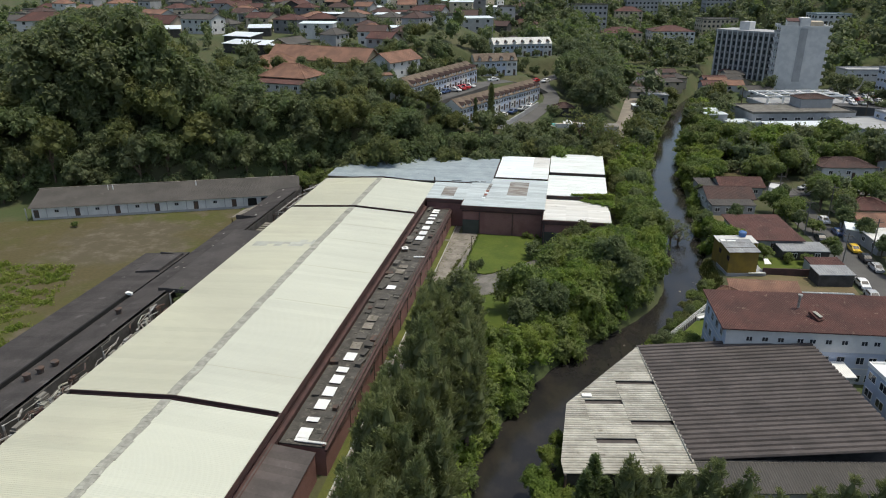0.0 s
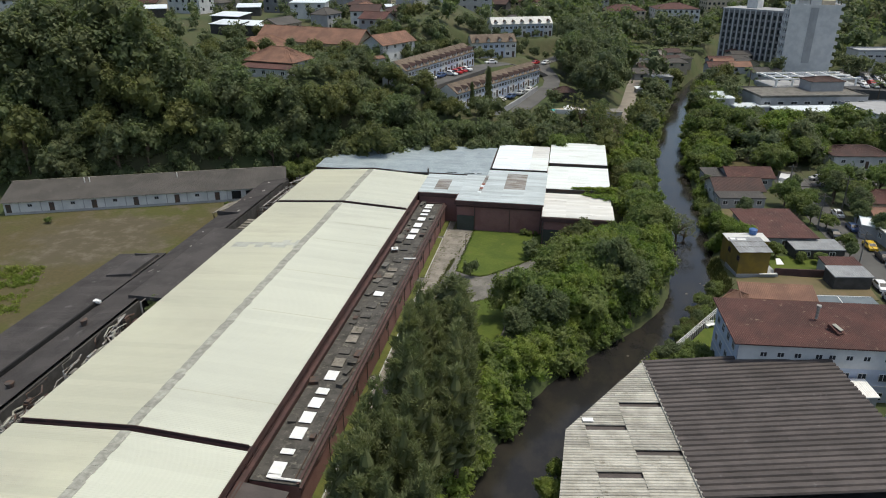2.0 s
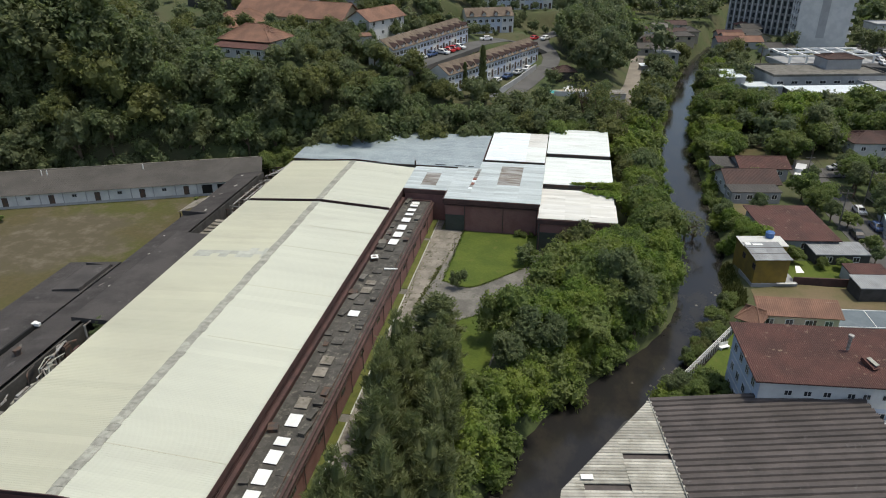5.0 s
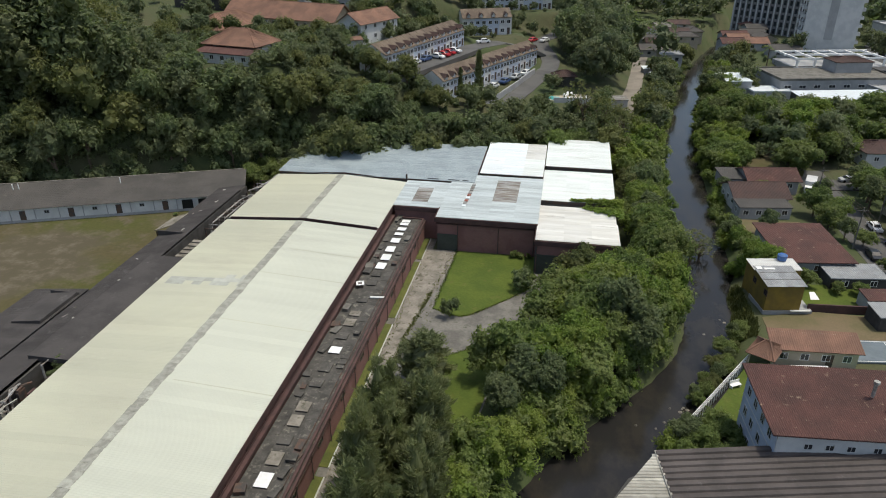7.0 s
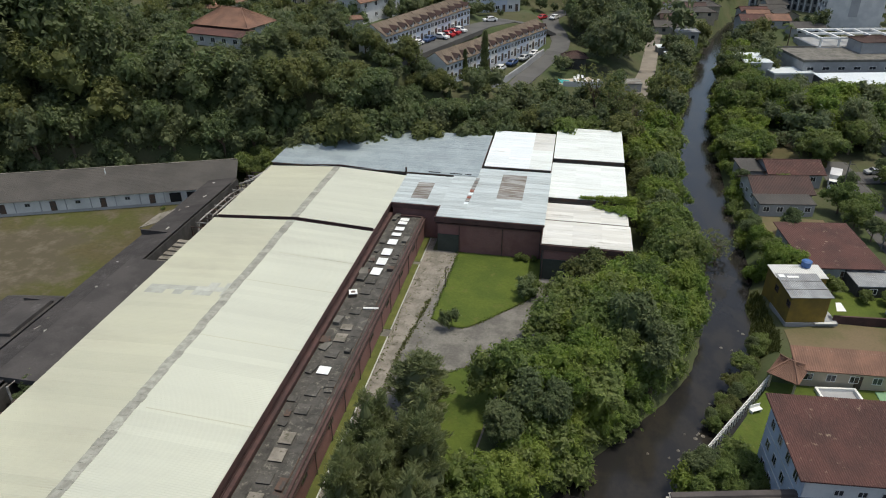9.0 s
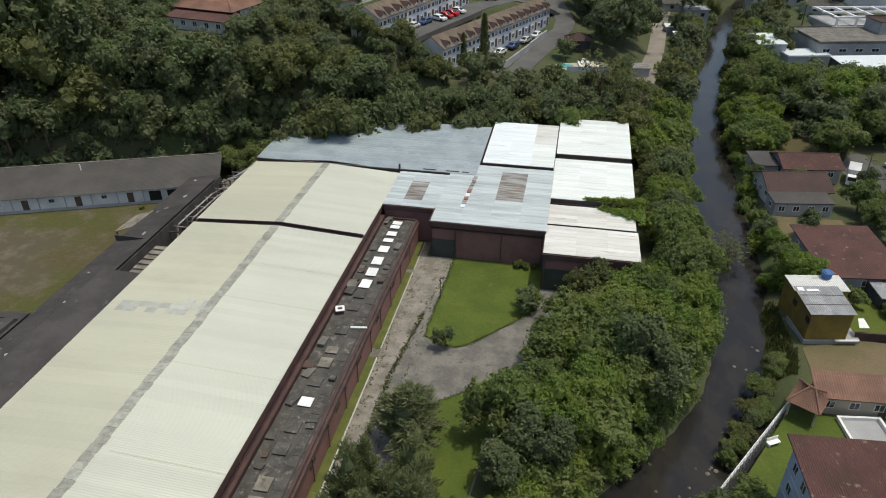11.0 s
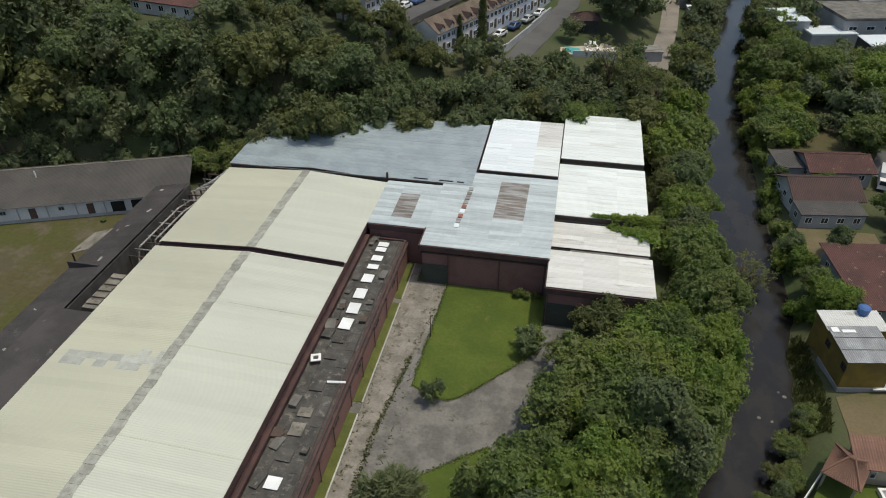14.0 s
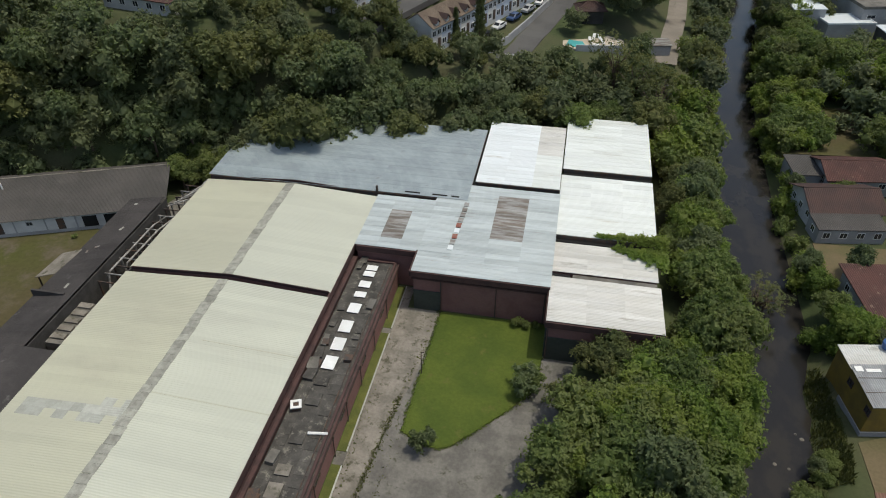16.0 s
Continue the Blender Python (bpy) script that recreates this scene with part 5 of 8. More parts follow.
for y in (-6.4, 0.5, 7.0):
    part("beam", G().box(-16, 17, y, y + 0.5, 4.3, 4.9), M_WHITEP, podium)

tower = thing("apartment_tower", pose(83.0, 313.0, 7.5, 0, 0, -9), "tall apartment tower with a blank pale grey end wall", "tower")
TW, TD, TH = 17.6, 15.0, 26.0
part("wall", G().box(0, TW, 0, TD, -6, TH), M_WALL, tower, "pale grey blank wall")
# the recess is only a flat grey band, its darker tone put in the colour
part("wall_recess", G().box(7.2, 10.0, -0.15, 0.0, 5, TH - 0.2), M_WALL_GREY, tower, "grey vertical band")
part("penthouse", G().box(2.5, 6.6, 1.5, 11, TH, TH + 2.6), M_WALL, tower)
part("penthouse", G().box(6.8, 10.6, 1, 9, TH, TH + 3.8), M_WALL, tower)
part("penthouse", G().box(10.8, 15.4, 1.5, 11, TH, TH + 2.4), M_WALL_BEIGE, tower)
part("penthouse_roof", G().slab((2.0, 1.0, TH + 2.6), (6.6, 1.0, TH + 2.6), (6.6, 8, TH + 3.4), (2.0, 8, TH + 3.4), 0.2), M_TILE_BR, tower)
part("parapet", G().box(-0.15, TW + 0.15, -0.15, 0.15, TH, TH + 0.9).box(-0.15, 0.15, 0.15, TD, TH, TH + 0.9).box(TW - 0.15, TW + 0.15, 0.15, TD, TH, TH + 0.9), M_WALL, tower)
for s in range(10):
    z = 1.0 + s * 2.8
    for yy in (3.0, 9.5):
        b = part("balcony", shared(("balc",), lambda: G().box(-1.3, 0, -1.8, 1.8, 0, 0.15).box(-1.3, -1.2, -1.8, 1.8, 0.15, 1.0).box(-1.2, 0, -1.8, -1.7, 0.15, 1.0).box(-1.2, 0, 1.7, 1.8, 0.15, 1.0).mesh("balcony", M_WALL)), None, tower, at=pose(0, yy, z))
        part("pane", shared(("balcp",), lambda: G().box(-0.05, 0.02, -1.4, 1.4, 0.2, 2.2).mesh("pane", M_GLASS)), None, b)
        b = part("balcony", SHARED[("balc",)], None, tower, at=pose(TW, yy, z, 0, 0, 180))
        part("pane", SHARED[("balcp",)], None, b)
tower2 = thing("apartment_tower", pose(68.4, 366.0, 3.5, 0, 0, -42), "grey apartment tower with pale vertical bands", "tower")
part("wall", G().box(0, 31.5, 0, 14, -4, 25), M_TOWER, tower2, "dark grey plaster wall")
for i in range(13):
    part("band", shared(("band",), lambda: G().box(-0.22, 0.22, -0.35, 0, -4, 25.6).mesh("band", M_WALL)), None, tower2, at=pose(0.5 + i * 2.6, 0, 0))
for s in range(8):
    for i in range(12):
        window(tower2, pose(1.8 + i * 2.6, 0, 2.4 + s * 2.9), 1.1, 1.9, plain=True)
part("parapet", G().box(-0.3, 31.8, -0.3, 14.3, 25, 25.8), M_WALL_GREY, tower2)
part("lift_house", G().box(9, 14, 4, 9, 25.8, 29.5), M_WALL, tower2)

house("long_block", "long white block with strip windows at the hill foot", 141, 335, ground_z(141, 335), 8, 52, 10, 8.0, "flat", 0.5, M_WALL, M_WALL_GREY, over=0.2, wins="f16", storeys=2, category="building", win=(2.2, 0.9))
house("long_block", "pale blue office block with rows of windows", 133, 305, ground_z(133, 305), 8, 22, 12, 12.0, "flat", 0.5, M_WALL_BLUE, M_WALL_GREY, over=0.1, wins="f9 l5", storeys=4, category="building", win=(1.6, 1.3))
FAR_BLOCKS = ((61, 478, 26, 20, 16, M_WALL, M_TILE_BR), (96, 520, 24, 14, 18, M_WALL_BEIGE, M_CONC_D), (30, 470, 24, 14, 14, M_WALL_BEIGE, M_TILE_BR), (10, 500, 22, 14, 17, M_WALL_GREY, M_CONC_D), (130, 560, 30, 14, 18, M_WALL, M_CONC_D),
              (-8, 540, 20, 14, 20, M_WALL, M_CONC_D), (52, 600, 24, 16, 22, M_WALL_GREY, M_CONC_D), (84, 650, 26, 16, 24, M_WALL, M_CONC_D), (150, 470, 20, 14, 12, M_WALL, M_BLUEGREY), (185, 520, 30, 16, 16, M_WALL, M_BLUEGREY), (40, 560, 20, 14, 16, M_WALL_BEIGE, M_TILE_BR), (22, 620, 26, 16, 24, M_WALL_BEIGE, M_CONC_D), (112, 610, 22, 16, 20, M_WALL_GREY, M_CONC_D), (-40, 560, 24, 14, 18, M_WALL, M_TILE_BR))
for x, y, w, d, h, a, b in FAR_BLOCKS:
    house("city_block", "distant city apartment block among trees", x, y, ground_z(x, y), 10 + (x * 7 % 20) - 10, w, d, h, "flat" if b is not M_TILE_BR else "hip", 0.5 if b is not M_TILE_BR else 3.0, a, b, over=0.2, storeys=int(h // 3), wins="f%d l4" % (w // 3), category="building", group="distant blocks", win=(1.5, 1.4), deep=6, plain=True, pitch=0)

# small roofs at the end of the earth track
LOW = []
for x, y, w, d, k, lb in ((33, 322, 13, 8, M_GREYROOF, "grey cement"), (37, 310, 8, 7, M_GREYSHEET, "grey sheet"), (59, 314, 8, 7, M_TILE_BR, "red clay"), (68, 316, 8, 7, M_TILE_OR, "faded clay"), (63, 324, 8, 7, M_TILE_OR, "orange clay"), (36, 336, 12, 6, M_TILE_DK, "dark clay")):
    LOW.append((x, y))
    house("low_house", "low house with a %s roof by the track" % lb, x, y, ground_z(x, y), 8, w, d, 3.0, "gable" if k not in (M_CONC_D, M_GREYSHEET) else "flat", 1.5 if k not in (M_CONC_D, M_GREYSHEET) else 0.3, M_WALL_GREY, k, over=0.4, wins="f2", group="houses by the track", plain=True, pitch=0, deep=6)
rng = random.Random(5)
for i in range(60):
    x, y = 33 + rng.uniform(0, 44), rng.uniform(306, 392)
    if abs(float(river_off(x, y))) < 10 or any((x - a) ** 2 + (y - b) ** 2 < 64 for a, b in LOW):
        continue
    LOW.append((x, y))
    house("low_house", "low house with a faded clay or cement roof", x, y, ground_z(x, y), rng.choice((8, 8, 98, 20)), rng.uniform(7, 11), rng.uniform(5.5, 8), 2.8, rng.choice(("gable", "gable", "hip")), 1.4, rng.choice((M_WALL, M_WALL_GREY, M_WALL_BEIGE)), rng.choice((M_TILE_DK, M_TILE_BR, M_GREYROOF, M_GREYROOF, M_CONC_D)), wins="f2", group="houses by the track", plain=True, pitch=0)
for x, y, k in ((27.5, 286, M_WHITE), (29.5, 276, M_WHITE), (17.5, 212, M_BLUEGREY), (14.2, 228, M_RUST)):
    house("track_shed", "small shed with a pale sheet roof by the track", x, y, ground_z(x, y), 10, 4.4, 3.4, 2.4, "mono", 0.3, M_WALL_GREY, k, over=0.2, category="shed")


# ---- terraced houses on the hill ----
def terrace(ax, ay, bx, by, z0, z1, units, depth, label, wall=M_WALL_BLUE, tile=M_TILE_TAN, high=5.6):
    a, b = Vector((ax, ay)), Vector((bx, by))
    rot = math.degrees(math.atan2(by - ay, bx - ax))
    w = (b - a).length / units
    for i in range(units):
        p = a.lerp(b, (i + 0.5) / units)
        z = z0 + (z1 - z0) * (i + 0.5) / units
        t = thing("terraced_house", pose(p.x, p.y, z, 0, 0, rot), label, "house", "terraced houses on the hill")
        part("wall", G().add([(x, y, zz) for x in (-w / 2, w / 2) for y, zz in ((0, -4), (depth, -4), (depth, high), (depth / 2, high + 2.1), (0, high))], [(0, 1, 2, 3, 4), (9, 8, 7, 6, 5), (0, 4, 9, 5), (2, 1, 6, 7), (1, 0, 5, 6), (4, 3, 8, 9), (3, 2, 7, 8)]), wall if i % 3 else M_WALL, t)
        h = w / 2 + 0.02
        part("roof", shared(("troof", round(w, 2), depth, high, tile.name), lambda: G().slab((-h, -0.5, high - 0.1), (h, -0.5, high - 0.1), (h, depth / 2, high + 2.3), (-h, depth / 2, high + 2.3), 0.12, 0.25, 0.05).slab((h, depth + 0.5, high - 0.1), (-h, depth + 0.5, high - 0.1), (-h, depth / 2, high + 2.3), (h, depth / 2, high + 2.3), 0.12, 0.25, 0.05).mesh("roof", tile)), None, t)
        dm = part("dormer", shared(("dorm", high, wall.name), lambda: G().add([(-0.5, -0.2, high), (0.5, -0.2, high), (0.5, -0.2, high + 0.8), (0, -0.2, high + 1.4), (-0.5, -0.2, high + 0.8), (-0.5, 2.0, high + 0.7), (0.5, 2.0, high + 0.7), (0.5, 2.0, high + 0.8), (0, 2.4, high + 1.4), (-0.5, 2.0, high + 0.8)], [(0, 1, 2, 3, 4), (9, 8, 7, 6, 5), (0, 4, 9, 5), (2, 1, 6, 7)]).mesh("dormer", M_WALL)), None, t)
        part("dormer_roof", shared(("dormr", high), lambda: G().slab((-0.75, 2.0, high + 0.65), (-0.75, -0.5, high + 0.65), (0, -0.5, high + 1.55), (0, 2.4, high + 1.55), 0.1).slab((0.75, -0.5, high + 0.65), (0.75, 2.0, high + 0.65), (0, 2.4, high + 1.55), (0, -0.5, high + 1.55), 0.1).mesh("dormer_roof", M_TILE_DK)), None, dm)
        for u in (-w / 4, w / 4):
            window(t, pose(u, 0, high * 0.72), 1.2, 1.1)
        window(t, pose(-w / 4, 0, high * 0.25), 1.3, 1.2)
        part("door", shared(("door",), lambda: G().box(-0.45, 0.45, -0.06, 0.02, 0, 2.1).mesh("door", M_METAL_D)), None, t, at=pose(w / 4, 0, 0.1))


terrace(-31.1, 204.1, -10.0, 250.5, 12.0, 12.2, 15, 6.6, "pale blue two-storey terraced house with a tan clay roof", M_WALL_BLUE, M_TILE_TAN, 4.7)
terrace(-45.7, 203.5, -31.0, 239.5, 18.1, 19.3, 12, 8.0, "pale blue terraced house above the parking court", M_WALL_BLUE, M_TILE_TAN, 4.6)
terrace(-35.0, 262.5, -19.5, 268.0, 18.0, 18.2, 4, 8.0, "short row of pale terraced houses with clay roofs", M_WALL_BLUE)
terrace(-32.0, 299.0, -8.0, 307.0, 21.2, 21.4, 7, 8.5, "light blue terraced house with pointed white gables", M_WALL_BLUE, M_PALE, 5.2)
for x, y, r, k in ((-35.6, 222.0, 155, 0), (-34.4, 224.6, 155, 1), (-33.4, 227.2, 155, 1), (-32.2, 229.8, 155, 0), (-40.3, 214.0, 68, 0), (-41.6, 210.4, 68, 2), (-38.2, 218.6, 68, 4), (-26.2, 247.0, 30, 0), (-12.8, 274.5, 60, 1), (-8.8, 275.0, 60, 0), (-12.5, 240.0, 66, 0), (-15.0, 234.5, 66, 2), (-17.6, 228.6, 66, 4), (-20.2, 222.6, 66, 0), (-22.6, 217.0, 66, 3), (-3.5, 288, 60, 0)):
    car(x, y, r, k, z=ground_z(x, y) + 0.12)
# retaining wall along the hill road and its gate
rw = thing("retaining_wall", pose(0, 0, 0), "pale stained retaining wall along the curving road", "wall")
for (ax, ay), (bx, by) in (((-21.4, 212), (-17.4, 220)), ((-17.4, 220), (-13.4, 231)), ((-13.4, 231), (-9.8, 241.5))):
    za, zb = ground_z(ax, ay), ground_z(bx, by)
    part("wall", G().add([(ax, ay, za - 3), (bx, by, zb - 3), (bx - 0.4, by, zb - 3), (ax - 0.4, ay, za - 3), (ax, ay, za + 1.8), (bx, by, zb + 1.6), (bx - 0.4, by, zb + 1.6), (ax - 0.4, ay, za + 1.8)], [(0, 3, 2, 1), (4, 5, 6, 7), (0, 1, 5, 4), (1, 2, 6, 5), (2, 3, 7, 6), (3, 0, 4, 7)]), M_WALL_GREY, rw)
gate = thing("road_gate", pose(-17.0, 212.0, ground_z(-17.0, 212.0) + 0.1, 0, 0, 8), "low white slatted gate across the road", "gate")
for i in range(10):
    part("slat", shared(("gslat",), lambda: G().box(-0.07, 0.07, -0.03, 0.03, 0, 1.3).mesh("slat", M_WHITEP)), None, gate, at=pose(-2.2 + i * 0.48, 0, 0))
part("rail", G().box(-2.4, 2.4, -0.05, 0.05, 1.1, 1.2), M_WHITEP, gate)
TERRACE_GREEN = [(-40 + 3.4 * k, 272 + 1.15 * k + (k % 3), None) for k in range(8)] + [(-34 + 3.0 * k, 258.2 + 1.0 * k, None) for k in range(4)] + [(-33 + 3.8 * k, 293.0 + 1.3 * k + (k % 2), None) for k in range(7)] + [(-26 + 4.1 * k, 284 + 2.1 * (k % 3), None) for k in range(5)]
# pool terrace by the road
deck_z = 9.4
pt = thing("pool_terrace", pose(1.5, 222.5, deck_z, 0, 0, 8), "pale paved pool terrace on a retaining wall", "terrace")
part("deck", G().prism([(-8.0, -1.5), (-5.5, -3.6), (4.4, -3.6), (5.2, 2.0), (2, 4.6), (-7.5, 3.2)], -6, 0), M_WALL_BEIGE, pt, "pale stone deck")
part("pool", G().prism([(-7.2, -1.2), (-5.4, -2.6), (-3.2, -2.0), (-3.6, 0.6), (-6.4, 1.6)], 0.0, 0.06), M_POOL, pt, "turquoise pool water")
part("parapet", G().box(-5.5, 4.4, -3.75, -3.55, -6, 0.9), M_WALL, pt)
rng = random.Random(8)
for i in range(9):
    x, y = rng.uniform(-2.4, 4.0), rng.uniform(-2.8, 3.0)
    lt = thing("sun_lounger", pt.matrix_basis @ pose(x, y, 0.0, 0, 0, rng.uniform(-20, 40)), "white sun lounger on the pool terrace", "lounger", "loungers by the pool")
    part("frame", shared(("lframe",), lambda: G().box(-0.3, 0.3, -0.9, 0.5, 0.25, 0.35).box(-0.28, -0.2, -0.85, -0.75, 0, 0.25).box(0.2, 0.28, -0.85, -0.75, 0, 0.25).box(-0.28, -0.2, 0.4, 0.5, 0, 0.25).box(0.2, 0.28, 0.4, 0.5, 0, 0.25).mesh("frame", M_WHITEP)), None, lt)
    part("backrest", shared(("lback",), lambda: G().slab((-0.3, 0.5, 0.3), (0.3, 0.5, 0.3), (0.3, 1.0, 0.75), (-0.3, 1.0, 0.75), 0.06).mesh("backrest", M_WHITEP)), None, lt)
house("pool_kiosk", "small dark kiosk with a brown roof on the slope", -1.2, 235.0, 10.6, 10, 5.5, 4.0, 2.5, "hip", 1.1, M_WALL_DARK, M_TILE_DK, over=0.7, category="kiosk")

# ---- hill town ----
house("orange_hall", "long hall with a bright orange clay roof on the hill", -87, 245, 21.6, -14.5, 40, 11, 4.4, "gable", 3.8, M_WALL_BEIGE, M_TILE_OR, over=0.8, storeys=1, wins="f14 r3", category="hall", deep=8, win=(1.2, 1.5))
house("orange_hall", "wing of the hill hall with an orange clay roof", -101, 232, 20.8, 76, 20, 10, 4.2, "hip", 3.2, M_WALL_BEIGE, M_TILE_OR, over=0.8, storeys=1, wins="f6 l3", category="hall", deep=8)
house("hill_house", "two-storey white house with an orange clay hip roof", -79, 194.5, 24.0, -12, 14, 9, 3.0, "hip", 2.8, M_WALL, M_TILE_OR, over=0.9, storeys=1, wins="f5 r2", deep=10, door="f0")
house("hill_house_porch", "front porch with red and white roof stripes", -79.5, 187.6, 23.0, -12, 15, 4.5, 2.4, "mono", 0.7, M_WALL, M_TILE_BR, over=0.4, wins="f5", deep=10, category="porch")
house("hill_house", "white gabled house with an orange clay roof", -56.0, 226.5, 22.8, 66, 16, 8, 5.2, "gable", 2.4, M_WALL, M_TILE_OR, over=0.6, storeys=2, wins="f4 l2 r2", deep=10)
house("hill_house_awning", "small orange awning beside the white house", -56.5, 213.0, 22.5, 30, 4.6, 3, 2.2, "mono", 0.4, M_WALL_GREY, M_TILE_OR, over=0.2, deep=3, category="awning")
rng = random.Random(17)
LABELS = {M_TILE_OR: "hill house with an orange clay roof", M_TILE_BR: "hill house with a brown clay roof", M_TILE_DK: "hill house with a dark clay roof", M_GREYROOF: "hill house with a grey cement roof", M_WHITE: "hill shed with a glaring white sheet roof", M_CONC_D: "flat-roofed plaster hill house"}
house("hill_house", "two-storey white house with a low grey roof", -160, 297, ground_z(-160, 297), -14, 17, 9, 6.4, "gable", 1.8, M_WALL, M_GREYROOF, over=0.4, storeys=2, wins="f5 r2", deep=7, pitch=0, plain=True)
house("hill_house", "old house with a dark red clay roof", -183, 302, ground_z(-183, 302), -14, 19, 10, 4.2, "gable", 3.0, M_WALL_BEIGE, M_TILE_BR, over=0.5, wins="f4", deep=7, pitch=0, plain=True)
house("hill_house", "house with a dark red hip roof and a white wall", -228, 285, ground_z(-228, 285), 24, 20, 11, 6.0, "hip", 3.0, M_WALL, M_TILE_BR, over=0.6, storeys=2, wins="f4 r3", deep=8, pitch=0, plain=True)
house("hill_house", "long low house with a grey and white roof", -243, 300, ground_z(-243, 300), 24, 24, 9, 5.0, "gable", 2.0, M_WALL, M_GREYROOF, over=0.5, wins="f5", deep=8, pitch=0, plain=True)
for x, y, w, rot in ((-129, 270, 13, -14), (-115, 259, 13, -14), (-124, 258, 12, -14), (-131, 291, 9, 20), (-165, 278, 8, 30)):
    house("hill_shed", "hill shed with a glaring white sheet roof", x, y, ground_z(x, y), rot, w, 7.5, 3.4, "mono", 1.0, M_WALL_DARK, M_WHITE, over=0.4, deep=6, pitch=0, plain=True, category="shed")
placed = [(-87, 245), (-101, 232), (-75, 242), (-98, 248), (-79, 194), (-57, 224), (-160, 297), (-183, 302), (-228, 285), (-243, 300), (-129, 270), (-119, 258), (-131, 291), (-165, 278)]
TOWN = []
for i in range(1600):
    x, y = rng.uniform(-330, 0), rng.uniform(262, 540)
    if x > -60 and y < 290 or (x < -110 and y < 300) or (x / y < -0.5 and i % 2) or x / y > -0.06 or (x / y < -0.63 and i % 3) or (-32 < y - 312 - 0.33 * (x + 20) < 12 and x > -50):
        continue
    if all((x - a) ** 2 + (y - b) ** 2 > 13.0 ** 2 for a, b in placed):
        placed.append((x, y))
        TOWN.append((x, y))
for x, y in TOWN[:215]:
    tile = rng.choice((M_TILE_OR, M_TILE_BR, M_TILE_BR, M_TILE_DK, M_GREYROOF, M_GREYROOF, M_WHITE, M_CONC_D, M_CONC_D))
    k = "flat" if tile is M_CONC_D else "mono" if tile is M_WHITE else rng.choice(("gable", "hip"))
    h = rng.choice((3.2, 6.0, 6.0))
    house("hill_house", LABELS[tile], x, y, ground_z(x, y), rng.choice((-14, -14, 76, 5, 20)), rng.uniform(9, 15), rng.uniform(7, 10), h, k, 0.5 if k in ("flat", "mono") else 2.0, rng.choice((M_WALL, M_WALL_GREY, M_WALL_GREY, M_TOWER, M_WALL_BEIGE, M_WALL_DARK)), tile, over=0.4 if k != "flat" else 0.05, storeys=2 if h > 5 else 1, wins="f3" if y < 360 else "f2", deep=7, group="houses of the hill town", pitch=0, plain=True)


# ---- trees ----
PHI = (1 + 5 ** 0.5) / 2
ICO = np.array([(-1, PHI, 0), (1, PHI, 0), (-1, -PHI, 0), (1, -PHI, 0), (0, -1, PHI), (0, 1, PHI), (0, -1, -PHI), (0, 1, -PHI), (PHI, 0, -1), (PHI, 0, 1), (-PHI, 0, -1), (-PHI, 0, 1)]) / math.hypot(1, PHI)
ICO_F = [(a, b, c) for a, b, c in itertools.combinations(range(12), 3) if max(np.linalg.norm(ICO[a] - ICO[b]), np.linalg.norm(ICO[b] - ICO[c]), np.linalg.norm(ICO[a] - ICO[c])) < 1.1]
ICO_F = np.array([f if np.dot(np.cross(ICO[f[1]] - ICO[f[0]], ICO[f[2]] - ICO[f[0]]), ICO[f[0]]) > 0 else (f[0], f[2], f[1]) for f in ICO_F])


def unit(a):
    return a / np.linalg.norm(a, axis=-1, keepdims=True)


def crown_arrays(seed, rx, rz, zc, boughs, n, leaf, up=0.25, clump=(0.24, 0.42), tuft=9):
    """A crown of uneven boughs, each a solid leaf-coloured core, added so gaps don't go black, under tufts of small
    leaves.
    """
    r = np.random.default_rng(seed)
    c = unit(r.normal(size=(boughs, 3)))
    c[:, 2] = np.where(c[:, 2] < -0.4, -c[:, 2], c[:, 2])
    c = c * r.uniform(0.35, 0.92, (boughs, 1)) * (rx, rx, rz)
    c[0] *= 0.2
    rad = rx * r.uniform(*clump, boughs)
    rad[0] = rx * 0.5
    m = 2 * n // tuft
    b = r.choice(boughs, m, p=rad ** 2 / (rad ** 2).sum())
    d = unit(r.normal(size=(m, 3)) + (0, 0, up + 0.25))
    p = c[b] + d * (rad[b] * r.uniform(0.86, 1.22, m))[:, None]
    inside = (np.linalg.norm(p[:, None] - c[None], axis=2) < 0.80 * rad[None]).any(1)
    keep = np.flatnonzero(~inside)[:n // tuft]
    p, d = np.repeat(p[keep], tuft, 0), np.repeat(d[keep], tuft, 0)
    k = len(p)
    p = p + r.normal(size=(k, 3)) * np.repeat(r.uniform(0.5, 1.3, (len(keep), 1)), tuft, 0) * leaf * 0.9
    nrm = unit(d * 0.8 + r.normal(size=(k, 3)) * 0.5 + (0, 0, 0.5))
    t = unit(np.cross(nrm, r.normal(size=(k, 3))))
    s = np.cross(nrm, t)
    a = leaf * r.uniform(0.6, 1.3, (k, 1))
    v = np.stack((p - t * a * 0.8 - s * a * 0.55, p - t * a * 0.8 + s * a * 0.55, p + t * a * 1.2 - nrm * a * 0.3), 1)
    # added solid cores close the crown, so its gaps stay leaf-coloured instead of black
    core = c[:, None] + ICO[None] * (rad[:, None, None] * r.uniform(0.64, 0.92, (boughs, 12, 1)))
    v = np.concatenate((v, core[:, ICO_F].reshape(-1, 3, 3)))
    v[..., 2] += zc
    return v.reshape(-1, 3), c + (0, 0, zc)


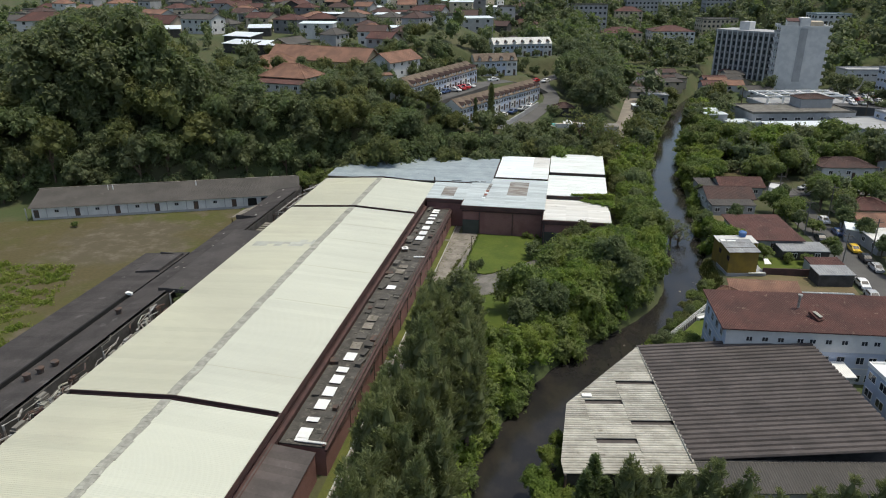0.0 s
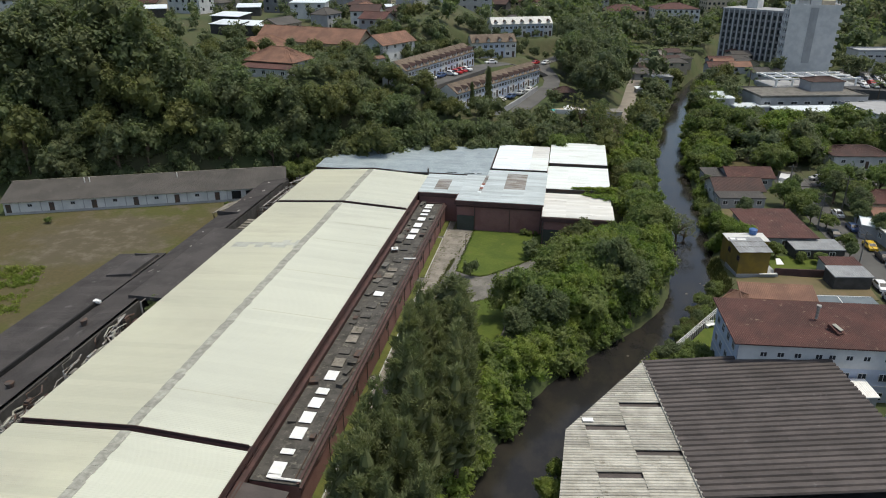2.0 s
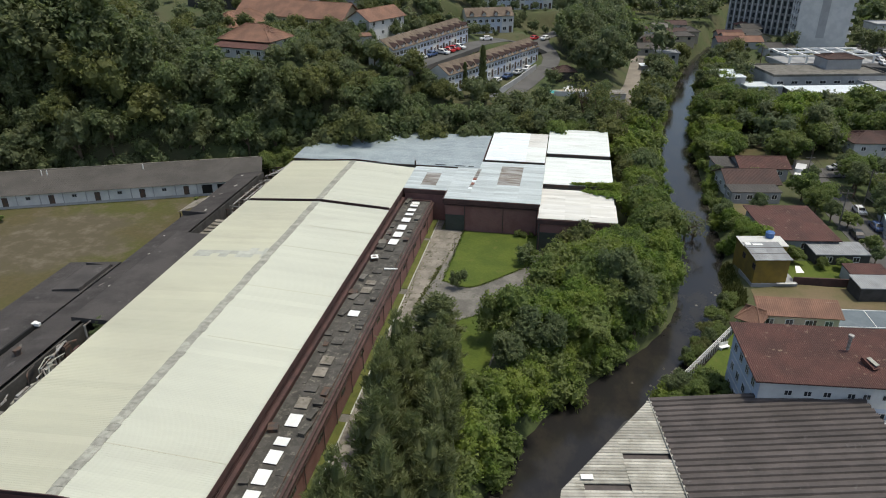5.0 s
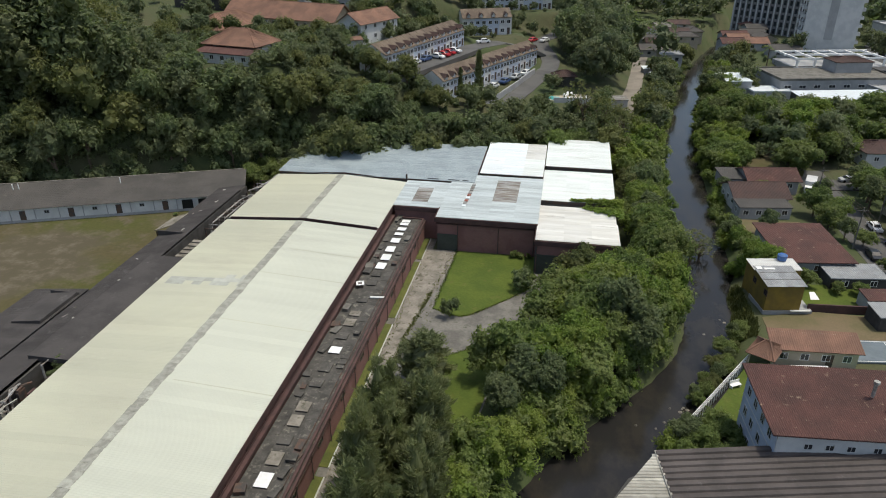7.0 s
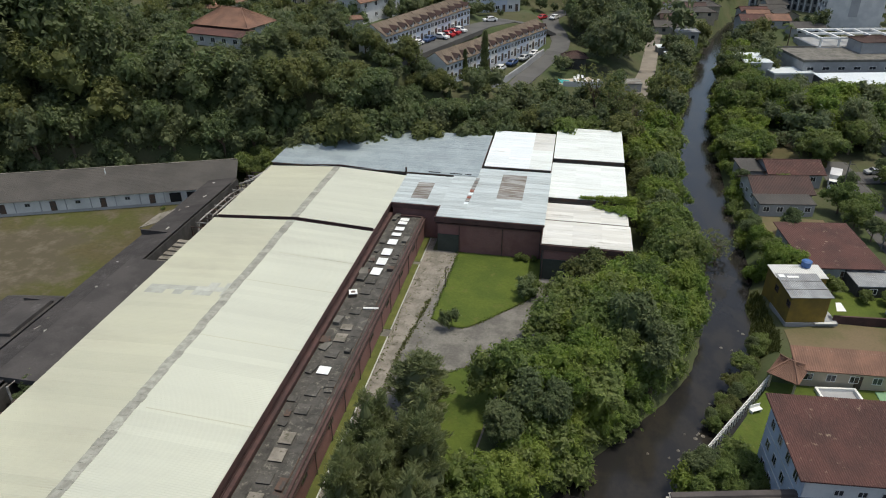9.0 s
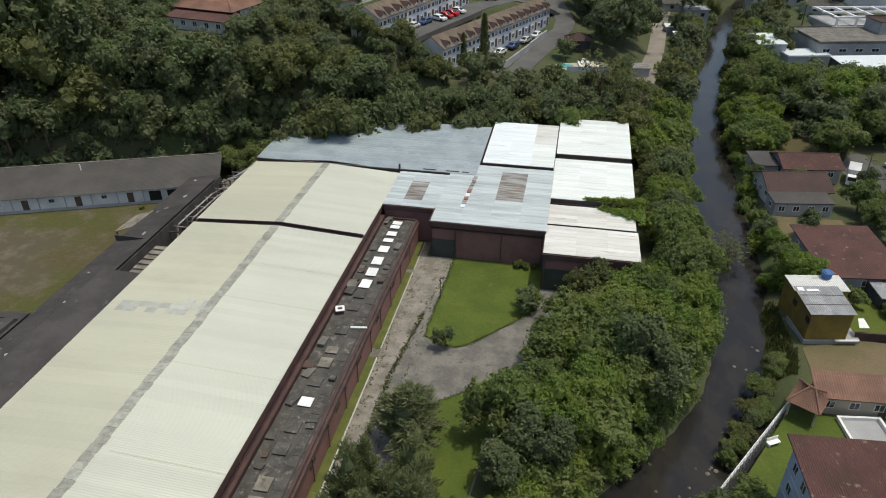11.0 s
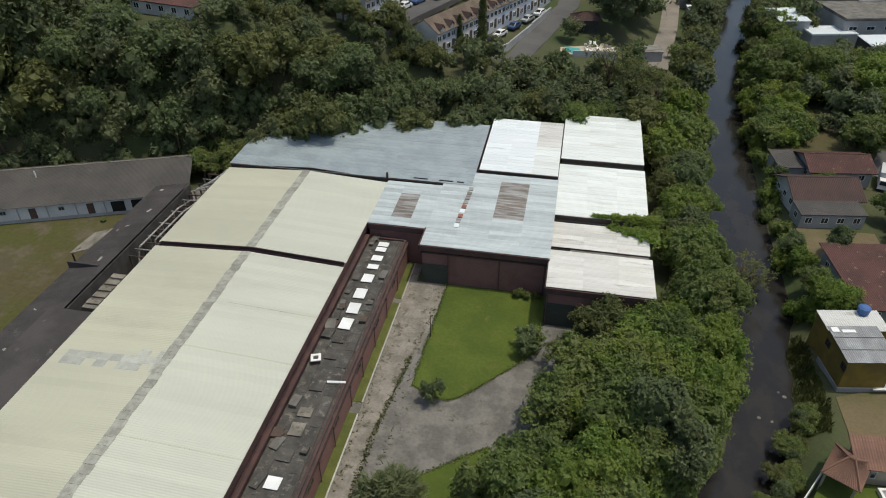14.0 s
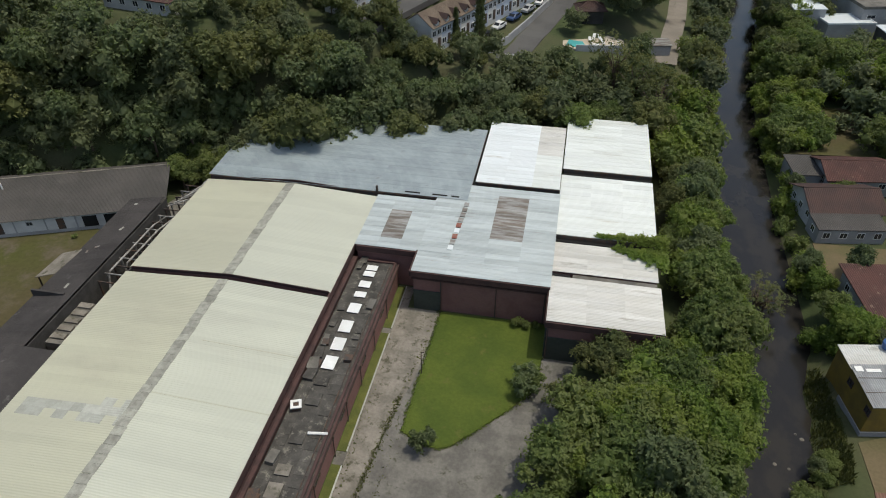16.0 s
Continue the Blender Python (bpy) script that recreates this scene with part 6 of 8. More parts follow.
def plume_arrays(seed, h, r0, n, leaf, low=0.10):
    """A tall feathery crown: upswept plumes of fine needles round several leaders."""
    r = np.random.default_rng(seed)
    lead = np.array([(0, 0, 1.0), (0.34, 0.1, 0.86), (-0.2, 0.32, 0.8), (-0.12, -0.36, 0.74)]) * (r0, r0, 1)
    nb = 110
    L = r.choice(4, nb, p=(0.4, 0.22, 0.2, 0.18))
    u = r.uniform(0, 1, nb) ** 0.85
    top = lead[L, 2] * h
    z = low * h + (top - low * h) * u
    a = np.arange(nb) * 2.4 + r.normal(size=nb) * 0.4
    reach = np.where(L == 0, 1.0, 0.66) * r0 * (1 - u) ** 0.62 * (0.55 + 0.45 * np.minimum(1, u * 4)) * r.uniform(0.7, 1.12, nb) + 0.25
    axis = unit(np.stack((np.cos(a), np.sin(a), r.uniform(0.35, 0.9, nb)), 1))
    root = np.stack((lead[L, 0], lead[L, 1], z), 1)
    k = r.choice(nb, n, p=(reach + 0.4) / (reach + 0.4).sum())
    q = r.uniform(0.2, 1.08, n) ** 0.8
    p = root[k] + axis[k] * (reach[k] * q)[:, None] * (1, 1, 0.75) + r.normal(size=(n, 3)) * (0.30 - 0.16 * q)[:, None]
    t = unit(axis[k] + (0, 0, 0.45) + r.normal(size=(n, 3)) * 0.38)
    s = unit(np.cross(t, r.normal(size=(n, 3))))
    w = leaf * r.uniform(0.6, 1.35, (n, 1))
    v = np.stack((p - t * w * 0.7 - s * w * 0.26, p - t * w * 0.7 + s * w * 0.26, p + t * w * 1.1), 1)
    # solid leaf-coloured cones, added to block view and light through the crown
    tri = []
    for x, y, k in lead:
        own = 0.62 * r0 * (1.0 if x == 0 else 0.6)
        rings = []
        for i in range(7):
            f = i / 6
            rr = own * (1 - f) ** 0.7 * (0.5 + 0.5 * min(1, f * 4))
            rings.append([(x + rr * math.cos(j * 0.785 + i) * (0.8 + 0.4 * r.random()), y + rr * math.sin(j * 0.785 + i) * (0.8 + 0.4 * r.random()), low * h + (k * h * 0.96 - low * h) * f) for j in range(8)])
        for lo, hi in zip(rings[:-1], rings[1:]):
            for j in range(8):
                tri += [(lo[j], lo[(j + 1) % 8], hi[(j + 1) % 8]), (lo[j], hi[(j + 1) % 8], hi[j])]
    return np.concatenate((v, np.array(tri))).reshape(-1, 3)


def spire_arrays(seed, h, r0, n, leaf, power=0.8, low=0.12, shoot=0.8):
    """A tall crown of upswept shoots round one stem."""
    r = np.random.default_rng(seed)
    u = r.uniform(0, 1, n) ** 0.8
    z = low * h + (1 - low) * h * u
    lob = 1 + 0.35 * np.sin(r.integers(0, 7, n) * 1.7 + u * 21)
    rad = r0 * (1 - u) ** power * lob * r.uniform(0.35, 1.05, n) + 0.12
    a = r.uniform(0, 2 * math.pi, n)
    p = np.stack((rad * np.cos(a), rad * np.sin(a), z), 1)
    out = np.stack((np.cos(a), np.sin(a), np.full(n, shoot)), 1) + r.normal(size=(n, 3)) * 0.35
    out /= np.linalg.norm(out, axis=1, keepdims=True)
    s = np.cross(out, r.normal(size=(n, 3)))
    s /= np.linalg.norm(s, axis=1, keepdims=True)
    k = leaf * r.uniform(0.6, 1.3, (n, 1))
    return np.stack((p - out * k * 0.6 - s * k * 0.3, p - out * k * 0.6 + s * k * 0.3, p + out * k), 1).reshape(-1, 3)


def leaf_mesh(name, v, material):
    n = len(v) // 3
    me = bpy.data.meshes.new(name)
    me.vertices.add(3 * n)
    me.vertices.foreach_set("co", np.ascontiguousarray(v, dtype=np.float32).ravel())
    me.loops.add(3 * n)
    me.loops.foreach_set("vertex_index", np.arange(3 * n, dtype=np.int32))
    me.polygons.add(n)
    me.polygons.foreach_set("loop_start", np.arange(0, 3 * n, 3, dtype=np.int32))
    me.polygons.foreach_set("loop_total", np.full(n, 3, dtype=np.int32))
    me.materials.append(material)
    me.update(calc_edges=True)
    return me


def trunk_mesh(seed, zc, r, centres, limbs=6):
    rr = random.Random(seed)
    g = G()
    g.tube([(0, 0, -2.5), (0.1, 0, 0.4), (rr.uniform(-0.2, 0.2), rr.uniform(-0.2, 0.2), zc * 0.55), (rr.uniform(-0.3, 0.3), rr.uniform(-0.3, 0.3), zc * 1.05)], [r * 1.5, r, r * 0.8, r * 0.35], 7)
    for c in centres[:limbs]:
        c = Vector(c)
        g.tube([(0, 0, zc * rr.uniform(0.35, 0.6)), (c.x * 0.45, c.y * 0.45, (c.z + zc * 0.5) / 2 + 0.3), c], [r * 0.55, r * 0.35, r * 0.08], 5)
    return g.mesh("trunk", M_BARK)


TEMPLATES = {}


def template(key, arrays, trunk, material):
    TEMPLATES[key] = (leaf_mesh("crown", arrays, material), trunk, arrays)


def broad(key, seed, rx, rz, zc, boughs, n, leaf, material, r=0.22, up=0.25, clump=(0.24, 0.42), tuft=9):
    v, c = crown_arrays(seed, rx, rz, zc, boughs, n, leaf, up, clump, tuft)
    template(key, v, trunk_mesh(seed, zc, r, c), material)


for i in range(4):
    broad("bank%d" % i, 40 + i, 3.8 + 0.25 * i, 2.5 + 0.3 * (i % 2), 3.7 + 0.3 * i, 24 + 2 * i, 3900, 0.215, (M_LEAF, M_LEAF_BRIGHT, M_LEAF, M_LEAF_BRIGHT)[i], clump=(0.17, 0.34))
broad("bankolive", 49, 3.4, 2.6, 3.8, 22, 3900, 0.19, M_LEAF_OLIVE, clump=(0.17, 0.34))
broad("bankdark", 48, 3.2, 3.0, 4.2, 20, 3900, 0.19, M_LEAF_GREY, clump=(0.18, 0.36))
for i in range(2):
    broad("edge%d" % i, 52 + i, 2.6, 1.7, 1.5, 9, 900, 0.205, (M_LEAF, M_LEAF_BRIGHT)[i], tuft=7)
for i in range(3):
    template("lane%d" % i, plume_arrays(55 + i, 12.0, 3.0 + 0.2 * i, 7600, 0.25), trunk_mesh(55 + i, 8.0, 0.26, [(0.8, 0.3, 7), (-0.6, 0.7, 6), (-0.3, -0.9, 6)]), M_LEAF_LANE)
for i in range(4):
    broad("wood%d" % i, 60 + i, 4.2 + 0.35 * i, 4.4 + 0.5 * (i % 2), 6.2 + 0.8 * i, 17 + i, 1500, 0.37, (M_LEAF_DARK, M_LEAF_GREY, M_LEAF_FAR, M_LEAF_OLIVE)[i], 0.28, clump=(0.22, 0.40), tuft=6)
for i in range(2):
    broad("tall%d" % i, 70 + i, 4.4, 7.2, 9.4, 20, 1500, 0.44, (M_LEAF_DARK, M_LEAF_GREY)[i], 0.3, 0.5, (0.22, 0.38), 6)
for i in range(3):
    broad("far%d" % i, 80 + i, 3.8 + 0.5 * i, 3.6, 5.6 + 0.5 * i, 11, 330, 0.70, (M_LEAF_DARK, M_LEAF_FAR, M_LEAF_FAR)[i], 0.28, tuft=4)
for i in range(3):
    broad("mid%d" % i, 84 + i, 4.0 + 0.5 * i, 3.8, 5.6 + 0.5 * i, 13, 720, 0.48, (M_LEAF_DARK, M_LEAF_FAR, M_LEAF_OLIVE)[i], 0.28, tuft=4)
for i in range(3):
    broad("dot%d" % i, 94 + i, 3.8 + 0.5 * i, 3.6, 5.0, 5, 150, 0.74, (M_LEAF_DARK, M_LEAF_FAR, M_LEAF_GREY)[i], 0.28, clump=(0.34, 0.55), tuft=3)
for i in range(2):
    broad("fill%d" % i, 120 + i, 2.5, 1.8, 2.2, 7, 250, 0.30, (M_LEAF_DARK, M_LEAF_GREY)[i], 0.1, clump=(0.3, 0.5), tuft=4)
    broad("reach%d" % i, 124 + i, 3.9, 2.6, 3.8, 18, 1250, 0.36, (M_LEAF, M_LEAF_BRIGHT)[i], 0.2, clump=(0.2, 0.36), tuft=6)
broad("scrub", 128, 2.0, 0.8, 0.6, 8, 420, 0.24, M_SCRUB, 0.05, tuft=6)
broad("big0", 90, 6.2, 4.0, 6.6, 30, 4400, 0.30, M_LEAF_BRIGHT, 0.4, clump=(0.16, 0.32))
broad("big1", 91, 6.0, 4.3, 6.8, 28, 4400, 0.30, M_LEAF, 0.4, clump=(0.16, 0.32))
broad("umbrella", 92, 5.0, 1.7, 6.6, 26, 4600, 0.22, M_LEAF, 0.3, 0.7, (0.16, 0.3))
for i in range(3):
    broad("shrub%d" % i, 100 + i, 1.1, 0.95, 1.0, 9, 1000, 0.11, (M_LEAF, M_LEAF_GREY, M_LEAF_BRIGHT)[i], 0.05)
for i in range(3):
    v = np.concatenate([spire_arrays(110 + 10 * i + k, 11.5 + i - 1.6 * k, 2.2, 2200, 0.42, 0.75) + (0 if k == 0 else 1.5 * math.cos(k * 2.3 + i), 0 if k == 0 else 1.5 * math.sin(k * 2.3 + i), 0) for k in range(3)])
    template("shoot%d" % i, v, trunk_mesh(110 + i, 9, 0.24, [(1.1, 0.6, 7), (-1.0, 0.8, 6), (0.4, -1.2, 8)]), M_LEAF_GREY)
template("cypress", spire_arrays(140, 13.0, 1.15, 2600, 0.42, 0.45, 0.02, 1.8), trunk_mesh(140, 6, 0.18, []), M_LEAF_DARK)
v, c = crown_arrays(150, 3.6, 2.4, 5.0, 16, 1100, 0.16, 0.2)
v = v[:-16 * 60]
template("sparse", v, trunk_mesh(150, 5.0, 0.2, c, 16), M_LEAF_OLIVE)


def frond_arrays(seed, h, n=16, length=2.6):
    r = np.random.default_rng(seed)
    out = []
    for i in range(n):
        a, lift = r.uniform(0, 6.28), r.uniform(0.1, 0.9)
        d = np.array((math.cos(a), math.sin(a), 0))
        for k in range(14):
            s = (k + 1) / 14 * length
            p = d * s + (0, 0, h + lift * s * 1.2 - 0.28 * s * s)
            side = np.array((-d[1], d[0], 0))
            for q in (-1, 1):
                e = p + side * q * 0.55 * (1 - 0.5 * k / 14) + d * 0.25 - (0, 0, 0.22)
                out.append((p - d * 0.08, p + d * 0.1, e))
    return np.array(out).reshape(-1, 3)


template("palm", frond_arrays(160, 7.0), G().tube([(0, 0, -2), (0.1, 0, 3), (0.0, 0.1, 7.0)], [0.24, 0.17, 0.15], 7).mesh("trunk", M_BARK), M_LEAF)

LABEL = {"edge": ("low leafy bush hanging over the water", "bush"), "lane": ("tall grey-green feathery tree beside the lane", "tree"), "bank": ("dense green riverside tree with a lumpy crown", "tree"), "wood": ("dark green broadleaf tree on the wooded slope", "tree"), "far": ("distant dark green tree", "tree"), "big": ("large spreading bright green tree", "tree"),
         "umbrella": ("flat-topped spreading green tree behind the factory", "tree"), "shrub": ("small rounded green shrub", "shrub"), "shoot": ("tall grey-green tree with upswept shoots", "tree"), "cypress": ("tall slim dark cypress", "cypress"), "sparse": ("thin-leaved brownish half-bare tree", "tree"), "palm": ("palm tree with arching fronds", "palm")}


def plant(key, x, y, s=1.0, z=None, rot=0.0, tall=1.0, group=""):
    crown, trunk, _ = TEMPLATES[key]
    kind = key.rstrip("0123456789").replace("bankdark", "bank").replace("bankolive", "bank")
    z = ground_z(x, y) if z is None else z
    t = thing("shrub" if kind == "shrub" else "tree", pose(x, y, z, 0, 0, rot) @ Matrix.Diagonal((s, s, s * tall, 1)), *LABEL[kind], group)
    part("trunk", trunk, None, t)
    part("crown", crown, None, t)
    return t


def scatter(x0, x1, y0, y1, gap, inside, seed, jitter=0.42):
    r = random.Random(seed)
    out = []
    ny, nx = int((y1 - y0) / (gap * 0.87)) + 1, int((x1 - x0) / gap) + 1
    for j in range(ny):
        for i in range(nx):
            x = x0 + (i + (0.5 if j % 2 else 0)) * gap + r.uniform(-jitter, jitter) * gap
            y = y0 + j * gap * 0.87 + r.uniform(-jitter, jitter) * gap
            if inside(x, y):
                out.append((x, y, r))
    return out


def stuff(name, spots, keys, smin, smax, seed, label, canopy=None):
    """Many far trees in one mesh for each kind of leaf."""
    r = random.Random(seed)
    groups = {}
    for x, y, *_ in spots:
        k = r.choice(keys)
        v = TEMPLATES[k][2]
        a, s = r.uniform(0, 6.28), r.uniform(smin, smax)
        tall = r.uniform(0.9, 1.25)
        # crowns are shrunk or left out to fit under the camera's sight lines
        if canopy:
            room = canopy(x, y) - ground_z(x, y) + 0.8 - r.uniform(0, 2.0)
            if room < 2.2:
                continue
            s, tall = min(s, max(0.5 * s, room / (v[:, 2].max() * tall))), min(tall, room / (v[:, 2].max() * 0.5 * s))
        q = v * (s, s, s * tall)
        q = np.stack((q[:, 0] * math.cos(a) - q[:, 1] * math.sin(a) + x, q[:, 0] * math.sin(a) + q[:, 1] * math.cos(a) + y, q[:, 2] + ground_z(x, y) - 0.8), 1)
        groups.setdefault(TEMPLATES[k][0].materials[0], []).append(q)
    for m, vs in groups.items():
        tagged(new(name, leaf_mesh(name, np.concatenate(vs), m)), label, "woodland", kind="stuff")


# left bank of the river, beside the yard
EDGE_Y, EDGE_X = (40, 60, 70, 88, 97, 106, 116, 124, 130, 136, 138, 139, 196, 214, 240), (-18, -13, -12, -8.5, -7, -5.8, -4.6, -2.6, -0.2, 1.8, 3, 13.2, 13.2, 20.0, 22.0)


def on_left_bank(x, y):
    return np.interp(y, EDGE_Y, EDGE_X) < x < float(river_x(y)) and -17 < float(river_off(x, y)) < (-6.6 if y < 140 else -8.2) or (np.interp(y, EDGE_Y, EDGE_X) < x and float(river_off(x, y)) < (-6.6 if y < 140 else -8.2) and y > 84)


LEFT = scatter(-20, 30, 44, 232, 4.25, on_left_bank, 1)
low_bank = scatter(-20, 26, 50, 142, 2.7, lambda x, y: (-13.5 if y < 96 else -9.4) < float(river_off(x, y)) < (-4.6 if y < 122 else -5.6) and x > np.interp(y, EDGE_Y, EDGE_X) - 2.5, 24)
stuff("bank_bushes", low_bank, ("edge0", "edge1", "edge0"), 0.9, 1.35, 59, "bright leafy bushes down the river bank")
stuff("bank_trees", [q for q in LEFT if q[1] > 184 and float(river_off(q[0], q[1])) < -9.0], ("reach0", "reach1", "reach0"), 0.75, 1.1, 55, "green trees along the river behind the factory")
for x, y, r in LEFT:
    if y > 184:
        continue
    off = float(river_off(x, y))
    s = r.uniform(0.78, 1.15) * (0.85 if off > -7.0 else 1.0)
    plant(r.choice(("bankolive", "bank1", "bank0") if x < np.interp(y, EDGE_Y, EDGE_X) + 3.0 and y > 100 else ("bank0", "bank1", "bank2", "bank3", "bank0", "bank2", "bankdark")), x, y, s, max(ground_z(x, y), -2.2) - 0.5, r.uniform(0, 360), r.uniform(0.85, 1.2), "riverside trees")
edge = scatter(-20, 60, 44, 300, 2.9, lambda x, y: (5.8 if 108 < y < 232 and float(river_off(x, y)) < 0 else 5.0) < abs(float(river_off(x, y))) < (8.6 if float(river_off(x, y)) < 0 else 7.4) and not (float(river_off(x, y)) > 0 and (y < 98 or 107 < y < 115)), 14)
stuff("bank_growth", [q for q in edge if not (q[0] > float(river_x(q[1])) and 108 < q[1] < 144)], ("edge1", "edge1", "edge0"), 0.75, 1.15, 29, "leafy growth hanging over the river's edge")
for x, y, k in ((9.8, 118.4, 1.3), (12.6, 115.2, 1.05), (8.2, 122.0, 1.0)):
    plant("bankdark", x, y, k, -1.0, x * 50, 1.2, "riverside trees")
# tall dark trees by the lane
for i, (x, y, r) in enumerate(scatter(-20.5, -9, 46, 98, 4.0, lambda x, y: -18.9 < x < (-9.6 if y < 90 else -11.6) and not (y > 95 and x < -17), 16, 0.3)):
    size = 1.0 + 0.18 * ((i * 7) % 5) / 4
    tip = float(np.interp(y, (50, 80, 90, 97, 100), (15.0, 15.5, 13.5, 11.0, 10.0))) - 3.0 * ((i * 5) % 7) / 7
    plant("lane%d" % (i % 3), x, y, size, 0.0, i * 67, tip / 12.0 / size, "tall trees by the lane")
plant("lane0", -15.4, 103.6, 1.7, 0.0, 40, 8.6 / 12.0 / 1.7, "tall trees by the lane")
# right bank
def on_right_bank(x, y):
    off = float(river_off(x, y))
    return (100 < y < 111 or y > 145) and 5.6 < off < (6.0 if y < 111 else 13.7 if y > 200 else 7.7)


RIGHT = scatter(2, 60, 100, 280, 4.2, on_right_bank, 2)
stuff("bank_trees", [q for q in RIGHT if q[1] > 190], ("reach0", "reach1", "reach0"), 0.6, 0.95, 57, "green trees along the right bank upstream")
for x, y, r in RIGHT:
    if y > 190:
        continue
    plant(r.choice(("bank0", "bank1", "bank2", "bankdark")), x, y, r.uniform(0.52, 0.78), ground_z(x, y) - 0.5, r.uniform(0, 360), r.uniform(0.9, 1.25), "right bank trees")
for x, y, s in ((19.5, 101.5, 0.6), (22.0, 103.5, 0.55), (17.0, 99.0, 0.5), (21.2, 99.5, 0.5), (23.4, 101.0, 0.45), (24.2, 98.2, 0.4)):
    plant("bank0", x, y, s, -3.4, x * 50, 0.9, "right bank trees")
rng = random.Random(71)
for i in range(15):
    k = i / 14
    x, y = 20.4 + 9.3 * k ** 0.85 + rng.uniform(-0.5, 0.3) - (1.3 if i % 3 == 1 else 0), 111.6 + 18.6 * k + rng.uniform(-0.4, 0.4)
    plant(("bank0", "bankdark", "bank2", "bankolive")[i % 4], x, y, rng.uniform(0.32, 0.46), max(ground_z(x, y), WATER) - 0.2, i * 77, rng.uniform(0.85, 1.15), "right bank bushes")
g = G()
for i in range(5200):
    y = rng.uniform(127, 146)
    x = float(river_x(y)) + rng.uniform(2.7, 6.2)
    z = ground_z(x, y)
    if z < WATER - 0.1 or x > 31.8 and y > 132.5:
        continue
    h, a, w = rng.uniform(0.2, 0.75), rng.uniform(0, 6.28), rng.uniform(0.04, 0.14)
    g.add([(x - w * math.cos(a), y - w * math.sin(a), z - 0.1), (x + w * math.cos(a), y + w * math.sin(a), z - 0.1), (x + rng.gauss(0, 0.2), y + rng.gauss(0, 0.2), z + h)], [(0, 1, 2)])
tagged(part("bank_weeds", g, M_VERGE), "dry yellowish weeds on the earthy river bank", "weeds", kind="stuff")
g = G()
for i in range(26):
    y = rng.uniform(106, 139)
    x = float(river_x(y)) + rng.gauss(1.3, 1.3)
    g.tube([(x, y, WATER - 0.3), (x + rng.uniform(-0.05, 0.05), y, WATER), (x, y + rng.uniform(-0.05, 0.05), WATER + rng.uniform(0.06, 0.2))], [0.3, rng.uniform(0.14, 0.3), 0.06], 7)
tagged(part("river_stones", g, M_CONC), "small pale stones breaking the shallow water", "stones", kind="stuff")
# trees by the warehouse front
plant("shoot1", 5.2, 60.5, 0.86, -3.2, 41, 1.0, "trees by the warehouse")
for i, (x, y, s) in enumerate(((8.8, 60.0, 0.94), (11.6, 60.6, 1.0), (14.6, 61.0, 0.9), (17.4, 61.4, 1.0), (20.6, 61.2, 0.86), (24, 61.8, 0.82), (27.6, 62.0, 0.82), (31, 63.0, 0.86), (34.6, 63.4, 0.84), (38, 63.8, 0.9))):
    plant("lane%d" % (i % 3), x, y, s, -3.2, i * 41, 1.0 - 0.2 * ((i * 3) % 4) / 3, "trees by the warehouse")
for x, y, k in ((0.6, 62.8, 0.62), (-0.6, 66.5, 0.5), (0.8, 71.0, 0.45), (1.8, 75.0, 0.36), (2.8, 64.0, 0.55)):
    plant("bank1", x, y, k, -3.4, x * 70, 1.0, "trees by the warehouse")
# half-bare trees, flattened to stand in for fallen branches lying in the water
plant("sparse", 25.2, 155.5, 1.25, -4.4, 30, 0.6)
plant("sparse", 27.4, 157.5, 1.0, -4.9, 130, 0.4)
# lawn shrubs and the climber on the roof
for x, y in ((-62.5, 168.0), (-60.0, 171.5), (-64.5, 171.5), (-58.5, 169.0), (-66.3, 166.0)):
    plant("bank0", x, y, 0.85, 0.0, x * 30)
plant("shrub1", -15.3, 121.2, 1.25, 0.1, 20, 1.35)
plant("shrub1", -5.4, 131.4, 1.75, 0.1, 80, 1.0)
plant("shrub0", -4.0, 132.4, 1.2, 0.1, 10)
for x, y, s in ((-7.3, 142.4, 0.7), (-5.8, 142.2, 0.55), (-4.6, 142.6, 0.5), (-6.5, 142.7, 0.5)):
    plant("shrub0", x, y, s, 0.1, x * 40)
r = np.random.default_rng(9)
n = 7000
u, w = r.beta(1.0, 1.7, n), r.normal(size=n)
upper = r.random(n) < 0.45
ragged_edge = 0.75 + 0.35 * np.sin(u * 23) + 0.25 * np.sin(u * 41 + 1)
px = 11.6 - np.where(upper, 9.6, 7.0) * u + r.normal(size=n) * 0.25
py = np.where(upper, 156.2 + 0.55 * w * (1 - 0.7 * u) * ragged_edge, 153.4 + 1.4 * u + 1.15 * w * (1 - 0.85 * u) * ragged_edge)
pz = 6.1 + 0.4 * (1 - u) * r.uniform(0, 1, n) + 0.2 * r.uniform(0, 1, n) + np.interp(py, (154.9, 156.0), (-0.75, 0.15))
p = np.stack((px, py, pz), 1)
q = r.normal(size=(n, 3)) * (1, 1, 0.45)
q /= np.linalg.norm(q, axis=1, keepdims=True)
sd = np.cross(q, r.normal(size=(n, 3)) * 0.5 + (0, 0, 1))
sd /= np.linalg.norm(sd, axis=1, keepdims=True)
tagged(new("climbing_vine", leaf_mesh("climbing_vine", np.stack((p - q * 0.18 - sd * 0.16, p - q * 0.18 + sd * 0.16, p + q * 0.28), 1).reshape(-1, 3), M_LEAF_BRIGHT)), "green climber spreading over the factory roof", "vine")
post = thing("lamp_post", pose(-17.6, 132.0, 0.05), "thin dark lamp post at the edge of the lawn", "post")
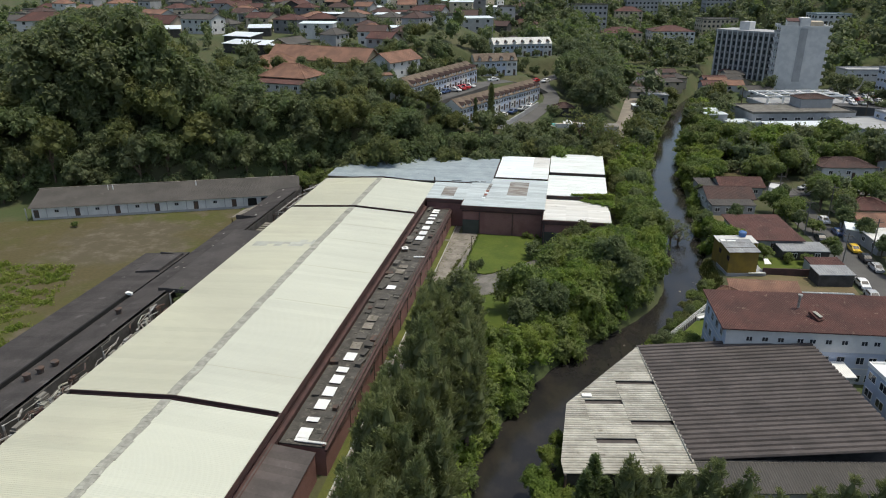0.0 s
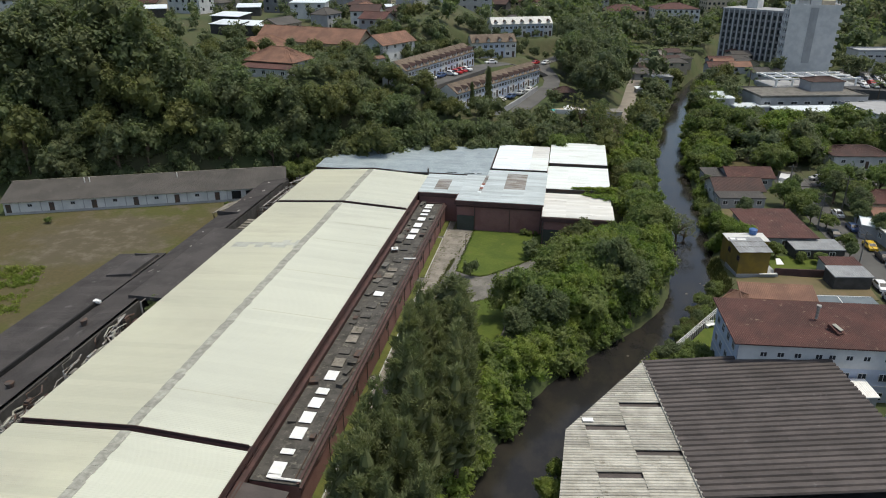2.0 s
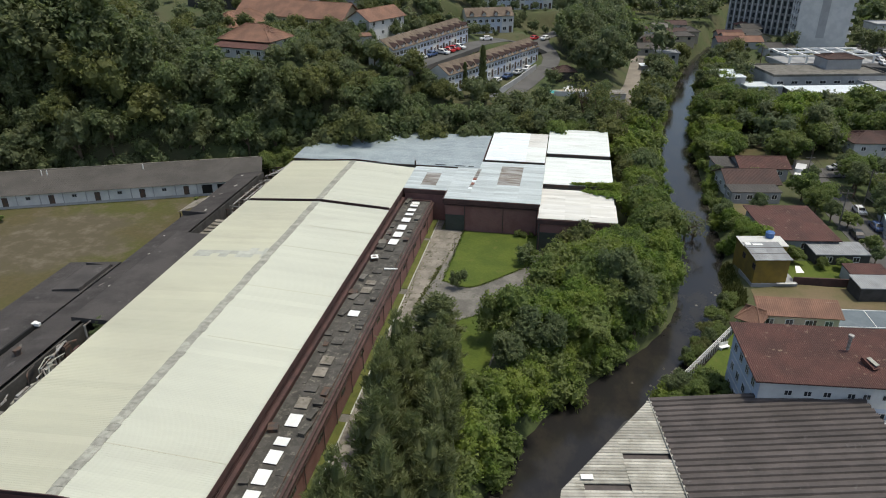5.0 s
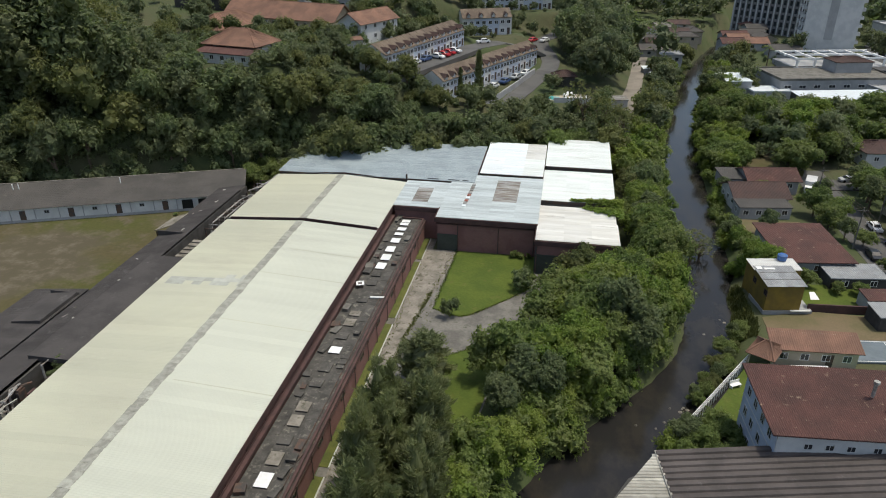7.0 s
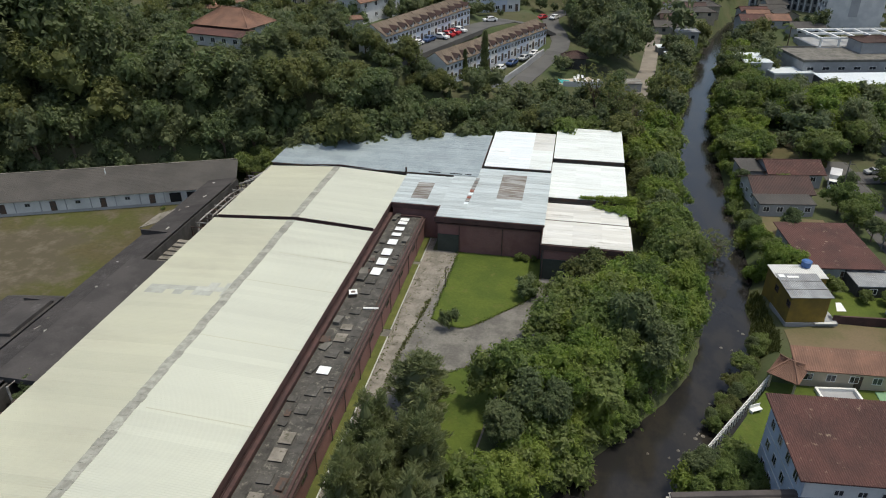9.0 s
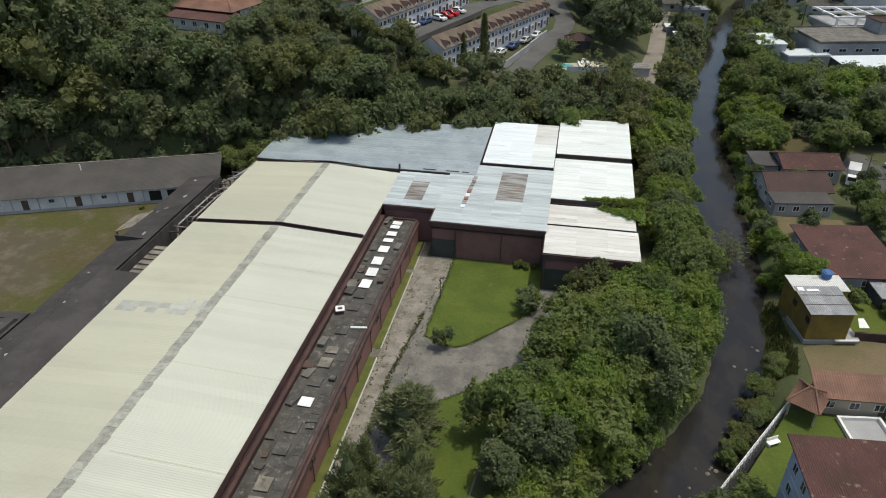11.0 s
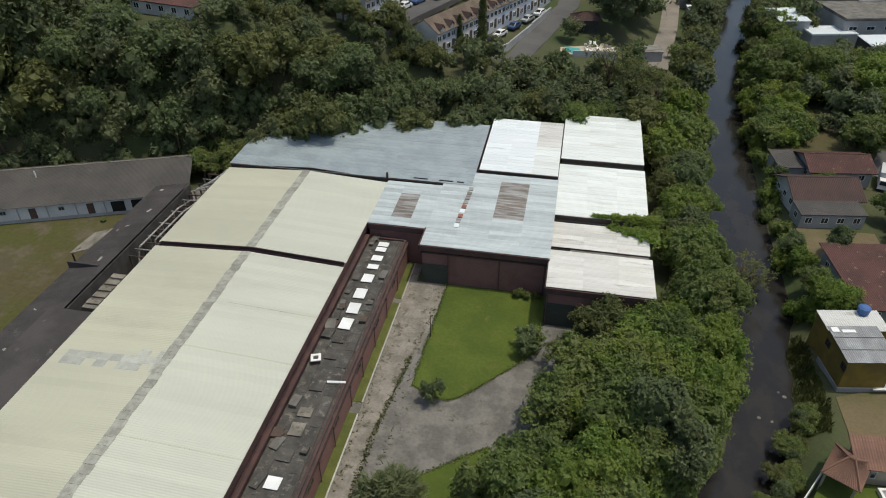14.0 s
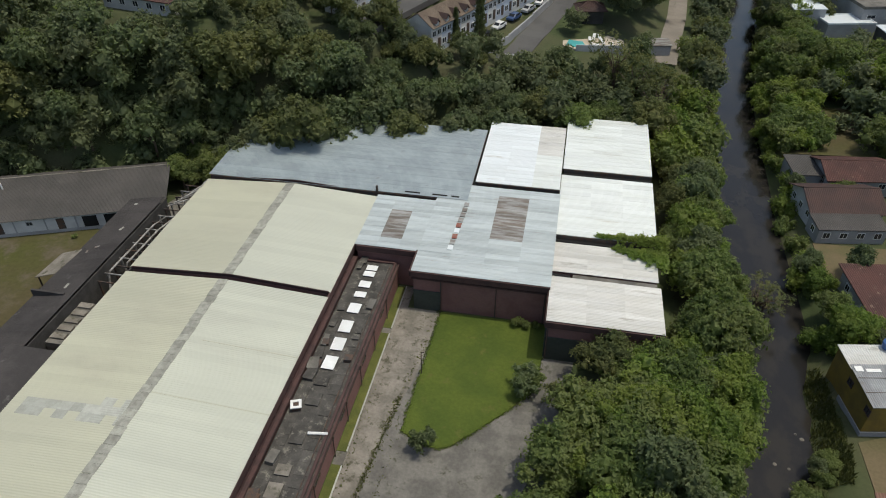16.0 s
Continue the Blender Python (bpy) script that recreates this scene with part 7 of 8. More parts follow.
part("shaft", G().tube([(0, 0, 0), (0, 0, 3.6)], [0.07, 0.05], 6), M_METAL_D, post)
part("lamp", G().tube([(0, 0, 3.6), (0.35, 0, 3.75)], 0.07, 6), M_METAL_D, post)

# rough growth on the field
field_bush = scatter(-122, -82, 70, 113, 2.5, lambda x, y: y < 111 - abs(x + 100) * 0.12 and y > 62 + (-84 - x) * 0.55 and x < -84.5 - (y - 84) * 0.25, 12)
stuff("field_bushes", field_bush, ("scrub", "scrub", "scrub"), 0.55, 0.9, 27, "low bright green bushes on the field")
for x, y, s in ((-108.5, 131.6, 1.0), (-76, 149.2, 0.5)):
    plant("shrub0", x, y, s, 0.1, x * 13, 0.7, "field bushes")
for i, (x, y, s) in enumerate(((-60.4, 94.6, 0.42), (-61.2, 96.0, 0.4), (-60.0, 92.6, 0.32))):
    plant("bankdark", x, y, s, 2.6, i * 80)


# ---- woods ----
HOUSES = [(-79, 191, 10), (-57, 224, 10), (-56.5, 213, 5), (-160, 297, 13), (-183, 302, 12), (-228, 285, 14), (-243, 300, 13), (-122, 262, 14), (-131, 291, 8), (-87, 245, 13), (-103, 249, 9), (-71, 241, 9), (-101, 232, 11), (-27, 222, 5)]


def clear(x, y, rad=0.0):
    if any((x - a) ** 2 + (y - b) ** 2 < (c + rad) ** 2 for a, b, c in HOUSES):
        return False
    for (ax, ay), (bx, by), w in (((-32.5, 201), (-10, 250.5), 8), ((-47, 200.5), (-31, 239.5), 9), ((-44, 199), (-24, 250), 7), ((-23, 209), (-8, 242), 5), ((-17, 211.5), (-5, 248), 4.5), ((-5, 246), (-10, 275), 4.5), ((-35, 262), (-19, 268), 10), ((-28, 265), (-12, 272), 9), ((-9, 260), (-24, 251), 8), ((-10, 276), (2, 298), 4), ((15.5, 222), (20.5, 256), 5.4), ((20.5, 256), (26, 306), 5.6), ((26, 306), (38, 380), 5.0), ((-32, 299), (-8, 307), 10), ((-26, 287), (-8, 291), 8), ((-9, 219.5), (6, 221.5), 6), ((-8, 212.5), (4, 213.5), 4.5)):
        dx, dy = bx - ax, by - ay
        k = max(0, min(1, ((x - ax) * dx + (y - ay) * dy) / (dx * dx + dy * dy)))
        if (x - ax - k * dx) ** 2 + (y - ay - k * dy) ** 2 < w * w:
            return False
    return True


def hill_d(x, y):
    return (y - (195 + 0.37 * min(x, 10))) * 0.938


def behind_factory(x, y):
    back = 168.8 + max(0, x + 58) * 0.34 if x < -16 else 186.5 if x < -3 else 191.5
    if x < -58:
        return hill_d(x, y) > -9.0 and y > 150 + (x + 121) * 0.388
    return y > back


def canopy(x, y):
    """How high hillside treetops may reach: under sight lines from the camera's first place, so the houses show in its
    view.
    """
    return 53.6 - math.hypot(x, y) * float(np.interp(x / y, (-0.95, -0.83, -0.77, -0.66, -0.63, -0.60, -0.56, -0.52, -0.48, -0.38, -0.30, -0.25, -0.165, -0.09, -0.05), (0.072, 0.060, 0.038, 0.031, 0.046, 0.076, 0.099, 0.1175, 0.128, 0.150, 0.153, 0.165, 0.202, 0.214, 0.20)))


spots = scatter(-175, 14, 140, 232, 5.2, lambda x, y: behind_factory(x, y) and clear(x, y) and hill_d(x, y) < 40 and x < 13 and not (y > 222 and x > -60) and not (x > -24 and y > 199), 3)
front = sorted(spots, key=lambda s: hill_d(s[0], s[1]))
front = [(x, y, r) for x, y, r in front if not (x > -46 and hill_d(x, y) > 9) and not (-92 < x < -66 and 180 < y < 192)]
low = [(x, y, r) for x, y, r in spots if x > -46 and hill_d(x, y) > 9 or -92 < x < -66 and 180 < y < 192]
for x, y, r in front[:40]:
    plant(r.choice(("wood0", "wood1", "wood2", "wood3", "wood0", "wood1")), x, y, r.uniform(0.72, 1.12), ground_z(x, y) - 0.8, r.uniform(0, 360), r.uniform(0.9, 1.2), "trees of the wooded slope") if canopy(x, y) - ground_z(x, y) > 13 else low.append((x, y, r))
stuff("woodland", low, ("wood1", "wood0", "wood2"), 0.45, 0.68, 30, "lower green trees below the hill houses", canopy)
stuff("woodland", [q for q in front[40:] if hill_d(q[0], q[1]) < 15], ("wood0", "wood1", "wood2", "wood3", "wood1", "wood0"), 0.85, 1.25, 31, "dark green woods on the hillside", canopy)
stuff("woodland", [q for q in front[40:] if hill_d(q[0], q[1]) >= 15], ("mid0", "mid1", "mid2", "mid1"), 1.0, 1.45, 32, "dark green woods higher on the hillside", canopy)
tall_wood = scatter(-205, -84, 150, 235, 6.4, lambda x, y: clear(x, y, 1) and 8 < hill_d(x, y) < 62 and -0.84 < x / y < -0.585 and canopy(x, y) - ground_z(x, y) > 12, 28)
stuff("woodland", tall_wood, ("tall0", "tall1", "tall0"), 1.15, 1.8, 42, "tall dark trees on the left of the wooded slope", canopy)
garden = scatter(-118, -6, 178, 264, 4.3, lambda x, y: clear(x, y, -2.4) and hill_d(x, y) > 4 and not (-110 < x < -64 and 225 < y < 241 - (x + 87) * 0.26) and (hill_d(x, y) > 36 or canopy(x, y) - ground_z(x, y) < 6.5) and not (-91 < x < -66 and y < 200), 21)
stuff("hill_gardens", [q for q in garden if q[0] < -60 or q[2].random() < 0.85] + [(-34.5 + 0.8 * k, 199.5 - 1.2 * (k % 2), None) for k in range(8)] + [(-27.6 + 2.6 * k, 203.0 + 2.0 * k + 1.2 * (k % 2), None) for k in range(4)] + [(-50.5 + 1.4 * k, 201 - k * 0.9, None) for k in range(7)] + [(-41.5 + 1.7 * (k % 4), 197.0 + 2.6 * (k // 4), None) for k in range(12)], ("fill0", "mid1", "mid2", "fill1"), 0.32, 0.62, 51, "bushes and small trees between the hill houses")
stuff("hill_gardens", TERRACE_GREEN, ("mid1", "mid0", "fill0"), 0.4, 0.65, 71, "bushes round the rows of terraced houses")
fill = scatter(-180, -4, 140, 262, 4.7, lambda x, y: x > -y and behind_factory(x, y) and clear(x, y, -3.4) and -8 < hill_d(x, y) < (44 if x < -60 else 70) and not (-88 < x < -70 and 179 < y < 200), 25)
stuff("undergrowth", fill, ("fill0", "fill1"), 0.8, 1.35, 61, "leafy undergrowth of the wooded slope")
foot = scatter(-190, 0, 128, 190, 3.3, lambda x, y: (x < -58 and 14.4 < (y - 134.2 - (x + 121) * 0.388) * 0.932 < 24) or (x > -57 and 0 < y - (171.0 + max(0, x + 58) * 0.29 if x < -16 else 186.2) < 4), 15)
stuff("undergrowth", foot, ("fill0", "fill1", "fill1"), 0.9, 1.4, 47, "leafy undergrowth along the foot of the wooded slope")
plant("umbrella", -2.5, 190.5, 0.95, 1.0, 30, 0.95)
plant("umbrella", 3.0, 195.0, 0.8, 2.0, 130, 0.9)
plant("sparse", 8.0, 203, 1.5, 3.0, 30)
plant("sparse", 12.5, 199.5, 1.4, 1.5, 130)
plant("sparse", 4.5, 206.5, 1.5, 5.0, 230)
plant("sparse", 13.5, 207, 1.2, 1.5, 30)
plant("cypress", -22.9, 212.0, 1.0, 9.4, 0, 1.05)
plant("cypress", -27.6, 211.0, 0.66, 10.2, 90, 1.0)
for x, y, z, s in ((-47.5, 199.0, 17.5, 0.62), (-50.5, 203.0, 17.8, 0.6), (-45.0, 196.5, 16.0, 0.55), (-34.5, 200.0, 11.6, 0.5), (-37.0, 203.5, 12.5, 0.56), (-31.5, 199.8, 11.0, 0.45), (-39.5, 201.5, 14.5, 0.62), (-36.2, 209.0, 13.5, 0.35), (-41.8, 197.5, 15.5, 0.45)):
    plant("wood%d" % (int(-x) % 4), x, y, s, z - 0.6, x * 40, 1.0)
plant("wood2", -59.5, 205.0, 0.72, 19.5, 50, 0.95)
plant("wood1", -66.0, 212.0, 0.5, 19.5, 90, 0.95)
# dark wood between the hill road and the track
wood2 = scatter(-3, 18, 200, 330, 5.2, lambda x, y: clear(x, y, 1) and y > 229 and (x > 3 + (y - 240) * 0.03 or y > 255) and x < 14 + max(0, y - 225) * 0.11, 5)
stuff("woodland", wood2, ("wood0", "wood2", "wood0", "wood1"), 0.85, 1.25, 33, "dark green wood between road and track")
strip_l = scatter(14, 70, 205, 372, 4.4, lambda x, y: clear(x, y, 0.5) and (-16 < float(river_off(x, y)) < -7.4 or 262 < y < 300 and 6.2 < float(river_off(x, y)) < 9) and x > 20 and y < 290, 6)
# trunkless crowns placed to hide the upper river from the camera's view
over_water = scatter(28, 80, 250, 372, 3.6, lambda x, y: 4.4 < abs(float(river_off(x, y))) < 6.0 and 246 < y < 335, 27)
stuff("bank_growth", over_water, ("mid1", "mid2", "reach0"), 0.45, 0.75, 67, "leafy crowns along the edges of the narrow upper river")
stuff("woodland", strip_l, ("mid1", "mid0", "mid2"), 0.55, 0.9, 35, "green trees along the upper river")
near_pool = scatter(-22, 15, 196, 228, 4.2, lambda x, y: clear(x, y, 0.5) and (y < (209 if x > -9 else 206) or x > 8.5) and y > 196, 18)
stuff("woodland", near_pool, ("far0", "far1", "wood1"), 0.42, 0.68, 34, "green trees below the pool terrace")
yards = scatter(48, 126, 118, 238, 6.5, lambda x, y: not (55 < x < 66.5 and y < 208) and not 194 < y < 208 and all(abs(x - q[0]) > q[2] / 2 + 2.6 or abs(y - q[1]) > q[3] / 2 + 2.6 for q in RIGHT_HOUSES) and not (x < 57 and y < 166) and not (x < 57 and 170 < y < 200), 19)
park = scatter(41, 96, 205, 246, 4.6, lambda x, y: float(river_off(x, y)) > 7 and not (58 < x < 100 and y < 208) and not (71 < x < 104 and 206 < y < 221) and not (36 < x < 54 and 198 < y < 221) and not (y > 241 and x > 66), 26)
stuff("park_trees", park, ("reach0", "reach1", "mid1", "reach0"), 0.6, 1.05, 65, "broad green trees behind the riverside houses")
stuff("garden_trees", yards, ("far0", "far1", "far2", "edge0"), 0.4, 0.8, 36, "garden trees and bushes between the street houses")
# right side: large trees and garden trees
for key, x, y, s in (("big0", 60, 222, 1.0), ("big1", 52, 230, 0.9), ("big0", 66, 231, 0.85), ("big1", 70, 221, 0.8), ("big1", 47, 236, 0.8), ("big0", 60, 214, 0.75), ("big1", 76, 232, 0.8), ("big1", 64, 210, 0.75), ("bank2", 84, 236, 1.5),
                     ("big1", 66.5, 187, 0.72), ("big1", 69, 179, 0.6), ("bankdark", 64.5, 181, 1.1), ("bankdark", 66.2, 171, 1.0), ("bankdark", 64.8, 166, 0.8), ("bank0", 52.5, 177, 0.95), ("bank2", 53.6, 170.5, 0.8), ("bankdark", 55, 165.5, 0.65), ("bank2", 55.5, 202, 1.2), ("bankdark", 40.6, 165.0, 0.75), ("bank2", 43.5, 186, 0.55), ("bank0", 42.6, 144.5, 0.5), ("bank0", 47, 143.2, 0.35), ("bank2", 50.5, 143, 0.35), ("bank1", 36.8, 150.2, 0.7), ("bankdark", 39.0, 149.0, 0.5), ("big1", 88, 200, 0.7), ("big0", 100, 226, 0.8), ("big1", 106, 205, 0.7), ("bank2", 78, 190, 1.1), ("bankdark", 90, 182, 1.0), ("bank0", 58.0, 152, 0.5), ("bank2", 57.6, 163, 0.5), ("bankdark", 66.6, 158.5, 0.8), ("bankdark", 67.2, 149.5, 0.7), ("bank2", 56.6, 176, 0.7), ("bankdark", 66.4, 139, 0.75), ("bankdark", 57.0, 146.5, 0.5), ("bankdark", 67.0, 195, 0.9), ("bankdark", 56.8, 186.5, 0.7)):
    plant(key, x, y, s, None, x * 31 + y * 7)
for x, y, s in ((78, 238, 1.0), (82, 236.5, 0.9), (86.5, 239, 1.0), (67.5, 292, 1.0), (112, 290, 1.1), (109, 281, 1.0)):
    plant("palm", x, y, s, None, x * 17)
midr = scatter(36, 70, 236, 330, 5.4, lambda x, y: float(river_off(x, y)) > 6 and not (42 < x and 240 < y < 268 and x > 44) and not (x > 60 and y > 266), 7)
stuff("woodland", [q for q in midr if q[1] < 296], ("mid0", "mid1", "mid2"), 0.45, 0.75, 37, "green trees on the right bank")
# far slopes
def free_of_town(x, y):
    return all((x - a) ** 2 + (y - b) ** 2 > 6.8 ** 2 for a, b in placed)


far_l = scatter(-330, 10, 236, 560, 9.8, lambda x, y: x > -0.98 * y and clear(x, y, 2) and free_of_town(x, y) and not (x > -14 and y < 330), 8)
stuff("woodland", far_l, ("dot0", "dot1", "dot2"), 0.4, 0.8, 39, "trees among the houses of the hill town")
near_l = scatter(-270, -56, 196, 310, 7.0, lambda x, y: x > -0.98 * y and clear(x, y, 2) and free_of_town(x, y) and hill_d(x, y) > 39 and (x < -100 - (y - 205) * 0.35 or y < 240), 10)
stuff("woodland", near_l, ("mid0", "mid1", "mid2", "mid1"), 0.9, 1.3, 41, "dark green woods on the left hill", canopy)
far_r = scatter(-20, 420, 300, 700, 14.0, lambda x, y: x < 0.5 * y + 15 and abs(float(river_off(x, y))) > 9 and not (28 < x < 80 and 318 < y < 402) and clear(x, y, 1) and not (60 < x < 112 and y < 352) and not (112 < x < 172 and y < 350), 9)
stuff("woodland", far_r, ("dot0", "dot1", "dot2"), 1.1, 1.7, 43, "wooded slopes in the distance")
plain_r = scatter(56, 178, 262, 352, 6.0, lambda x, y: not (58 < x < 116 and y < 306) and not (112 < x < 170 and 326 < y < 344) and not (120 < x < 146 and 296 < y < 313) and not (62 < x < 96 and 326 < y < 352) and not (84 < x < 108 and 306 < y < 334) and not (108 < x < 136 and y < 280) and not (x < 80 and y > 300), 22)
stuff("woodland", plain_r, ("far0", "far1", "far2"), 0.4, 0.8, 53, "trees round the towers")
track_trees = scatter(28, 84, 298, 400, 5.0, lambda x, y: abs(float(river_off(x, y))) > 9 and clear(x, y, 0) and all((x - a) ** 2 + (y - b) ** 2 > 38 for a, b in LOW) and not (62 < x and 326 < y < 356), 23)
stuff("woodland", track_trees, ("dot0", "dot1", "dot2"), 0.22, 0.4, 63, "small trees between the low houses by the track")
far_rr = scatter(100, 230, 180, 330, 14.0, lambda x, y: x > 128 or (y > 222 and y < 240), 11)
stuff("woodland", far_rr, ("far0", "far1", "far2"), 0.8, 1.3, 45, "trees in the streets to the right")


# ---- roof sheets and other pieces ----
def sheet_mesh(key, length, width, pitch, amp, material, zdrop=0.0):
    """A sheet that runs from x = 0 to x = length, rising by zdrop, ribs along x; y from 0 to width."""
    def make():
        return G().slab((0, width, 0), (0, 0, 0), (length, 0, zdrop), (length, width, zdrop), 0.03, pitch, amp).mesh("roof_sheet", material)
    return shared(key, make)


# cream roof of the long shed: both slopes
rng = random.Random(21)
SW = 1.12
for y0, y1 in ((18.0, 62.75), (63.6, 136.75), (137.7, 160.35)):
    n = round((y1 - y0) / SW)
    w = (y1 - y0) / n
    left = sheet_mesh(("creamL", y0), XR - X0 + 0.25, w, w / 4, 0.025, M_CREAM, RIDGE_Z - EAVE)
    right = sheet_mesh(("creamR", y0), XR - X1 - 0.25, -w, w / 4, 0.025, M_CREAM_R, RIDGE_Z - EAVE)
    cap = shared(("cap", round(w, 4)), lambda: G().slab((-1.1, w * 0.97, -0.08), (-1.1, 0, -0.08), (0, 0, 0), (0, w * 0.97, 0), 0.03).slab((0.25, 0, -0.03), (0.25, w * 0.97, -0.03), (0, w * 0.97, 0), (0, 0, 0), 0.03).mesh("ridge_cap", M_CAP))
    for i in range(n):
        y = y0 + i * w
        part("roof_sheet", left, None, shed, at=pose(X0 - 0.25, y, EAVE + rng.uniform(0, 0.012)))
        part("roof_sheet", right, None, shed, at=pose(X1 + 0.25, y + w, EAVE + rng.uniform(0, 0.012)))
        part("ridge_cap", cap, None, shed, at=pose(XR + rng.uniform(-0.08, 0.08), y, RIDGE_Z + 0.08, 0, 0, rng.uniform(-2.5, 2.5)))
# replaced grey sheets across the left slope
for i in range(22):
    x = -56.6 + (i % 9) * 1.42 if i < 18 else -48.0 + (i - 18) * 1.2
    pm = M_PATCH
    if i > 8 and rng.random() < 0.35:
        continue
    part("roof_patch", sheet_mesh(("patch", pm.name), 1.43, 1.13, 0.28, 0.035, pm, 0.079), None, shed, at=pose(x, (114.2, 113.1, 115.3)[i // 9] + 0.0, EAVE + (x - X0) / (XR - X0) * (RIDGE_Z - EAVE) + 0.03))


for y, l in ((71.0, 13.2), (91.2, 12.2), (104.6, 13.2), (117.9, 13.2), (126.2, 11.5)):
    part("roof_lap", sheet_mesh(("lapR", l), -l, -0.12, 0.0, 0.0, M_CREAM, l * 0.0596), None, shed, at=pose(X1 + 0.2, y, EAVE + 0.045))


def cover(parent, x0, x1, y0, y1, z0, z1, material, along="x", width=1.1, pitch=0.28, amp=0.04, pieces=1, over=0.15, name="roof_sheet", rise=None):
    """Lays sheets over a roof that rises from z0 at y0 to z1 at y1; ribs along x."""
    n = max(1, round((y1 - y0) / width))
    w = (y1 - y0) / n
    for i in range(n):
        for j in range(pieces):
            a = x0 - over + (x1 - x0 + 2 * over) * j / pieces
            l = (x1 - x0 + 2 * over) / pieces + (0.1 if j + 1 < pieces else 0)
            mesh = sheet_mesh((material.name, round(l, 3), round(w, 3), pitch), l - 0.09, w * 0.976, pitch, amp, material)
            mat = material if not callable(rise) else rise(a, y0 + i * w) or material
            if mat is not material:
                mesh = sheet_mesh((mat.name, round(l, 3), round(w, 3), pitch), l - 0.09, w * 0.976, pitch, amp, mat)
            tilt = math.degrees(math.atan2(z1 - z0, y1 - y0))
            part(name, mesh, None, parent, at=pose(a, y0 + i * w, z0 + (z1 - z0) * i / n + 0.012 * (j % 2) + rng.uniform(0, 0.015), tilt, 0, 0))


def rusty(x, y):
    if -28.2 < x < -26 and 149.8 < y < 156.5 and rng.random() < 0.8:
        return M_RUST
    if -12.9 < x < -11.5 and 151.8 < y < 162.5:
        return M_RUST
    return None


cover(silver_w, -30.2, -21.4, 147.9, 160.3, 6.40, 6.65, M_SILVER, pieces=3, rise=rusty)
cover(silver_e, -21.3, -3.4, 143.5, 165.5, 6.55, 6.65, M_SILVER, pieces=4, rise=rusty)
cover(grey_n, -58.0, -30.8, 161.1, 183.0, 6.65, 7.15, M_BLUEGREY, pieces=2)
cover(grey_n, -30.6, -16.9, 161.1, 183.0, 6.7, 7.2, M_BLUEGREY, pieces=1)
cover(white_n, -16.3, -3.6, 166.4, 186.0, 6.85, 7.35, M_WHITE, pieces=3, rise=lambda x, y: M_PALE if x > -8.5 and y > 176 else M_WHITE_Y if x > -8.5 else None)
cover(white_e1, -3.3, 10.4, 155.9, 171.5, 6.05, 6.55, M_WHITE_Y, pieces=3)
cover(white_e2, -3.2, 10.3, 172.6, 190.0, 7.05, 7.55, M_WHITE_Y, pieces=3)
cover(bay_mid, -3.3, 10.4, 148.8, 155.2, 5.05, 5.25, M_PALE, pieces=3, amp=0.07)
cover(bay_front, -3.3, 10.4, 137.5, 146.5, 6.35, 6.05, M_PALE, pieces=3, amp=0.07)
for i in range(9):
    y = 148.6 + i * 1.35
    part("valley_plate", G().box(-17.6 + 0.06 * i, -16.9 + 0.06 * i, y, y + 1.0, 6.60 + i * 0.006, 6.74 + i * 0.006), rng.choice((M_RED, M_RED, M_WHITE, M_RUST)), silver_e, "rust red valley plate")
for x0, x1 in ((-26.5, -24.2), (-22.3, -20.0), (-19.4, -18.2)):
    part("gutter_slot", G().box(x0, x1, 161.5, 161.8, 6.7, 6.82), M_SHADE, grey_n, "dark slot at the gutter")
part("roof_post", G().box(-30.9, -30.6, 161.0, 161.3, 6.6, 7.6), M_METAL_D, grey_n, "short dark post")

# panels of the annex roof: felt sheets, skylights, hatches and junk
rng = random.Random(33)
for i in range(57):
    y = 62.0 + i * 1.5
    for x0, x1 in ((LX0 + 0.9, -28.5), (-26.4, LX1 - 0.5)):
        if rng.random() < 0.9:
            part("roof_panel", shared(("felt", round(x1 - x0, 1)), lambda: G().box(0, x1 - x0, 0, 1.47, 0, 0.05).mesh("roof_panel", M_LEANROOF)), None, annex, at=pose(x0 + rng.uniform(-0.05, 0.05), y, 3.975 + rng.uniform(0, 0.02), rng.uniform(-0.6, 0.6), rng.uniform(-0.6, 0.6), rng.uniform(-0.8, 0.8)))
SKYLIGHTS = ((149.2, 1.3, 1), (145.9, 1.0, 1), (144.6, 1.0, 1), (142.4, 1.2, 1), (140.3, 1.0, 1), (137.6, 1.7, 1), (134.2, 2.0, 1), (131.1, 2.0, 1), (128.0, 2.0, 1),
             (125.3, 1.6, 0), (122.5, 1.8, 0), (117.2, 1.5, 0), (113.2, 1.2, 2), (110.8, 1.7, 2), (107.4, 1.5, 0), (104.0, 1.4, 1), (100.2, 1.8, 0), (97.0, 1.6, 0), (92.4, 1.7, 2), (89.9, 1.8, 2),
             (86.7, 1.4, 0), (83.8, 1.9, 2), (80.7, 2.0, 1), (77.2, 1.2, 1), (74.8, 1.9, 1), (71.9, 2.0, 1), (69.0, 2.0, 1), (65.8, 0.8, 1), (63.1, 1.9, 1), (61.9, 0.6, 1))
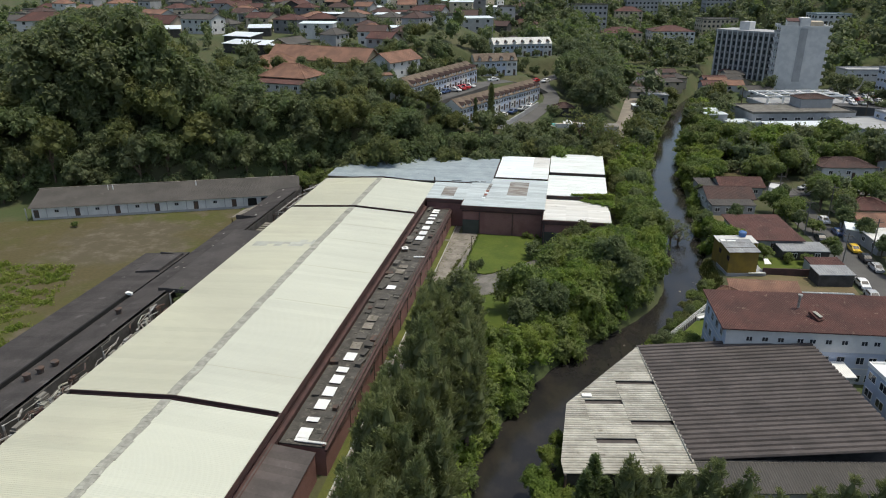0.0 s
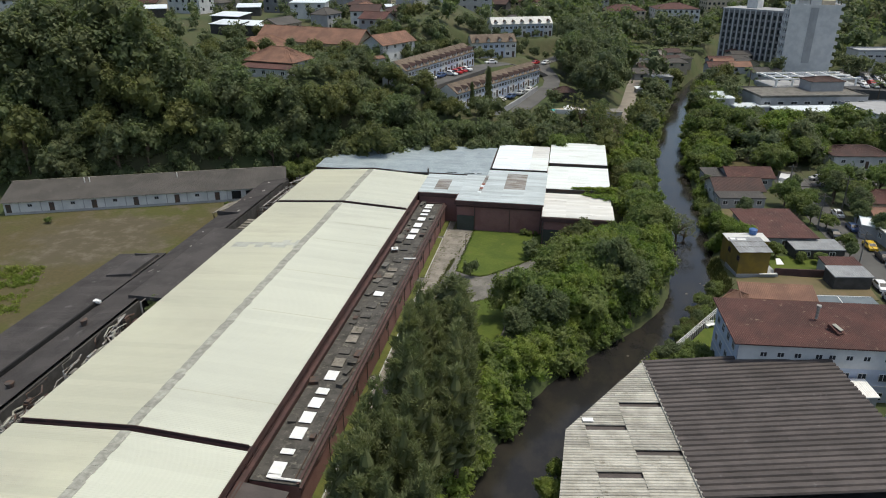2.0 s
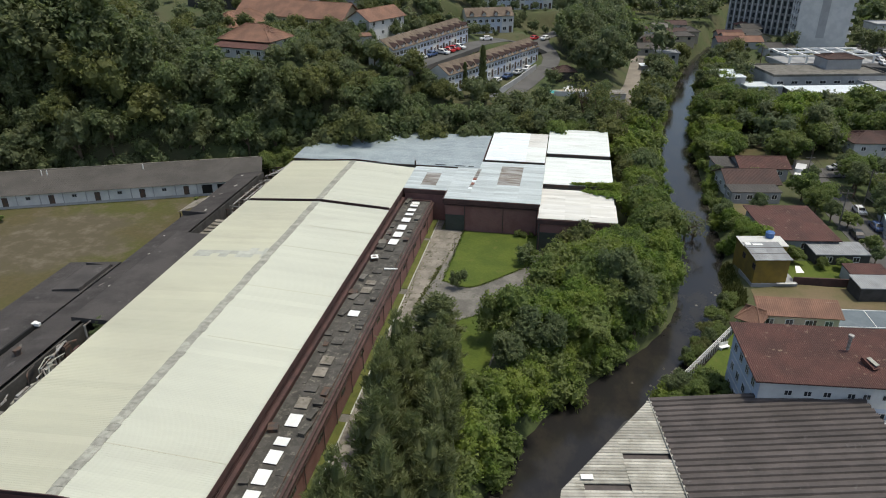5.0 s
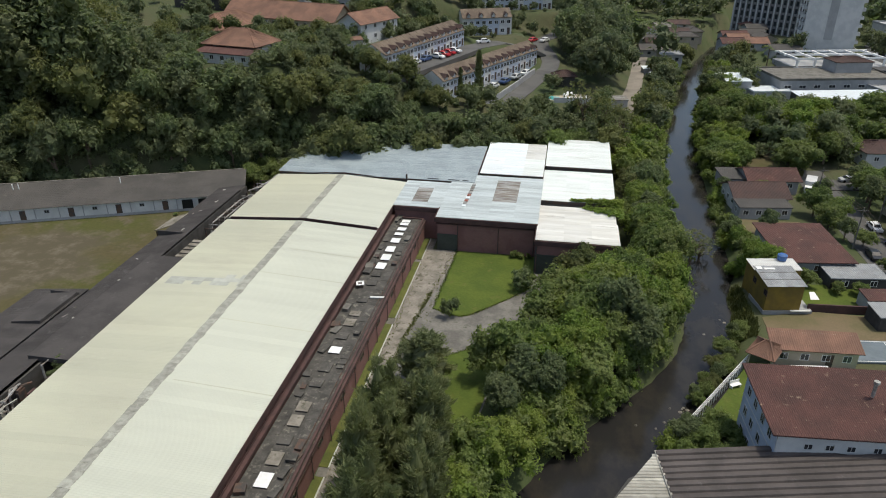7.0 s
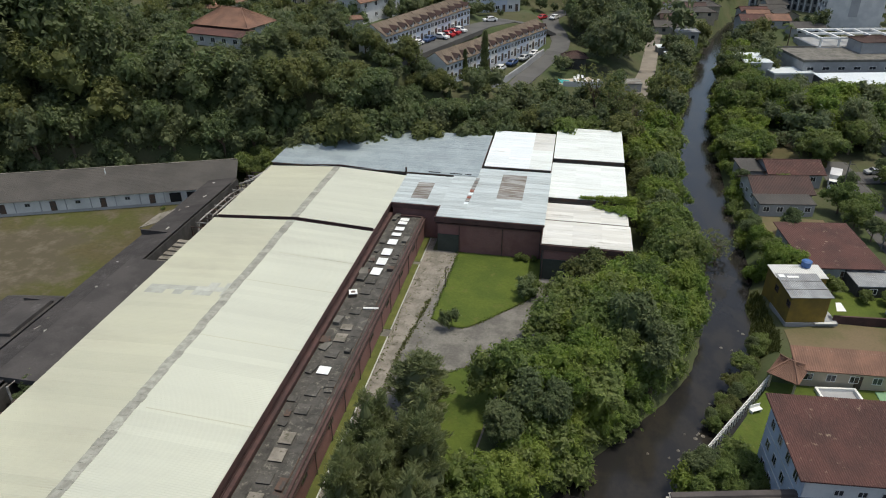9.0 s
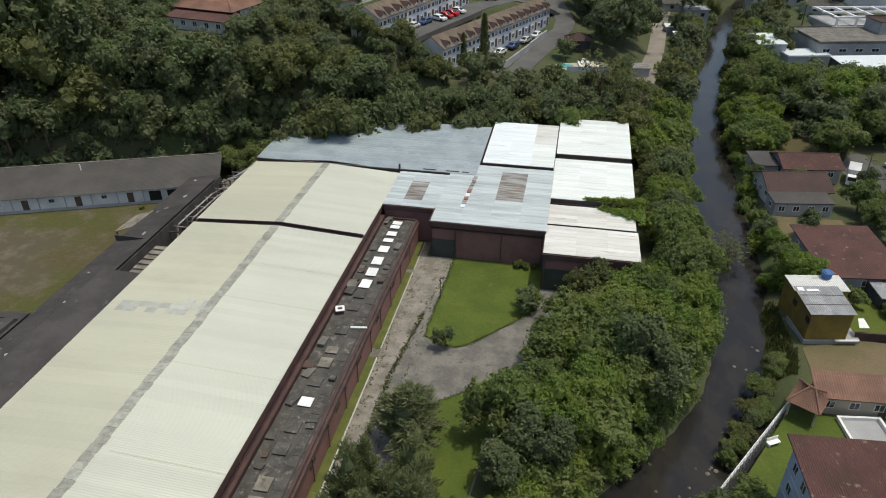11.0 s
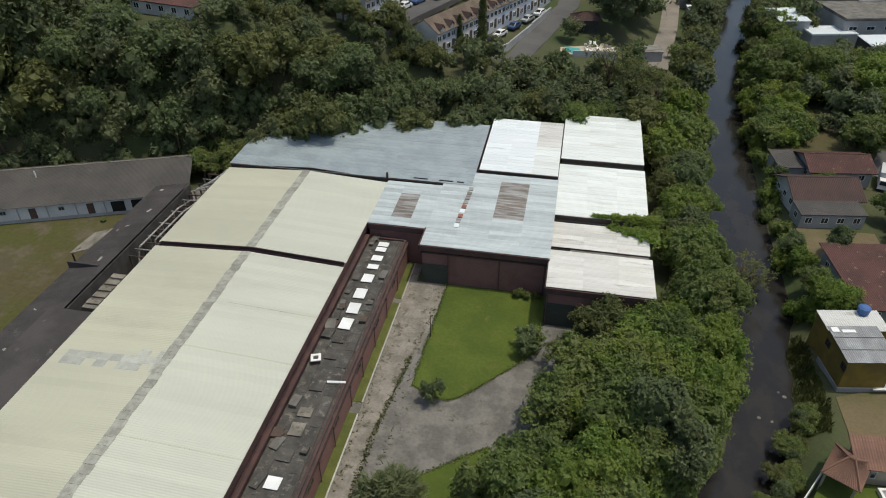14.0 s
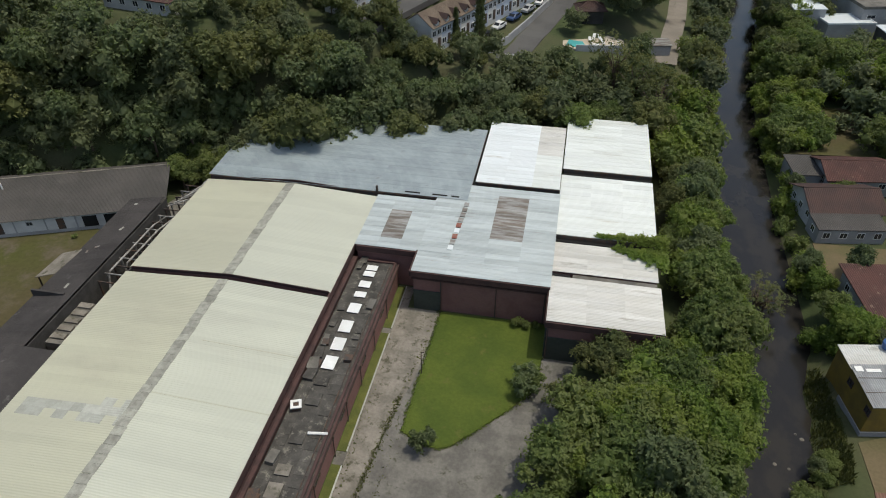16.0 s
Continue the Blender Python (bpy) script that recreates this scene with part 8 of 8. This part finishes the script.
for y, l, k in SKYLIGHTS:
    t = part("skylight", G().box(-0.72, 0.72, -l / 2, l / 2, 0, 0.16), (M_LEANROOF, M_FASCIA, M_LEANROOF)[k], annex, at=pose(-27.5 + rng.uniform(-0.06, 0.06), y, 3.98, 0, 0, rng.uniform(-1.5, 1.5)))
    part("panel", G().box(-0.76, 0.76, -l / 2 - 0.03, l / 2 + 0.03, 0.16, 0.21), (M_LEANROOF, M_SKYL, M_CONC)[k], t, ("dark closed panel", "bright white skylight panel", "grey dusty panel")[k])
for x, y in ((-29.0, 121.0), (-28.2, 149.9)):
    t = part("roof_vent", G().box(-0.45, 0.45, -0.45, 0.45, 0, 0.6), M_METAL_D, annex, at=pose(x, y, 3.98, 0, 0, 20))
    g = G().box(-0.6, 0.6, -0.6, -0.3, 0.6, 0.72).box(-0.6, 0.6, 0.3, 0.6, 0.6, 0.72).box(-0.6, -0.3, -0.3, 0.3, 0.6, 0.72).box(0.3, 0.6, -0.3, 0.3, 0.6, 0.72)
    part("vent_rim", g, M_WHITEP, t, "white square vent rim")
for i in range(34):
    y, x = rng.uniform(66, 148), rng.choice((-29.2, -29.0, -25.7)) + rng.uniform(-0.2, 0.2)
    w, l, h = rng.uniform(0.25, 0.6), rng.uniform(0.3, 0.9), rng.uniform(0.15, 0.5)
    part("roof_hatch", G().box(-w, w, -l, l, 0, h).box(-w * 1.08, w * 1.08, -l * 1.05, l * 1.05, h, h + 0.06), rng.choice((M_LEANROOF, M_LEANROOF, M_METAL_D, M_CONC_D)), annex, at=pose(x, y, 3.98, 0, 0, rng.uniform(-15, 15)))

# dark roofs on the field side
for i in range(128):
    y = 20 + i * 1.12
    if y < 155.5:
        part("roof_sheet", sheet_mesh(("darkA",), 6.05, 1.12, 0.19, 0.04, M_DARKROOF, 1.15), None, strip, at=pose(-69.05 if y > 113 else -69.0, y, 4.15 + rng.uniform(0, 0.02)))
for i in range(87):
    part("roof_sheet", sheet_mesh(("darkB",), 9.3, 1.12, 0.19, 0.04, M_DARKROOF, 0.92), None, block, at=pose(-78.5, 15.2 + i * 1.12, 3.35 + rng.uniform(0, 0.02)))
part("roof_ramp", G().box(-68.9, -64.2, 131.9, 132.2, 4.4, 5.3), M_DARKROOF, strip, "dark cross parapet")
for i in range(52):
    part("roof_sheet", shared(("storeroof",), lambda: G().slab((0, -0.5, 0), (1.2, -0.5, 0), (1.2, 9.4, 1.98), (0, 9.4, 1.98), 0.03, 0.19, 0.04).slab((1.2, 13.0, 0.6), (0, 13.0, 0.6), (0, 9.4, 1.98), (1.2, 9.4, 1.98), 0.03, 0.19, 0.04).mesh("roof_sheet", M_GREYROOF)), None, stores, at=pose(-0.6 + i * 1.19, 0, 2.92 + rng.uniform(0, 0.02)))

# channel tiles of the river warehouse
def channel(length, rise, step_x=0.0, wide=0.93, high=0.22):
    """One long roof channel: a raised flat back with steep sides and a trough beside it."""
    prof = [(0, 0), (0.11 * wide, high), (0.65 * wide, high), (0.76 * wide, 0), (wide, 0), (wide, -0.05), (0, -0.05)]
    n = len(prof)
    return G().add([(x + (step_x * y / wide if x == 0 else 0), y, z + rise * x / length) for x in (0, length) for y, z in prof], [(i, i + n, (i + 1) % n + n, (i + 1) % n) for i in range(n)] + [tuple(range(n)), tuple(range(2 * n - 1, n - 1, -1))])


for i in range(29):
    e = i * 0.9
    part("roof_sheet", shared(("chanD",), lambda: channel(12.2, 0.86).mesh("roof_sheet", M_CHANNEL_D)), None, depot, at=pose(0, e, 2.45 + rng.uniform(0, 0.03)))
    part("roof_sheet", SHARED[("chanD",)], None, depot, at=pose(12.1, e, 3.30 + rng.uniform(0, 0.03)))
for i in range(62):
    e = -2.2 + i * 0.45
    xl, xm = (min(-0.4, max(-14.8 + max(0, k) * 0.2, -12.5 + (k - 11.3) * 0.86)) for k in (e, e + 0.45))
    cuts = [xl] + [x for x in (-10.2, -5.3) if x > xl + 1] + [0.1]
    for a, b in zip(cuts[:-1], cuts[1:]):
        if (i // 2, round(a)) in ((10, -5), (15, -10), (20, -5), (6, -10)):
            continue
        part("roof_sheet", channel(b - a + 0.1, 0.0, xm - xl if a == xl else 0.0, 0.455, 0.09), M_CHANNEL_L, depot, at=pose(a, e, 2.34 + 0.014 * a + rng.uniform(0, 0.04)))


# scraps lying on the dark roofs
rng = random.Random(51)
for i in range(16):
    x, y = rng.uniform(-68.4, -64.5), rng.uniform(60, 154)
    z = 4.15 + (x + 69.0) / 6.9 * 1.25 + 0.05
    l, w = rng.uniform(0.1, 0.5), rng.uniform(0.06, 0.2)
    part("roof_scrap", G().box(-l, l, -w, w, 0, 0.05), rng.choice((M_CAP, M_CONC_D, M_RUST, M_CONC_D)), strip, at=pose(x, y, z, 0, 0, rng.uniform(0, 180)))
